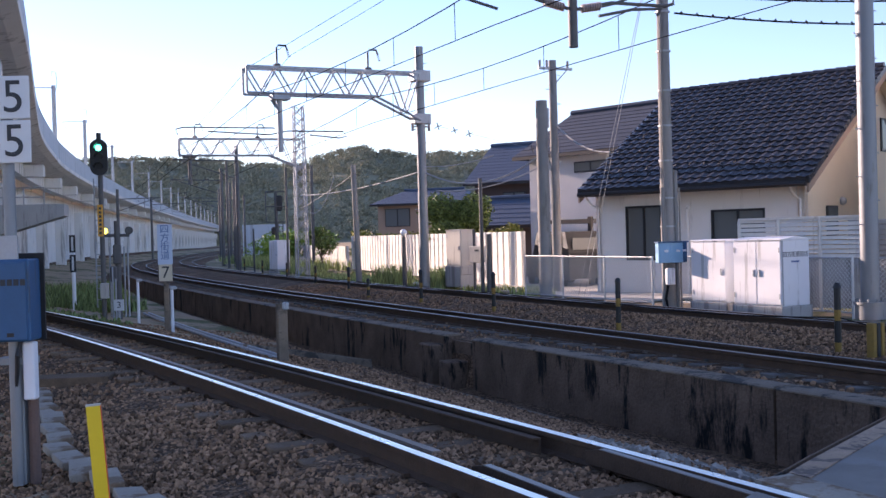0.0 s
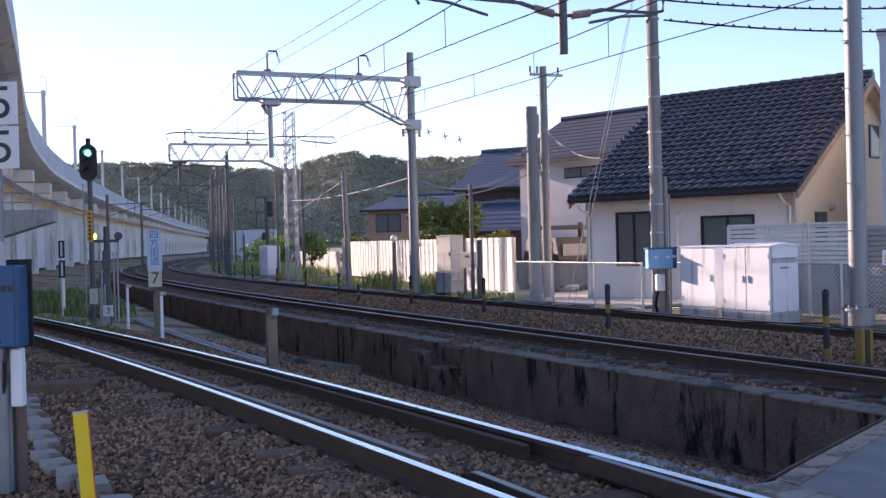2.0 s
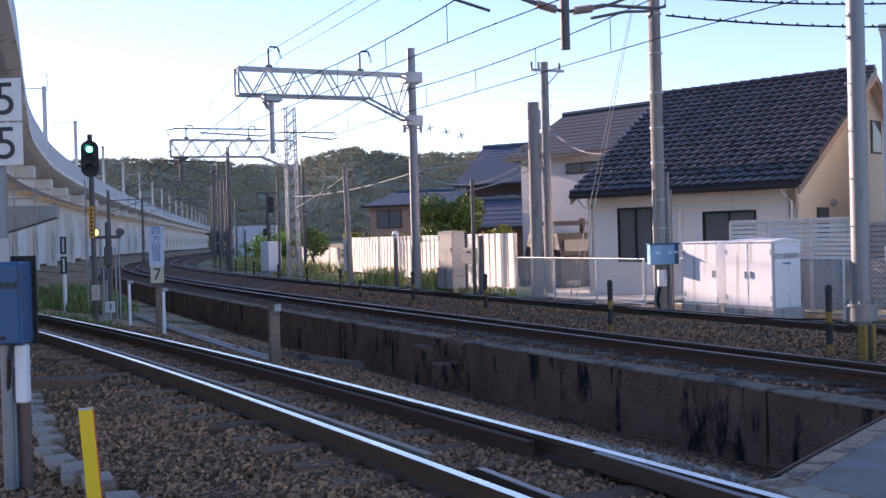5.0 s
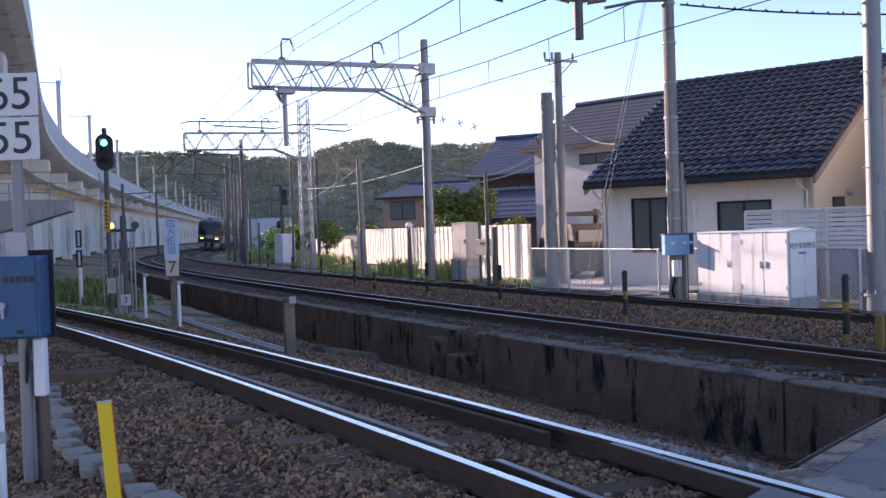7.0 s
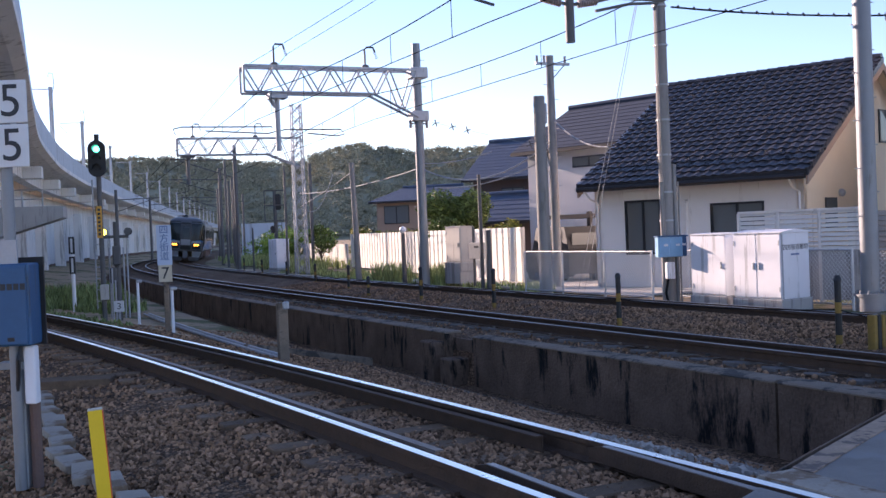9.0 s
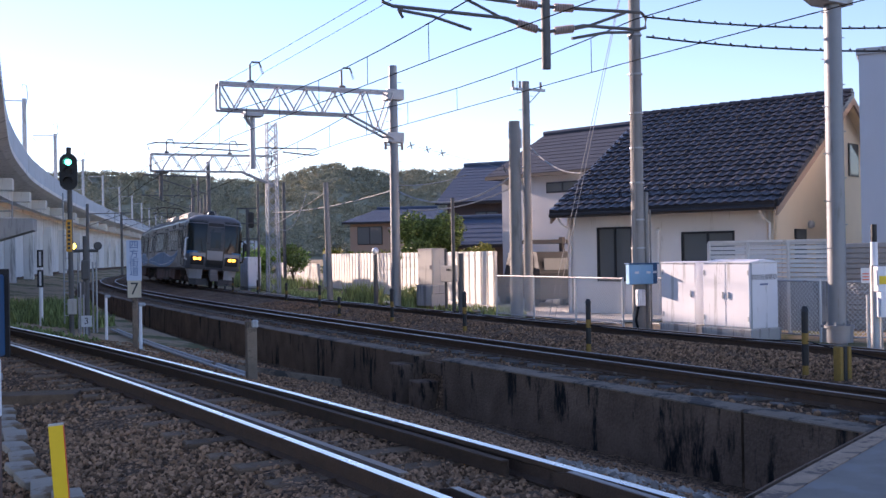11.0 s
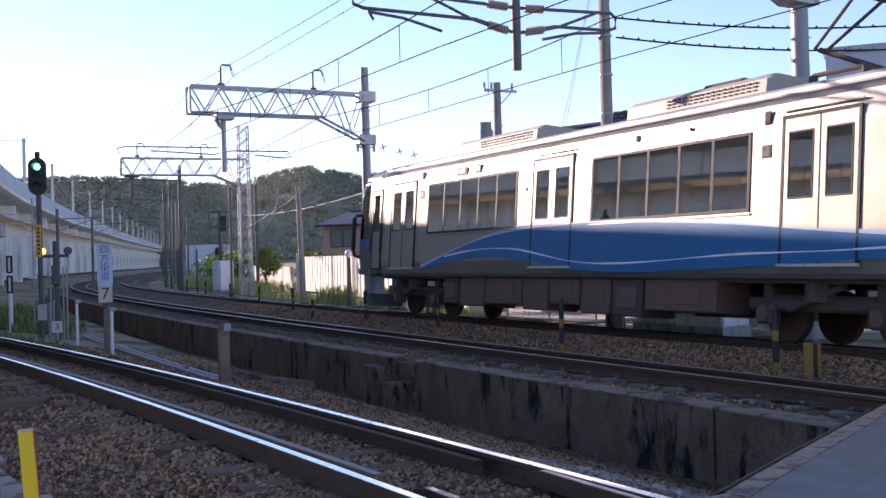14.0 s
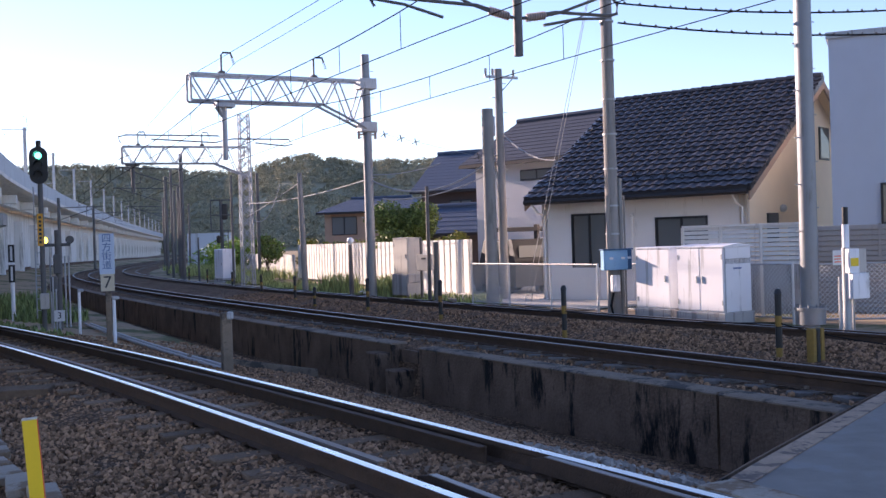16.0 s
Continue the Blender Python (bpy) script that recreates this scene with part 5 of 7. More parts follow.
part("black_cap", bm, M["black"], rb, smooth=True)
for c, s, mt, nm in (((0.03, -0.12, 1.27), (0.2, 0.12, 0.42), "white", "switch_box"), ((0.23, -0.08, 1.27), (0.17, 0.1, 0.4), "beige", "meter_box"), ((0.14, -0.12, 0.84), (0.34, 0.16, 0.44), "white", "junction_box"), ((-0.22, -0.05, 1.33), (0.18, 0.012, 0.26), "signwhite", "notice"), ((0.03, -0.185, 1.25), (0.16, 0.008, 0.14), "yellow", "yellow_label")):
    bm = bmesh.new()
    box(bm, c, s, bevel=0.005)
    part(nm, bm, M[mt], rb)
bm = bmesh.new()
for k in range(3):
    box(bm, (-0.22, -0.058, 1.26 + k * 0.05), (0.13, 0.004, 0.018))
part("bars", bm, M["orange"], rb)


# ---- posts with cables in the ballast ----
def striped_post(x, y, z, h, label, name="marker_post"):
    th = thing(name, spot(x, y, z), label, "post", "marker posts between the tracks")
    n = 6
    for k in range(n):
        bm = bmesh.new()
        tube(bm, [(0, 0, h * k / n - (0.1 if k == 0 else 0)), (0, 0, h * (k + 1) / n)], 0.045, 10)
        part("band", bm, M["ochre"] if k in (0, 3) else M["black"], th, smooth=True)
    bm = bmesh.new()
    tube(bm, [(0, 0, h), (0, 0, h + 0.07)], 0.06, 10, 0.03)
    part("cap", bm, M["black"], th, smooth=True)
    return Vector((x, y, z + h * 0.55))


posts = []
for x, y, h in ((5.25, 13.85, 0.86), (3.05, 17.9, 0.83), (1.2, 23.0, 0.82), (-0.45, 26.9, 0.8), (-2.0, 30.0, 0.5), (-2.85, 33.5, 0.75), (-4.6, 39.5, 0.7), (-6.6, 46, 0.7), (-9, 54, 0.7), (-11.2, 61, 0.7)):
    posts.append(striped_post(x, y, -0.27 - 0.0035 * (y - 12), h, "slim black and yellow banded marker post in the ballast"))
st = thing("stump_post", spot(5.5, 13.25, -0.28), "short thick yellow and black post in the ballast", "post")
for k, (mt, zz) in enumerate((("ochre", 0.5), ("black", 0.5), ("ochre", 0.5))):
    bm = bmesh.new()
    box(bm, (-0.07 + k * 0.07, 0, 0.2), (0.066, 0.12, zz), bevel=0.01)
    part("stripe", bm, M[mt], st)
wire_run("trackside_cable", "thin dark cable strung between the marker posts", [posts[0] + Vector((1.2, -2.0, -0.2))] + [p for i, p in enumerate(posts) if i != 4], 0.008, M["wire"], 0.06, 6)


# ---- things beside the near track ----
def near_left():
    th = thing("speed_sign", spot(-3.06, 7.62, -0.3, -24), "two stacked white speed plates on a grey post", "sign")
    bm = bmesh.new()
    tube(bm, [(0, 0.02, 0), (0, 0.02, 2.95)], 0.042, 12)
    part("post", bm, M["galv"], th, smooth=True)
    bm = bmesh.new()
    box(bm, (0, -0.05, 1.72), (0.15, 0.02, 0.18))
    part("bracket_plate", bm, M["steel"], th)
    for z, t in ((2.795, "65"), (2.48, "55")):
        bm = bmesh.new()
        box(bm, (0, -0.06, z), (0.4, 0.012, 0.305), bevel=0.005)
        pl = part("plate", bm, M["signwhite"], th)
        words(t, 0.33, M["ink"], pl, pose(0, -0.069, z - 0.005, 90, 0, 0), "numerals")
    bt = thing("switch_box", spot(-3.06, 7.6, -0.3, -24), "blue steel switch box with a lever handle on a post", "box")
    bm = bmesh.new()
    box(bm, (0.0, 0.05, 1.345), (0.315, 0.22, 0.59), bevel=0.012)
    bd = part("box_body", bm, M["blue"], bt)
    bm = bmesh.new()
    box(bm, (0.012, 0.17, 1.36), (0.345, 0.02, 0.64))
    part("back_plate", bm, M["black"], bt)
    bm = bmesh.new()
    box(bm, (-0.01, -0.065, 1.34), (0.3, 0.014, 0.555), bevel=0.004)
    dr = part("door", bm, M["blue"], bt)
    bm = bmesh.new()
    tube(bm, [(-0.095, -0.075, 1.29), (-0.095, -0.105, 1.29)], 0.025, 10)
    tube(bm, [(-0.095, -0.1, 1.3), (-0.09, -0.1, 1.2)], 0.012, 8)
    part("handle", bm, M["steel"], dr)
    bm = bmesh.new()
    for k in range(5):
        box(bm, (-0.07 + k * 0.047, -0.0735, 1.475), (0.036, 0.003, 0.045))
    part("marking_bars", bm, M["ink"], dr)
    bm = bmesh.new()
    box(bm, (0.02, -0.0735, 1.1), (0.05, 0.003, 0.028))
    part("maker_plate", bm, M["black"], dr)
    bm = bmesh.new()
    box(bm, (-0.0, 0.1, 0.52), (0.1, 0.1, 1.05), bevel=0.01)
    box(bm, (0.0, 0.1, 0.9), (0.26, 0.14, 0.05))
    part("post", bm, M["galv"], bt)
    bm = bmesh.new()
    tube(bm, [(0.1, 0.1, 0), (0.1, 0.1, 0.65)], 0.04, 10)
    part("conduit", bm, mat("rusty_pipe", (0.16, 0.1, 0.08), 0.8, var=0.3, bump=0.2), bt, smooth=True)
    bm = bmesh.new()
    box(bm, (0.105, 0.06, 0.83), (0.085, 0.09, 0.42), bevel=0.01)
    part("small_box", bm, M["white"], bt)
    bm = bmesh.new()
    tube(bm, [(0.06, 0.0, 1.05), (0.05, -0.04, 0.95), (0.03, 0.0, 0.82), (0.01, 0.02, 0.7)], 0.016, 6)
    part("cable", bm, M["black"], bt)
    wp = thing("bollard", spot(-2.98, 6.95, -0.3, -24), "white painted steel pipe post beside the switch box", "post")
    bm = bmesh.new()
    tube(bm, [(0, 0, 0), (0, 0, 0.95)], 0.042, 14)
    part("pipe", bm, M["white"], wp, smooth=True)
    bm = bmesh.new()
    tube(bm, [(0, 0, 0.42), (0, 0, 0.5)], 0.05, 14)
    tube(bm, [(0, 0, 0.93), (0, 0, 1.0)], 0.055, 14)
    part("band", bm, M["steel"], wp, smooth=True)
    # yellow marker post by the crossing
    yp = thing("marker_post", pose(-1.86, 5.86, -0.32, 0, -3.6, 14), "square yellow marker post with an orange side", "post")
    bm = bmesh.new()
    box(bm, (0, 0, 0.43), (0.075, 0.05, 0.86), bevel=0.002)
    part("post_body", bm, M["yellow"], yp)
    bm = bmesh.new()
    box(bm, (0.0395, 0, 0.43), (0.004, 0.046, 0.85))
    part("side_strip", bm, M["orange"], yp)
    bm = bmesh.new()
    box(bm, (0, 0, 0.863), (0.078, 0.053, 0.007))
    part("cap", bm, M["cream"], yp)


near_left()


def trough_line():
    th = thing("cable_trough", Matrix(), "line of worn pale concrete cable-trough lids", "cable trough")
    rng = random.Random(5)
    pts = [(22.6, -8.13), (20.3, -8.22), (17.9, -8.3), (16.9, -8.24), (15.8, -8.02), (13.5, -7.6)]
    k = 0
    s = 22.4
    while s > 13.8:
        u = float(np.interp(s, [p[0] for p in pts[::-1]], [p[1] for p in pts[::-1]]))
        bm = bmesh.new()
        box(bm, (0, 0, 0), (0.2, 0.46, 0.07), bevel=0.008)
        o = part("trough_lid", bm, M["curb"], th)
        o.matrix_local = place(s, u + rng.uniform(-0.025, 0.025), -0.25 + rng.uniform(-0.015, 0.02), rng.uniform(-7, 7) + (4 if s < 17 else 0)) @ pose(0, 0, 0, rng.uniform(-3, 3), rng.uniform(-4, 4), 0)
        s -= 0.49
    # far trough with pipes beside the signals
    bm = bmesh.new()
    for o in (-0.08, 0.06):
        tube(bm, [at(s, -4.35 + 0.02 * (s - 30) + o, ground_z(s, -4.4) + 0.05) for s in np.arange(24.5, 40, 1.0)], 0.03, 6)
    part("pipe", bm, M["steel"], th)
    bm = bmesh.new()
    box(bm, (0, 0, 0), (0.95, 0.42, 0.14), bevel=0.01)
    o = part("timber_box", bm, M["sleeper"], th)
    o.matrix_local = pose(-4.4, 12.6, -0.2, 0, 0, 6)


trough_line()


def crossing_sign():
    th = thing("crossing_sign", spot(-5.84, 22.7, -0.5, -16), "pale blue name plate over a cream number plate on a post", "sign")
    bm = bmesh.new()
    box(bm, (0, 0, 0.7), (0.11, 0.09, 1.5), bevel=0.01)
    part("post", bm, M["walltop"], th)
    bm = bmesh.new()
    box(bm, (0, -0.06, 1.88), (0.31, 0.015, 0.86), bevel=0.004)
    pl = part("name_plate", bm, mat("pale_blue_plate", (0.52, 0.6, 0.72), 0.5, var=0.06, bump=0.02), th)
    for k, ch in enumerate("四方街道"):
        words(ch, 0.2, M["blueink"], pl, pose(0, -0.07, 2.2 - k * 0.19, 90, 0, 0), "lettering")
    bm = bmesh.new()
    box(bm, (0, -0.06, 1.27), (0.28, 0.015, 0.36), bevel=0.004)
    p2 = part("number_plate", bm, M["cream"], th)
    words("7", 0.36, M["ink"], p2, pose(0, -0.07, 1.27, 90, 0, 0), "numeral")


crossing_sign()

s3 = thing("distance_marker", spot(-7.81, 25.8, -0.5, -18), "small white plate with a black 3", "sign")
bm = bmesh.new()
box(bm, (0, 0, 0.42), (0.24, 0.02, 0.27), bevel=0.004)
pl = part("plate", bm, M["signwhite"], s3)
words("3", 0.22, M["ink"], pl, pose(0, -0.012, 0.42, 90, 0, 0), "numeral")
bm = bmesh.new()
box(bm, (0, 0.02, 0.15), (0.05, 0.02, 0.4))
part("stake", bm, M["steel"], s3)


def white_stake(x, y, z, h, label):
    th = thing("marker_stake", spot(x, y, z), label, "post", "white stakes")
    bm = bmesh.new()
    tube(bm, [(0, 0, -0.2), (0, 0, h)], 0.034, 10)
    part("stake", bm, M["white"], th, smooth=True)
    bm = bmesh.new()
    box(bm, (0.03, -0.02, h + 0.02), (0.14, 0.1, 0.07), bevel=0.02)
    part("cap", bm, M["steel"], th)


white_stake(-7.25, 25.5, -0.5, 1.0, "white painted stake with a grey cap")
white_stake(-5.55, 22.0, -0.5, 0.95, "white painted stake with a grey cap")
tp = thing("trackside_post", spot(-2.35, 15.8, -0.55), "grey concrete post with a small lamp bracket", "post")
bm = bmesh.new()
box(bm, (0, 0, 0.5), (0.15, 0.14, 1.05), bevel=0.012)
part("post_body", bm, M["walltop"], tp)
bm = bmesh.new()
box(bm, (0.04, -0.09, 0.98), (0.1, 0.05, 0.12), bevel=0.02)
part("bracket", bm, M["steel"], tp)


# ---- signals ----
def main_signal():
    th = thing("railway_signal", spot(-8.26, 26.1, -0.35, -14), "tall colour-light signal showing green on a dark mast", "signal")
    bm = bmesh.new()
    tube(bm, [(0, 0, -0.2), (0, 0, 3.7)], 0.06, 12)
    part("mast", bm, M["darksteel"], th, smooth=True)
    bm = bmesh.new()
    prof = [(0.21 * math.cos(a), 0.21 * math.sin(a) + (0.24 if math.sin(a) > 0 else -0.24)) for a in np.linspace(0, 2 * math.pi, 29)[:-1]]
    sweep(bm, [[(x, -0.2, 3.9 + z) for x, z in prof], [(x, -0.12, 3.9 + z) for x, z in prof]])
    hd = part("signal_head", bm, M["black"], th)
    bm = bmesh.new()
    tube(bm, [(0, -0.1, 3.5), (0, -0.1, 4.5)], 0.06, 8)
    part("head_bracket", bm, M["black"], th)
    for k, z in enumerate((4.13, 3.9, 3.67)):
        bm = bmesh.new()
        tube(bm, [(0, -0.2, z), (0, -0.215, z)], 0.075, 16)
        part("lens", bm, glow("green_signal", (0.05, 1.0, 0.55), 4.0, (0.02, 0.2, 0.12)) if k == 0 else M["black"], hd, "lit green lens" if k == 0 else "")
        bm = bmesh.new()
        n = 9
        sweep(bm, [[(r * math.cos(a), y, z + r * math.sin(a)) for a in np.linspace(-0.3, math.pi + 0.3, n) for r in (0.1,)] for y in (-0.2, -0.36)], closed=False)
        part("hood", bm, M["black"], hd)
    bm = bmesh.new()
    box(bm, (-0.02, -0.09, 2.35), (0.13, 0.02, 0.78))
    yl = part("warning_plate", bm, mat("orange_plate", (0.75, 0.36, 0.04), 0.5, var=0.1, bump=0.02), th)
    bm = bmesh.new()
    for k in range(7):
        box(bm, (-0.02, -0.103, 2.65 - k * 0.1), (0.06, 0.004, 0.06))
    tagged(part("marking_bars", bm, M["ink"], yl), kind="stuff")
    bm = bmesh.new()
    for z in np.arange(0.4, 3.4, 0.28):
        tube(bm, [(-0.17, 0.05, z), (0.02, 0.05, z)], 0.012, 5)
    tube(bm, [(-0.17, 0.05, 0.2), (-0.17, 0.05, 3.4)], 0.018, 6)
    part("ladder", bm, M["steel"], th)
    bm = bmesh.new()
    box(bm, (0.03, -0.1, 0.62), (0.2, 0.16, 0.38), bevel=0.015)
    part("relay_box", bm, M["beige"], th)
    for x, zz, z1 in ((0.2, 0, 1.2), (0.27, 0, 0.9)):
        bm = bmesh.new()
        tube(bm, [(x, 0.1, -0.1), (x, 0.1, z1)], 0.02, 8)
        part("pipe", bm, M["steel"], th)


def warning_signal():
    th = thing("repeater_signal", spot(-8.15, 26.95, -0.35, -14), "short mast with a lit yellow lamp and a dark disc", "signal")
    bm = bmesh.new()
    tube(bm, [(0, 0, -0.2), (0, 0, 2.35)], 0.075, 12)
    tube(bm, [(-0.3, 0, 1.98), (0.3, 0, 1.98)], 0.04, 8)
    part("mast", bm, M["darksteel"], th, smooth=True)
    for sg in (-1, 1):
        bm = bmesh.new()
        tube(bm, [(sg * 0.3, -0.05, 2.1), (sg * 0.3, -0.12, 2.1)], 0.1, 16)
        dk = part("lamp_disc", bm, M["black"], th)
        bm = bmesh.new()
        tube(bm, [(sg * 0.3, -0.121, 2.1), (sg * 0.3, -0.13, 2.1)], 0.085, 16)
        part("lens", bm, glow("yellow_signal", (1.0, 0.85, 0.1), 2.5, (0.4, 0.35, 0.05)) if sg < 0 else M["darksteel"], dk, "lit yellow lens" if sg < 0 else "")
    bm = bmesh.new()
    box(bm, (0.0, -0.1, 1.5), (0.2, 0.14, 0.5), bevel=0.03)
    box(bm, (-0.1, -0.1, 1.0), (0.16, 0.12, 0.4), bevel=0.03)
    part("speaker_box", bm, M["darksteel"], th)
    for x in (-0.2, 0.15, 0.24):
        bm = bmesh.new()
        tube(bm, [(x, 0.05, -0.1), (x, 0.05, 1.7)], 0.022, 8)
        part("conduit", bm, M["steel"], th)


main_signal()
warning_signal()
bb = thing("marker_board", spot(-10.55, 30.6, -0.5, -16), "slim black and white board on a white post", "sign")
bm = bmesh.new()
tube(bm, [(0, 0, 0), (0, 0, 1.9)], 0.055, 10)
part("post", bm, M["white"], bb, smooth=True)
for z in (1.95, 1.38):
    bm = bmesh.new()
    box(bm, (0, -0.06, z), (0.17, 0.02, 0.5))
    pl = part("board", bm, M["black"], bb)
    bm = bmesh.new()
    box(bm, (0, -0.073, z), (0.06, 0.006, 0.4))
    part("stripe", bm, M["signwhite"], pl)


def rear_signal():
    th = thing("railway_signal", pose(-10.35, 68, -0.6, 0, 0, 10), "back of a framed signal with a ladder on a dark mast", "signal")
    bm = bmesh.new()
    tube(bm, [(0, 0, 0), (0, 0, 5.0)], 0.11, 10)
    part("mast", bm, M["darksteel"], th, smooth=True)
    bm = bmesh.new()
    for x in (-0.65, 0.65, 0.0):
        for y in (-0.3, 0.3):
            tube(bm, [(x, y, 3.1), (x, y, 5.05)], 0.035, 6)
    for z in (3.1, 4.1, 5.05):
        tube(bm, [(-0.65, -0.3, z), (0.65, -0.3, z), (0.65, 0.3, z), (-0.65, 0.3, z), (-0.65, -0.3, z)], 0.03, 6)
    part("safety_cage", bm, M["darksteel"], th)
    bm = bmesh.new()
    box(bm, (0.2, -0.1, 4.3), (0.4, 0.25, 1.0), bevel=0.08)
    part("signal_head", bm, M["black"], th)
    bm = bmesh.new()
    for z in np.arange(0.4, 3.0, 0.3):
        tube(bm, [(0.1, -0.1, z), (0.4, -0.1, z)], 0.02, 5)
    for x in (0.1, 0.4):
        tube(bm, [(x, -0.1, 0), (x, -0.1, 3.1)], 0.025, 5)
    part("ladder", bm, M["darksteel"], th)
    bm = bmesh.new()
    box(bm, (-0.2, -0.2, 2.55), (0.3, 0.3, 0.5), bevel=0.1)
    part("lower_lamp", bm, M["black"], th)


rear_signal()
lp = thing("path_lamp", spot(-1.25, 39.0, -0.45), "dark post with a small white lamp on top", "lamp")
bm = bmesh.new()
tube(bm, [(0, 0, 0), (0, 0, 1.85)], 0.09, 10, 0.07)
part("post", bm, M["darksteel"], lp, smooth=True)
bm = bmesh.new()
bmesh.ops.create_uvsphere(bm, u_segments=12, v_segments=8, radius=0.13)
bmesh.ops.translate(bm, vec=(0, 0, 1.98), verts=bm.verts)
part("globe", bm, M["white"], lp, smooth=True)
for x, y, h, r in ((1.35, 32.2, 3.6, 0.06), (1.55, 31.9, 1.9, 0.09), (-8.6, 60.5, 6.0, 0.07), (-14.5, 76, 5.5, 0.09), (-11.5, 66, 2.6, 0.06)):
    mast("utility_post", spot(x, y, -0.5), h, r, r * 0.9, M["darksteel"], "slim dark post beside the track", "pole", "slim posts", steps=False)


# ---- parked vehicles and lot ----
def parked_car(m, w, ln, h, material, label):
    th = thing("car", m, label, "car", "parked cars")
    prof = [(0, 0.3), (0, 0.75), (0.1, 0.95), (ln * 0.2, 1.0), (ln * 0.32, h), (ln * 0.93, h), (ln, h * 0.62), (ln, 0.3)]
    bm = bmesh.new()
    sweep(bm, [[(x, y, z) for y, z in prof] for x in (-w / 2, -w / 2 + 0.06, w / 2 - 0.06, w / 2)])
    part("body", bm, material, th)
    for sg in (-1, 1):
        bm = bmesh.new()
        box(bm, (sg * (w / 2 + 0.003), ln * 0.62, h * 0.8), (0.012, ln * 0.5, h * 0.28))
        part("side_window", bm, M["glass"], th)
        for y in (ln * 0.18, ln * 0.8):
            bm = bmesh.new()
            tube(bm, [(sg * (w / 2 - 0.18), y, 0.31), (sg * (w / 2 + 0.01), y, 0.31)], 0.31, 16)
            part("wheel", bm, M["black"], th)
    for y, s in ((-0.004, 1), (ln + 0.004, 1)):
        bm = bmesh.new()
        box(bm, (0, y if y < 1 else y - 0.02, h * 0.78 if y > 1 else 0.62), (w * 0.8, 0.02, 0.4 if y > 1 else 0.2))
        part("rear_window" if y > 1 else "grille", bm, M["glass"], th)
    return th


parked_car(pose(3.9, 39.0, -0.5, 0, 0, 200), 1.6, 3.6, 1.9, M["black"], "black parked van behind the fence")
parked_car(pose(6.3, 41.5, -0.5, 0, 0, 205), 1.6, 3.8, 1.5, M["white"], "pale silver car parked under the carport")

# asphalt lot between the fence and the houses
bm = bmesh.new()
box(bm, (0, 0, 0), (13, 16, 0.05))
lot = part("pavement", bm, M["lot"])
lot.matrix_world = pose(7.6, 37.6, -0.475, 0, 0, 25)
tagged(lot, "pale concrete parking lot in front of the houses", "pavement", kind="structure")
# ---- plants ----
def leaf_cloud(rng, centre, rad, n, size, flat=1.0):
    """Many small leaf quads round a centre, with an uneven outline."""
    V, Fc = [], []
    for _ in range(n):
        d = Vector((rng.gauss(0, 1), rng.gauss(0, 1), rng.gauss(0, 1))).normalized()
        r = rad * (0.45 + 0.6 * rng.random() ** 0.6) * (1 + 0.25 * noise.noise(d * 2.2 + Vector(centre)))
        p = Vector(centre) + Vector((d.x * r, d.y * r, d.z * r * flat))
        a = Vector((rng.gauss(0, 1), rng.gauss(0, 1), rng.gauss(0, 0.6))).normalized() * size * rng.uniform(0.6, 1.3)
        b = a.cross(Vector((rng.gauss(0, 1), rng.gauss(0, 1), rng.gauss(0, 1)))).normalized() * size * 0.5
        k = len(V)
        V += [p - a, p + b, p + a, p - b]
        Fc.append((k, k + 1, k + 2, k + 3))
    return V, Fc


def tree(x, y, z, h, spread, n, label, size=0.13, seed=1, material=None, cat="tree"):
    rng = random.Random(seed)
    th = thing("tree" if cat == "tree" else "shrub", pose(x, y, z), label, cat)
    bm = bmesh.new()
    tube(bm, [(0, 0, -0.1), (0.03, 0, h * 0.25), (0, 0.04, h * 0.6)], 0.07 * h / 3, 8, 0.03 * h / 3)
    tips = []
    for k in range(9):
        a = k * 2.4
        e = Vector((math.cos(a) * spread * 0.55, math.sin(a) * spread * 0.55, h * (0.38 + 0.5 * rng.random())))
        tube(bm, [(0, 0, h * (0.15 + 0.03 * k)), tuple(e * 0.6 + Vector((0, 0, h * 0.08))), tuple(e)], 0.03 * h / 3, 6, 0.01)
        tips.append(e)
    part("trunk", bm, M["bark"], th, smooth=True)
    V, Fc = [], []
    for e in tips + [Vector((0, 0, h * 0.8)), Vector((0, 0, h * 0.5))]:
        v, f = leaf_cloud(rng, e, spread * 0.42 * rng.uniform(0.75, 1.2), n // 11, size, 0.85)
        k = len(V)
        V += v
        Fc += [tuple(i + k for i in q) for q in f]
    mesh_np("crown", [tuple(v) for v in V], Fc, material or M["leaf"], th)


leaf_y = mat("yellowing_leaves", (0.26, 0.24, 0.035), 0.6, var=0.3, scale=3, rand=0.5, bump=0, spec=0.3)
tree(0.8, 48.5, -0.45, 3.6, 1.8, 15000, "dense green garden tree behind the white fence", 0.085, 2)
tree(2.75, 44.5, -0.45, 2.3, 0.85, 1800, "small yellow-green shrub beside the fence", 0.07, 5, leaf_y, "shrub")
tree(-7.3, 66, -0.55, 3.0, 1.0, 1500, "dark green shrub behind the lower fence", 0.1, 3, None, "shrub")
tree(-4.9, 66, -0.55, 2.7, 0.8, 1000, "yellow-green shrub by the fence end", 0.1, 6, leaf_y, "shrub")
for k, (x, y) in enumerate(((-3.4, 62), (-2.4, 59), (-1.3, 56.5), (-0.2, 54))):
    tree(x, y, -0.5, 2.2, 0.9, 700, "low clipped garden shrub behind the white fence", 0.1, 11 + k, None if k % 2 else leaf_y, "shrub")


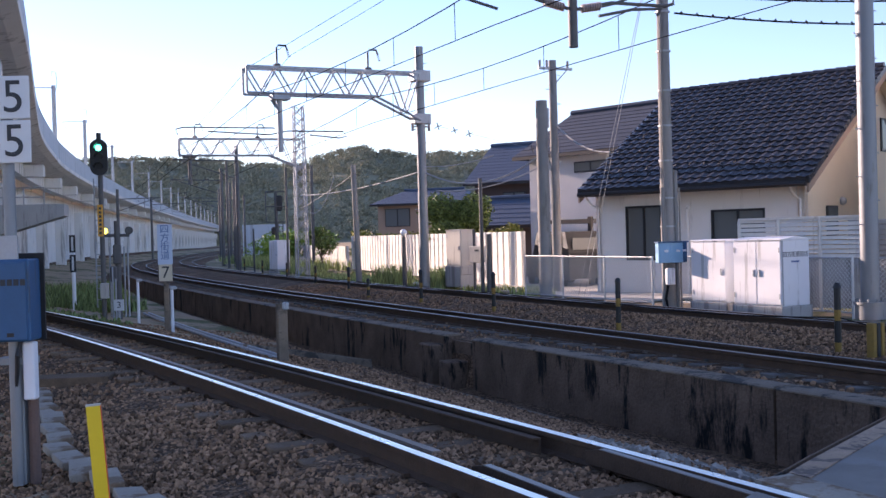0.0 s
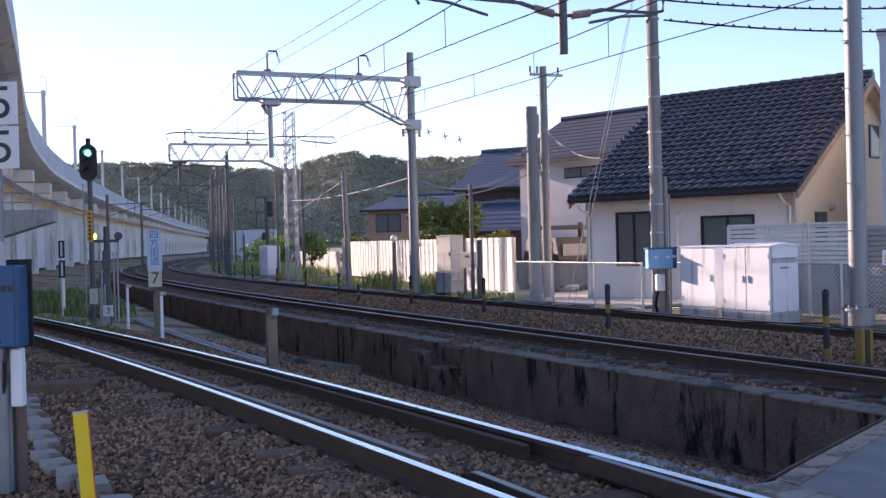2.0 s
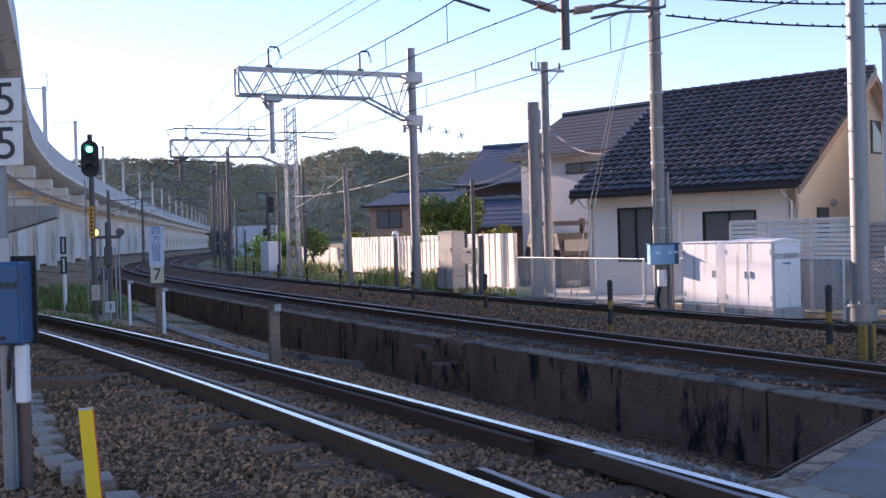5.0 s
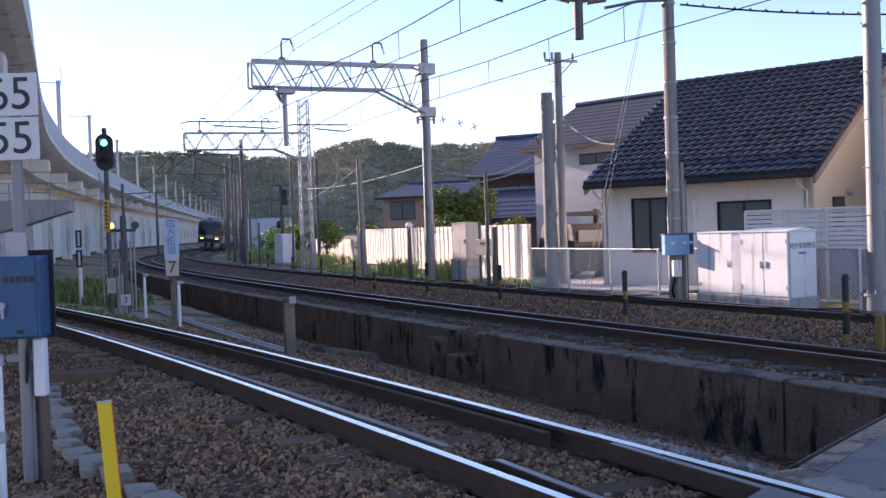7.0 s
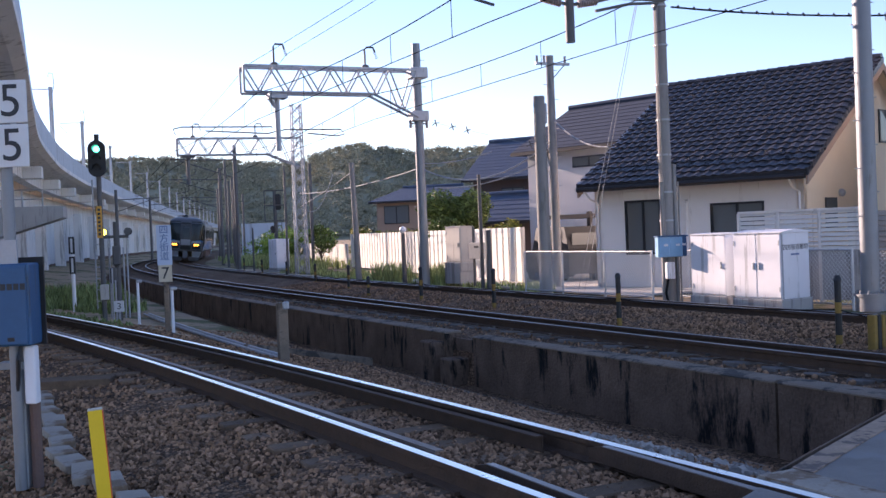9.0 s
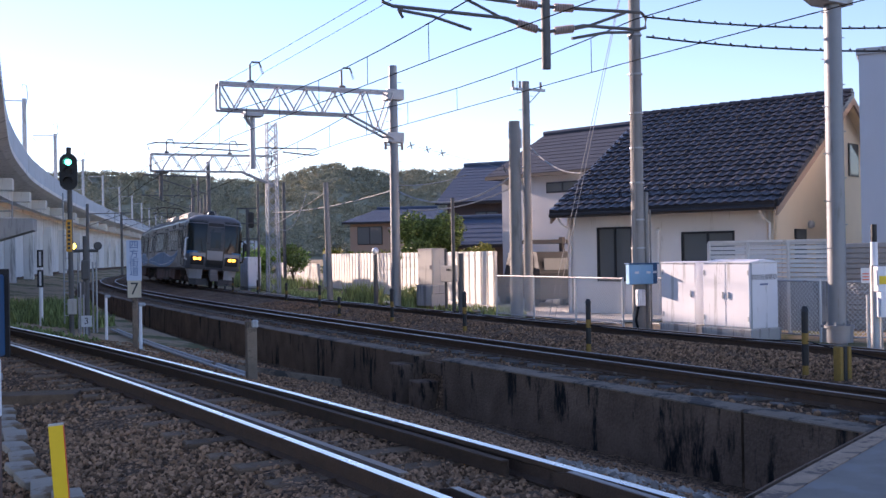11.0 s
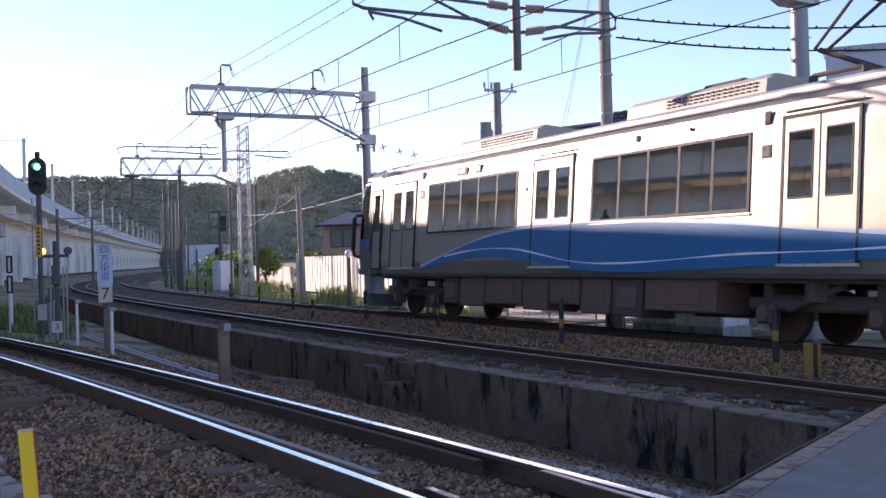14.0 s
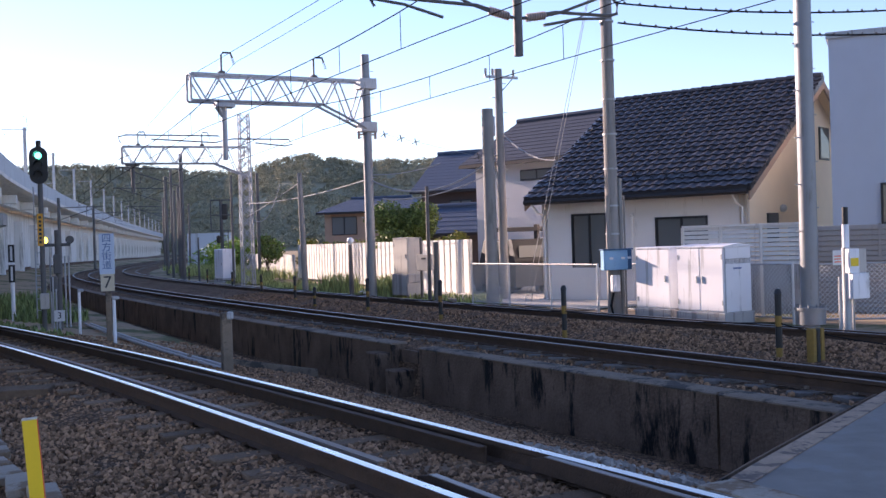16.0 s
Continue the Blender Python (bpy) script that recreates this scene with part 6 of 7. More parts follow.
def grass_patch(name, spots, label, seed=1, material=None):
    """Blades of grass and weeds; spots: (x, y, radius, height, number)."""
    rng = random.Random(seed)
    V, Fc = [], []
    for x, y, r, h, n, z in spots:
        for _ in range(n):
            a, q = rng.uniform(0, 6.28), r * math.sqrt(rng.random())
            px, py = x + q * math.cos(a), y + q * math.sin(a)
            hh = h * rng.uniform(0.35, 1.1)
            b = rng.uniform(0, 6.28)
            w = 0.018 + 0.02 * rng.random()
            lx, ly = math.cos(b) * hh * 0.35, math.sin(b) * hh * 0.35
            ox, oy = -math.sin(b) * w, math.cos(b) * w
            k = len(V)
            V += [(px - ox, py - oy, z), (px + ox, py + oy, z), (px + lx * 0.4 + ox * 0.7, py + ly * 0.4 + oy * 0.7, z + hh * 0.6), (px + lx * 0.4 - ox * 0.7, py + ly * 0.4 - oy * 0.7, z + hh * 0.6), (px + lx, py + ly, z + hh)]
            Fc += [(k, k + 1, k + 2, k + 3), (k + 3, k + 2, k + 4)]
    ob = mesh_np(name, V, Fc, material or M["grass"])
    return tagged(ob, label, "grass", kind="stuff")


sp = []
rng = random.Random(9)
for s in np.arange(32, 46, 0.45):
    for _ in range(2):
        u = near_u(min(s, 45)) + rng.uniform(1.3, 2.2) - (0 if rng.random() < 0.6 else 4.2 + rng.random() * 2)
        p = at(s, u)
        sp.append((p.x, p.y, 0.4, 0.1, 34, ground_z(s, u)))
for x, y, r, h, n in ((-11, 33, 1.4, 0.5, 900), (-12.5, 36, 1.8, 0.6, 1200), (-14, 40, 2.0, 0.6, 1200), (-9.6, 31, 1.0, 0.35, 500), (-13, 31, 1.6, 0.6, 900)):
    sp.append((x, y, r, h, n, -0.55))
grass_patch("grass", sp, "tufts of green grass along the near track", 2)
sp = []
for s in np.arange(36, 75, 0.5):
    u = 6.3 + rng.uniform(-0.5, 1.6) + (0.04 * (s - 36))
    p = at(s, u)
    sp.append((p.x, p.y, 0.45, 0.16 + 0.2 * rng.random(), 60, ground_z(s, u)))
for x, y in ((-0.2, 37.5), (-1.5, 41), (0.2, 36.6), (-2.2, 43.5), (0.1, 38.5)):
    sp.append((x, y, 0.5, 0.8, 240, -0.5))
for s in np.arange(68, 110, 0.6):
    u = 8.5 + rng.uniform(-1.2, 3)
    p = at(s, u)
    sp.append((p.x, p.y, 0.9, 0.7, 60, -0.55))
grass_patch("weeds", sp, "sunlit weeds growing along the fence foot", 3, mat("weeds", (0.36, 0.4, 0.15), 0.8, var=0.4, scale=2, rand=0.5, bump=0, spec=0.2))
for k, (x, y, sp_) in enumerate(((-13.0, 92, 2.6), (-15, 97, 2.8), (-10.5, 89, 2.2), (-12.0, 86, 1.6))):
    tree(x, y, -0.7, 2.4, sp_, 1600, "bright green bank of bushes beside the distant track", 0.16, 21 + k, mat("sunlit_leaves", (0.2, 0.3, 0.05), 0.6, var=0.3, scale=3, rand=0.4, bump=0, spec=0.3), "shrub")

# pale wall by the distant bend
bm = bmesh.new()
box(bm, (0, 0, 1.3), (5.2, 0.3, 3.8))
bw = part("barrier_wall", bm, M["parapet"])
bw.matrix_world = pose(-21.0, 128, 0, 0, 0, 8)
tagged(bw, "pale blue-grey barrier wall beside the distant bend", "wall", kind="structure")

# ---- extra cables ----
for pts, sag, r in (([(3.75, 33, 4.2), (-0.46, 35.9, 3.6)], 0.8, 0.03), ([(-0.46, 35.9, 3.6), (-7.2, 56, 3.7)], 0.2, 0.022), ([(3.75, 33, 3.7), (0.0, 35.7, 2.9)], 0.32, 0.022), ([(1.9, 34.4, 3.95), (-0.46, 35.9, 3.75)], 0.12, 0.018), ([(-3.3, 43, 4.0), (-7.2, 56, 3.0)], 0.05, 0.016), ([(-7.0, 56, 3.0), (-5.3, 55, 4.6)], 0.9, 0.02)):
    wire_run("aerial_cable", "pale wrapped cable sagging between poles", pts, r, M["palewire"], sag, 14)
a, b = Vector((-0.46, 35.9, 5.25)), Vector((3.7, 33, 3.85))
w = wire_run("marker_line", "thin grey line with small wing-shaped markers on it", [a, b], 0.006, M["palewire"], 0.0, 4)
for q in (0.14, 0.27, 0.385, 0.85):
    p = a.lerp(b, q)
    bm = bmesh.new()
    tube(bm, [p + Vector((-0.13, 0, -0.07)), p, p + Vector((0.13, 0, 0.03))], 0.014, 5)
    tube(bm, [p + Vector((-0.03, 0, 0.12)), p, p + Vector((0.03, 0, -0.12))], 0.02, 5)
    part("line_marker", bm, M["darksteel"], w)
wire_run("house_cable", "pale service cable running to the house", [(3.75, 33, 4.8), (4.9, 29.6, 3.6)], 0.022, M["palewire"], 0.25, 12)
for dx in (0, 0.16):
    wire_run("guy_wire", "thin steel guy wire of the concrete pole", [(5.25, 24.2, 8.5), (3.6 + dx, 27.3, -0.3)], 0.008, M["palewire"], 0.0, 2)
for z0, z1 in ((6.15, 6.3), (5.75, 5.75)):
    a, b = Vector((4.9, 21.3, z0)), Vector((13.5, 22.5, z1))
    w = wire_run("feeder_cable", "dark wrapped feeder cable with spacers", [a, b], 0.02, M["wire"], 0.22, 16)
    for k in range(26):
        t = (k + 0.5) / 26
        p = a.lerp(b, t) - Vector((0, 0, 4 * 0.22 * t * (1 - t)))
        bm = bmesh.new()
        tube(bm, [p + Vector((-0.03, 0, 0.05)), p + Vector((0.03, 0, -0.02))], 0.02, 5)
        part("spacer", bm, M["darksteel"], w)
# ---- sleepers, fastenings and stones, last ----
def sleepers(track, s0, s1, fu, z, length, material, w=0.22, h=0.12, step=0.62, tilt=0.0):
    bm = bmesh.new()
    box(bm, (0, 0, 0), (length, w, h), bevel=0.012)
    me = bpy.data.meshes.new("sleeper")
    finish(bm)
    bm.to_mesh(me)
    bm.free()
    me.materials.append(material)
    rng = random.Random(8)
    s = s0
    while s < s1:
        ob = new("sleeper", me)
        ob.parent = track
        ob.matrix_local = place(s, fu(s) + rng.uniform(-0.02, 0.02), z(s) + rng.uniform(-0.012, 0.008), rng.uniform(-1, 1)) @ pose(0, 0, 0, 0, tilt, 0)
        s += step


TILT = math.degrees(math.asin(CANT / 1.12))
sleepers(track_near, 14.1, 46, near_u, lambda s: -0.205, 2.1, M["sleeper"])
sleepers(track_mid, 16.0, 60, lambda s: 0.0, lambda s: trackz(s) - 0.235, 1.7, M["csleeper"], tilt=TILT)
sleepers(track_far, 17.8, 90, lambda s: SPACING, lambda s: trackz(s) - 0.235, 1.7, M["csleeper"], tilt=TILT)


def fastenings(track, s0, s1, fu, fz, label, material, step=0.62):
    """Rail clips on both sides of each rail, joined."""
    bm = bmesh.new()
    s = s0
    while s < s1:
        for sg in (-1, 1):
            for q in (-1, 1):
                m = place(s, fu(s) + sg * GAUGE + q * 0.09, fz(s, sg) - 0.135)
                box(bm, (0, 0, 0), (0.04, 0.04, 0.025), m)
        s += step
    tagged(part("rail_fastening", bm, material, track, label), kind="stuff")


fastenings(track_near, 13.9, 36, near_u, lambda s, sg: 0.0, "rusty rail clips", M["rail_side"])
fastenings(track_mid, 16.0, 60, lambda s: 0.0, lambda s, sg: trackz(s) - sg * CANT / 2, "pale rail clips", M["walltop"])
fastenings(track_far, 17.8, 50, lambda s: SPACING, lambda s, sg: trackz(s) - sg * CANT / 2, "pale rail clips", M["walltop"])

stones("ballast_stones", [(13.7, 20, -9.4, -2.0, 46000), (20, 34, -9.8, -2.2, 17000), (13.7, 24, 0.75, 3.1, 15000), (24, 46, 0.75, 3.0, 9000), (13.7, 40, -1.35, -0.65, 1500), (13.7, 40, -0.45, 0.45, 900)], 0.014, 0.034, M["stone"], "loose crushed grey-brown ballast stones", 1)
stones("fresh_stones", [(13.5, 16.2, -4.6, -2.4, 1100)], 0.03, 0.06, mat("pale_stone", (0.36, 0.315, 0.265), 0.9, var=0.2, scale=20, rand=0.4, bump=0.3, spec=0.2), "pale loose stones piled beside the crossing", 2)
# ---- the train: two cars ----
NOSE_Y, TAIL_Y, CAR_GAP = 9.75, -9.3, 0.4       # cab end, inner end, from the middle door
CAR_L = NOSE_Y - TAIL_Y
BOGIE = 6.5
HALF_W, FLOOR_Z, EAVE_Z, ROOF_Z = 1.44, 1.0, 3.6, 3.93


def clear_glass(name, tint):
    m, nt, b = base_mat(name)
    nt.nodes.remove(b)
    tr, gl, mx, fr = (nt.nodes.new("ShaderNode" + k) for k in ("BsdfTransparent", "BsdfGlossy", "MixShader", "Value"))
    tr.inputs[0].default_value = rgb(tint)
    gl.inputs["Roughness"].default_value = 0.03
    fr.outputs[0].default_value = 0.5
    nt.links.new(fr.outputs[0], mx.inputs[0])
    nt.links.new(tr.outputs[0], mx.inputs[1])
    nt.links.new(gl.outputs[0], mx.inputs[2])
    nt.links.new(mx.outputs[0], nt.nodes["Material Output"].inputs[0])
    return m


MT = dict(
    steel=mat("brushed_train_steel", (0.345, 0.315, 0.272), 0.38, metal=0.78, var=0.05, scale=1.5, fine=40, bump=0.03, dirt=(0.36, 0.32, 0.27), dirt_amt=0.2, streak=True),
    door=mat("door_steel", (0.32, 0.29, 0.25), 0.4, metal=0.78, var=0.05, scale=2, bump=0.03),
    roof=mat("train_roof", (0.27, 0.28, 0.305), 0.6, var=0.12, scale=2, bump=0.1, dirt=(0.4, 0.38, 0.36), dirt_amt=0.4),
    gear=mat("roof_unit_paint", (0.35, 0.32, 0.275), 0.6, var=0.1, scale=2, bump=0.1, dirt=(0.38, 0.34, 0.3), dirt_amt=0.4),
    blue=mat("train_blue", (0.015, 0.14, 0.32), 0.35, var=0.1, scale=1.0, bump=0.0, spec=0.4),
    ltblue=mat("train_light_blue", (0.4, 0.5, 0.68), 0.35, var=0.1, bump=0.0),
    mask=mat("front_mask", (0.025, 0.028, 0.03), 0.3, var=0.1, bump=0.0, spec=0.4),
    under=mat("underframe_grime", (0.08, 0.058, 0.046), 0.85, var=0.35, scale=4, bump=0.3),
    boxm=mat("underfloor_box", (0.15, 0.085, 0.065), 0.8, var=0.25, scale=3, bump=0.2),
    window=clear_glass("train_window", (0.9, 0.96, 0.96)),
    front=glassy("windscreen", (0.012, 0.018, 0.018), 0.03, 0.3),
    rubber=mat("black_rubber", (0.015, 0.015, 0.015), 0.7, bump=0.05),
    lamp=glow("headlight_glow", (1.0, 0.42, 0.03), 3.2, (0.3, 0.15, 0.03)),
    fgrey=mat("front_grey", (0.12, 0.122, 0.128), 0.42, metal=0.2, var=0.08, bump=0.02, spec=0.4),
    panel=mat("pale_front_panel", (0.26, 0.27, 0.285), 0.45, metal=0.2, var=0.06, bump=0.02),
    skirt=mat("silver_skirt", (0.72, 0.74, 0.77), 0.4, metal=0.3, var=0.08, bump=0.03),
    seat=mat("blue_seat_cloth", (0.05, 0.09, 0.16), 0.9, var=0.15, bump=0.1),
    lining=mat("saloon_lining", (0.62, 0.62, 0.6), 0.7, var=0.06, bump=0.02),
)


def side_plate(bm, sg, y0, y1, z0, z1, x, t=0.01):
    box(bm, (sg * x, (y0 + y1) / 2, (z0 + z1) / 2), (t, abs(y1 - y0), abs(z1 - z0)))


NOSE_Y0, NOSE_R, NOSE_BOW = 8.3, 0.34, 0.1
NOSE_SHAPE = [(0.98, 1.40, 9.68), (1.3, 1.43, 9.78), (1.6, 1.44, 9.82), (2.0, 1.44, 9.81), (2.6, 1.44, 9.77), (3.1, 1.44, 9.72), (3.45, 1.42, 9.66), (3.62, 1.37, 9.58), (3.76, 1.24, 9.44), (3.87, 1.04, 9.2), (3.94, 0.7, 8.9)]


def nose_point(phi, z, off=0.0):
    """On the rounded cab front: phi runs round the plan, side, corner, bowed front, corner, side, from 0 to pi."""
    zs = [r[0] for r in NOSE_SHAPE]
    w = float(np.interp(z, zs, [r[1] for r in NOSE_SHAPE])) + off
    yf = float(np.interp(z, zs, [r[2] for r in NOSE_SHAPE])) + off
    sg = 1 if phi <= math.pi / 2 else -1
    p = phi if sg > 0 else math.pi - phi
    r = NOSE_R
    if p < 0.3:
        x, y = w, NOSE_Y0 + (yf - r - NOSE_BOW - NOSE_Y0) * p / 0.3
        return Vector((sg * x, y, z))
    if p < 0.9:
        th_ = (p - 0.3) / 0.6 * math.pi / 2
        x, y = w - r + r * math.cos(th_), yf - r + r * math.sin(th_)
    else:
        x, y = (w - r) * (math.pi / 2 - p) / (math.pi / 2 - 0.9), yf
    return Vector((sg * x, y - NOSE_BOW * (x / w) ** 2, z))


def nose_phi(x):
    a, w = abs(x), 1.44
    if a > w - NOSE_R:
        p = 0.3 + 0.6 * math.acos(min(1.0, (a - w + NOSE_R) / NOSE_R)) / (math.pi / 2)
    else:
        p = math.pi / 2 - a / (w - NOSE_R) * (math.pi / 2 - 0.9)
    return p if x > 0 else math.pi - p


def nose_patch(p0, p1, z0, z1, o_in, o_out, nz=8, slant=0.0):
    """A curved panel lying on the cab front between two plan angles and two heights."""
    bm = bmesh.new()
    n = max(2, int(abs(p1 - p0) / 0.07))
    rings = []
    for i in range(n + 1):
        q = i / n
        p = p0 + (p1 - p0) * q
        a, b = z0 + slant * q, z1
        zs = [a + (b - a) * k / nz for k in range(nz + 1)]
        rings.append([nose_point(p, z, o_out) for z in zs] + [nose_point(p, z, o_in) for z in zs[::-1]])
    sweep(bm, rings)
    return bm


WAVES = {
    True: ([(-9.2, 1.45), (-7, 1.6), (-5, 1.75), (-1.3, 1.97), (0, 1.86), (1.5, 1.66), (3, 1.63), (4.3, 1.68), (5.3, 1.84), (6.0, 1.95)],
           [(-9.2, 1.25), (-7, 1.2), (-5, 1.12), (-3, 1.03), (1.5, 1.03), (3, 1.18), (4.3, 1.38), (5.3, 1.6), (6.0, 1.93)]),
    False: ([(-9.2, 1.45), (-7, 1.6), (-5, 1.8), (-1.4, 1.98), (0, 1.95), (1.4, 1.92), (3, 1.75), (4.4, 1.45), (5.8, 1.1)],
            [(-9.2, 1.25), (-7, 1.2), (-5, 1.1), (-2, 1.03), (0, 1.15), (0.7, 1.28), (2, 1.38), (3.5, 1.36), (5, 1.2), (5.8, 1.06)]),
}


def smooth_table(y, tab):
    """A table read with rounded corners."""
    return sum(lerp_table(y + d, tab) for d in (-0.8, -0.4, 0.0, 0.4, 0.8)) / 5 if tab[0][0] + 0.8 < y < tab[-1][0] - 0.8 else lerp_table(y, tab)


def build_car(label, pantograph, lit):
    th = thing("train_car", Matrix(), label, "train car", "cars of the train")
    yc, ye = NOSE_Y, TAIL_Y
    JOINT = 7.97                       # where the grey cab begins
    prof = [(-HALF_W + 0.06, FLOOR_Z), (HALF_W - 0.06, FLOOR_Z), (HALF_W, FLOOR_Z + 0.3), (HALF_W, EAVE_Z - 0.35), (HALF_W - 0.04, EAVE_Z - 0.06), (HALF_W - 0.14, EAVE_Z + 0.08)]
    roof = [(HALF_W * math.sin(a) * 0.95, EAVE_Z + 0.02 + (ROOF_Z - EAVE_Z - 0.02) * math.cos(a) ** 0.6) for a in np.linspace(1.25, -1.25, 13)]
    ring = prof + roof + [(-a, b) for a, b in prof[2:][::-1]]
    WZ0, WZ1 = 2.0, 3.15
    DW = 0.72                          # half width of a doorway
    doors = [6.75, 0.0, -6.75]
    bands = [(1.33, 5.37), (-5.37, -1.33)]
    small = (-8.93, -7.98)
    for nm, pts in (("lower_body", [(-HALF_W + 0.06, FLOOR_Z), (HALF_W - 0.06, FLOOR_Z), (HALF_W, FLOOR_Z + 0.3), (HALF_W, WZ0), (HALF_W - 0.07, WZ0), (HALF_W - 0.09, FLOOR_Z + 0.14), (-HALF_W + 0.09, FLOOR_Z + 0.14), (-HALF_W + 0.07, WZ0), (-HALF_W, WZ0), (-HALF_W, FLOOR_Z + 0.3)]),
                    ("upper_body", [(HALF_W, WZ1), (HALF_W - 0.04, EAVE_Z - 0.06), (HALF_W - 0.14, EAVE_Z + 0.08)] + roof + [(-HALF_W + 0.14, EAVE_Z + 0.08), (-HALF_W + 0.04, EAVE_Z - 0.06), (-HALF_W, WZ1), (-HALF_W + 0.07, WZ1), (-HALF_W + 0.3, EAVE_Z - 0.1), (HALF_W - 0.3, EAVE_Z - 0.1), (HALF_W - 0.07, WZ1)])):
        bm = bmesh.new()
        sweep(bm, [[(a, y, b) for a, b in pts] for y in (ye, JOINT)])
        part(nm, bm, MT["steel"], th)
    holes = sorted([small] + bands + [(d + h * 0.35 - 0.22, d + h * 0.35 + 0.22) for d in doors for h in (-1, 1)])
    edges = [ye] + [v for h in holes for v in h] + [JOINT]
    for sg in (-1, 1):
        for y0, y1 in zip(edges[::2], edges[1::2]):
            bm = bmesh.new()
            box(bm, (sg * (HALF_W - 0.035), (y0 + y1) / 2, (WZ0 + WZ1) / 2), (0.07, y1 - y0, WZ1 - WZ0))
            part("pillar", bm, MT["steel"], th)
    for y in (ye + 0.04, JOINT - 0.04):
        bm = bmesh.new()
        for sg in (-1, 1):
            box(bm, (sg * 0.92, y, 2.2), (0.9, 0.06, 2.2))
        box(bm, (0, y, 3.15), (0.95, 0.06, 0.4))
        part("end_partition", bm, MT["lining"], th)
    for y in [1.9 + 0.93 * k for k in range(4)] + [-4.9 + 0.93 * k for k in range(4)]:
        for sg in (-1, 1):
            bm = bmesh.new()
            box(bm, (sg * 0.85, y, 1.62), (0.9, 0.14, 1.15), bevel=0.05)
            part("seat_back", bm, MT["seat"], th)
    # grey cab: straight sides, then the rounded front in one skin
    bm = bmesh.new()
    sweep(bm, [[(a, y, b) for a, b in ring] for y in (JOINT + 0.003, NOSE_Y0)])
    part("cab", bm, MT["fgrey"], th, "dark grey cab section")
    bm = bmesh.new()
    zs = [0.98, 1.1, 1.3, 1.6, 2.0, 2.4, 2.8, 3.1, 3.3, 3.45, 3.54, 3.62, 3.69, 3.76, 3.82, 3.87, 3.91, 3.94]
    grid = [[bm.verts.new(nose_point(math.pi * k / 48, z)) for k in range(49)] for z in zs]
    for ra, rb_ in zip(grid, grid[1:]):
        for k in range(48):
            bm.faces.new((ra[k], ra[k + 1], rb_[k + 1], rb_[k]))
    bm.faces.new(grid[0])
    bm.faces.new(grid[-1][::-1])
    part("nose", bm, MT["fgrey"], th, "dark grey rounded cab front", smooth=True)
    bm = bmesh.new()
    sweep(bm, [[(a * 1.004, y, b + 0.012) for a, b in roof] + [(a, y, b - 0.02) for a, b in roof[::-1]] for y in (ye + 0.05, JOINT + 0.1)])
    part("roof", bm, MT["roof"], th, smooth=True)
    for sg in (-1, 1):
        bm = bmesh.new()
        box(bm, (sg * (HALF_W - 0.075), (ye + JOINT) / 2, EAVE_Z + 0.07), (0.05, JOINT - ye, 0.035))
        part("roof_gutter", bm, MT["roof"], th)
        for d in doors:
            bm = bmesh.new()
            for ya, yb_, za, zb in ((-DW, -DW + 0.05, 1.16, 3.34), (DW - 0.05, DW, 1.16, 3.34), (-DW + 0.05, DW - 0.05, 3.29, 3.34)):
                side_plate(bm, sg, d + ya, d + yb_, za, zb, HALF_W + 0.004, 0.03)
            part("door_seal", bm, MT["rubber"], th)
            for h in (-1, 1):
                bm = bmesh.new()
                for ya, yb_, za, zb in ((0.012, 0.665, 1.18, 2.12), (0.012, 0.665, 3.08, 3.285), (0.012, 0.13, 2.12, 3.08), (0.57, 0.665, 2.12, 3.08)):
                    side_plate(bm, sg, d + h * ya, d + h * yb_, za, zb, HALF_W - 0.002, 0.03)
                leaf = part("door_leaf", bm, MT["door"], th)
                bm = bmesh.new()
                for c, q in (((0.35, 2.115), (0.46, 0.025)), ((0.35, 3.085), (0.46, 0.025)), ((0.125, 2.6), (0.02, 0.96)), ((0.575, 2.6), (0.02, 0.96))):
                    box(bm, (sg * (HALF_W + 0.014), d + h * c[0], c[1]), (0.012, q[0], q[1]))
                part("window_seal", bm, MT["rubber"], leaf)
                bm = bmesh.new()
                box(bm, (sg * (HALF_W + 0.008), d + h * 0.35, 2.6), (0.01, 0.44, 0.96))
                part("door_window", bm, MT["window"], leaf)
            bm = bmesh.new()
            box(bm, (sg * (HALF_W + 0.008), d, 2.22), (0.02, 0.018, 2.1))
            part("door_gap", bm, MT["rubber"], th)
            bm = bmesh.new()
            box(bm, (sg * (HALF_W + 0.02), d, 1.14), (0.06, 1.46, 0.045))
            part("door_sill", bm, M["beige"], th)
            bm = bmesh.new()
            box(bm, (sg * (HALF_W + 0.012), d, 3.42), (0.03, 1.5, 0.02))
            part("rain_strip", bm, MT["steel"], th)
        for (a, b), n in [(w, 5) for w in bands] + [(small, 1)]:
            bm = bmesh.new()
            for z in (WZ0 - 0.01, WZ1 + 0.01):
                box(bm, (sg * (HALF_W + 0.002), (a + b) / 2, z), (0.02, b - a + 0.06, 0.05))
            for k in range(n + 1):
                box(bm, (sg * (HALF_W + 0.0025), a + (b - a) * k / n, (WZ0 + WZ1) / 2), (0.02, 0.06, WZ1 - WZ0))
            fr = part("window_band" if n > 1 else "window", bm, MT["rubber"], th)
            w = (b - a) / n
            for k in range(n):
                bm = bmesh.new()
                box(bm, (sg * (HALF_W + 0.006), a + (k + 0.5) * w, (WZ0 + WZ1) / 2), (0.01, w - 0.05, WZ1 - WZ0 - 0.02))
                part("window_pane", bm, MT["window"], fr)
            bm = bmesh.new()
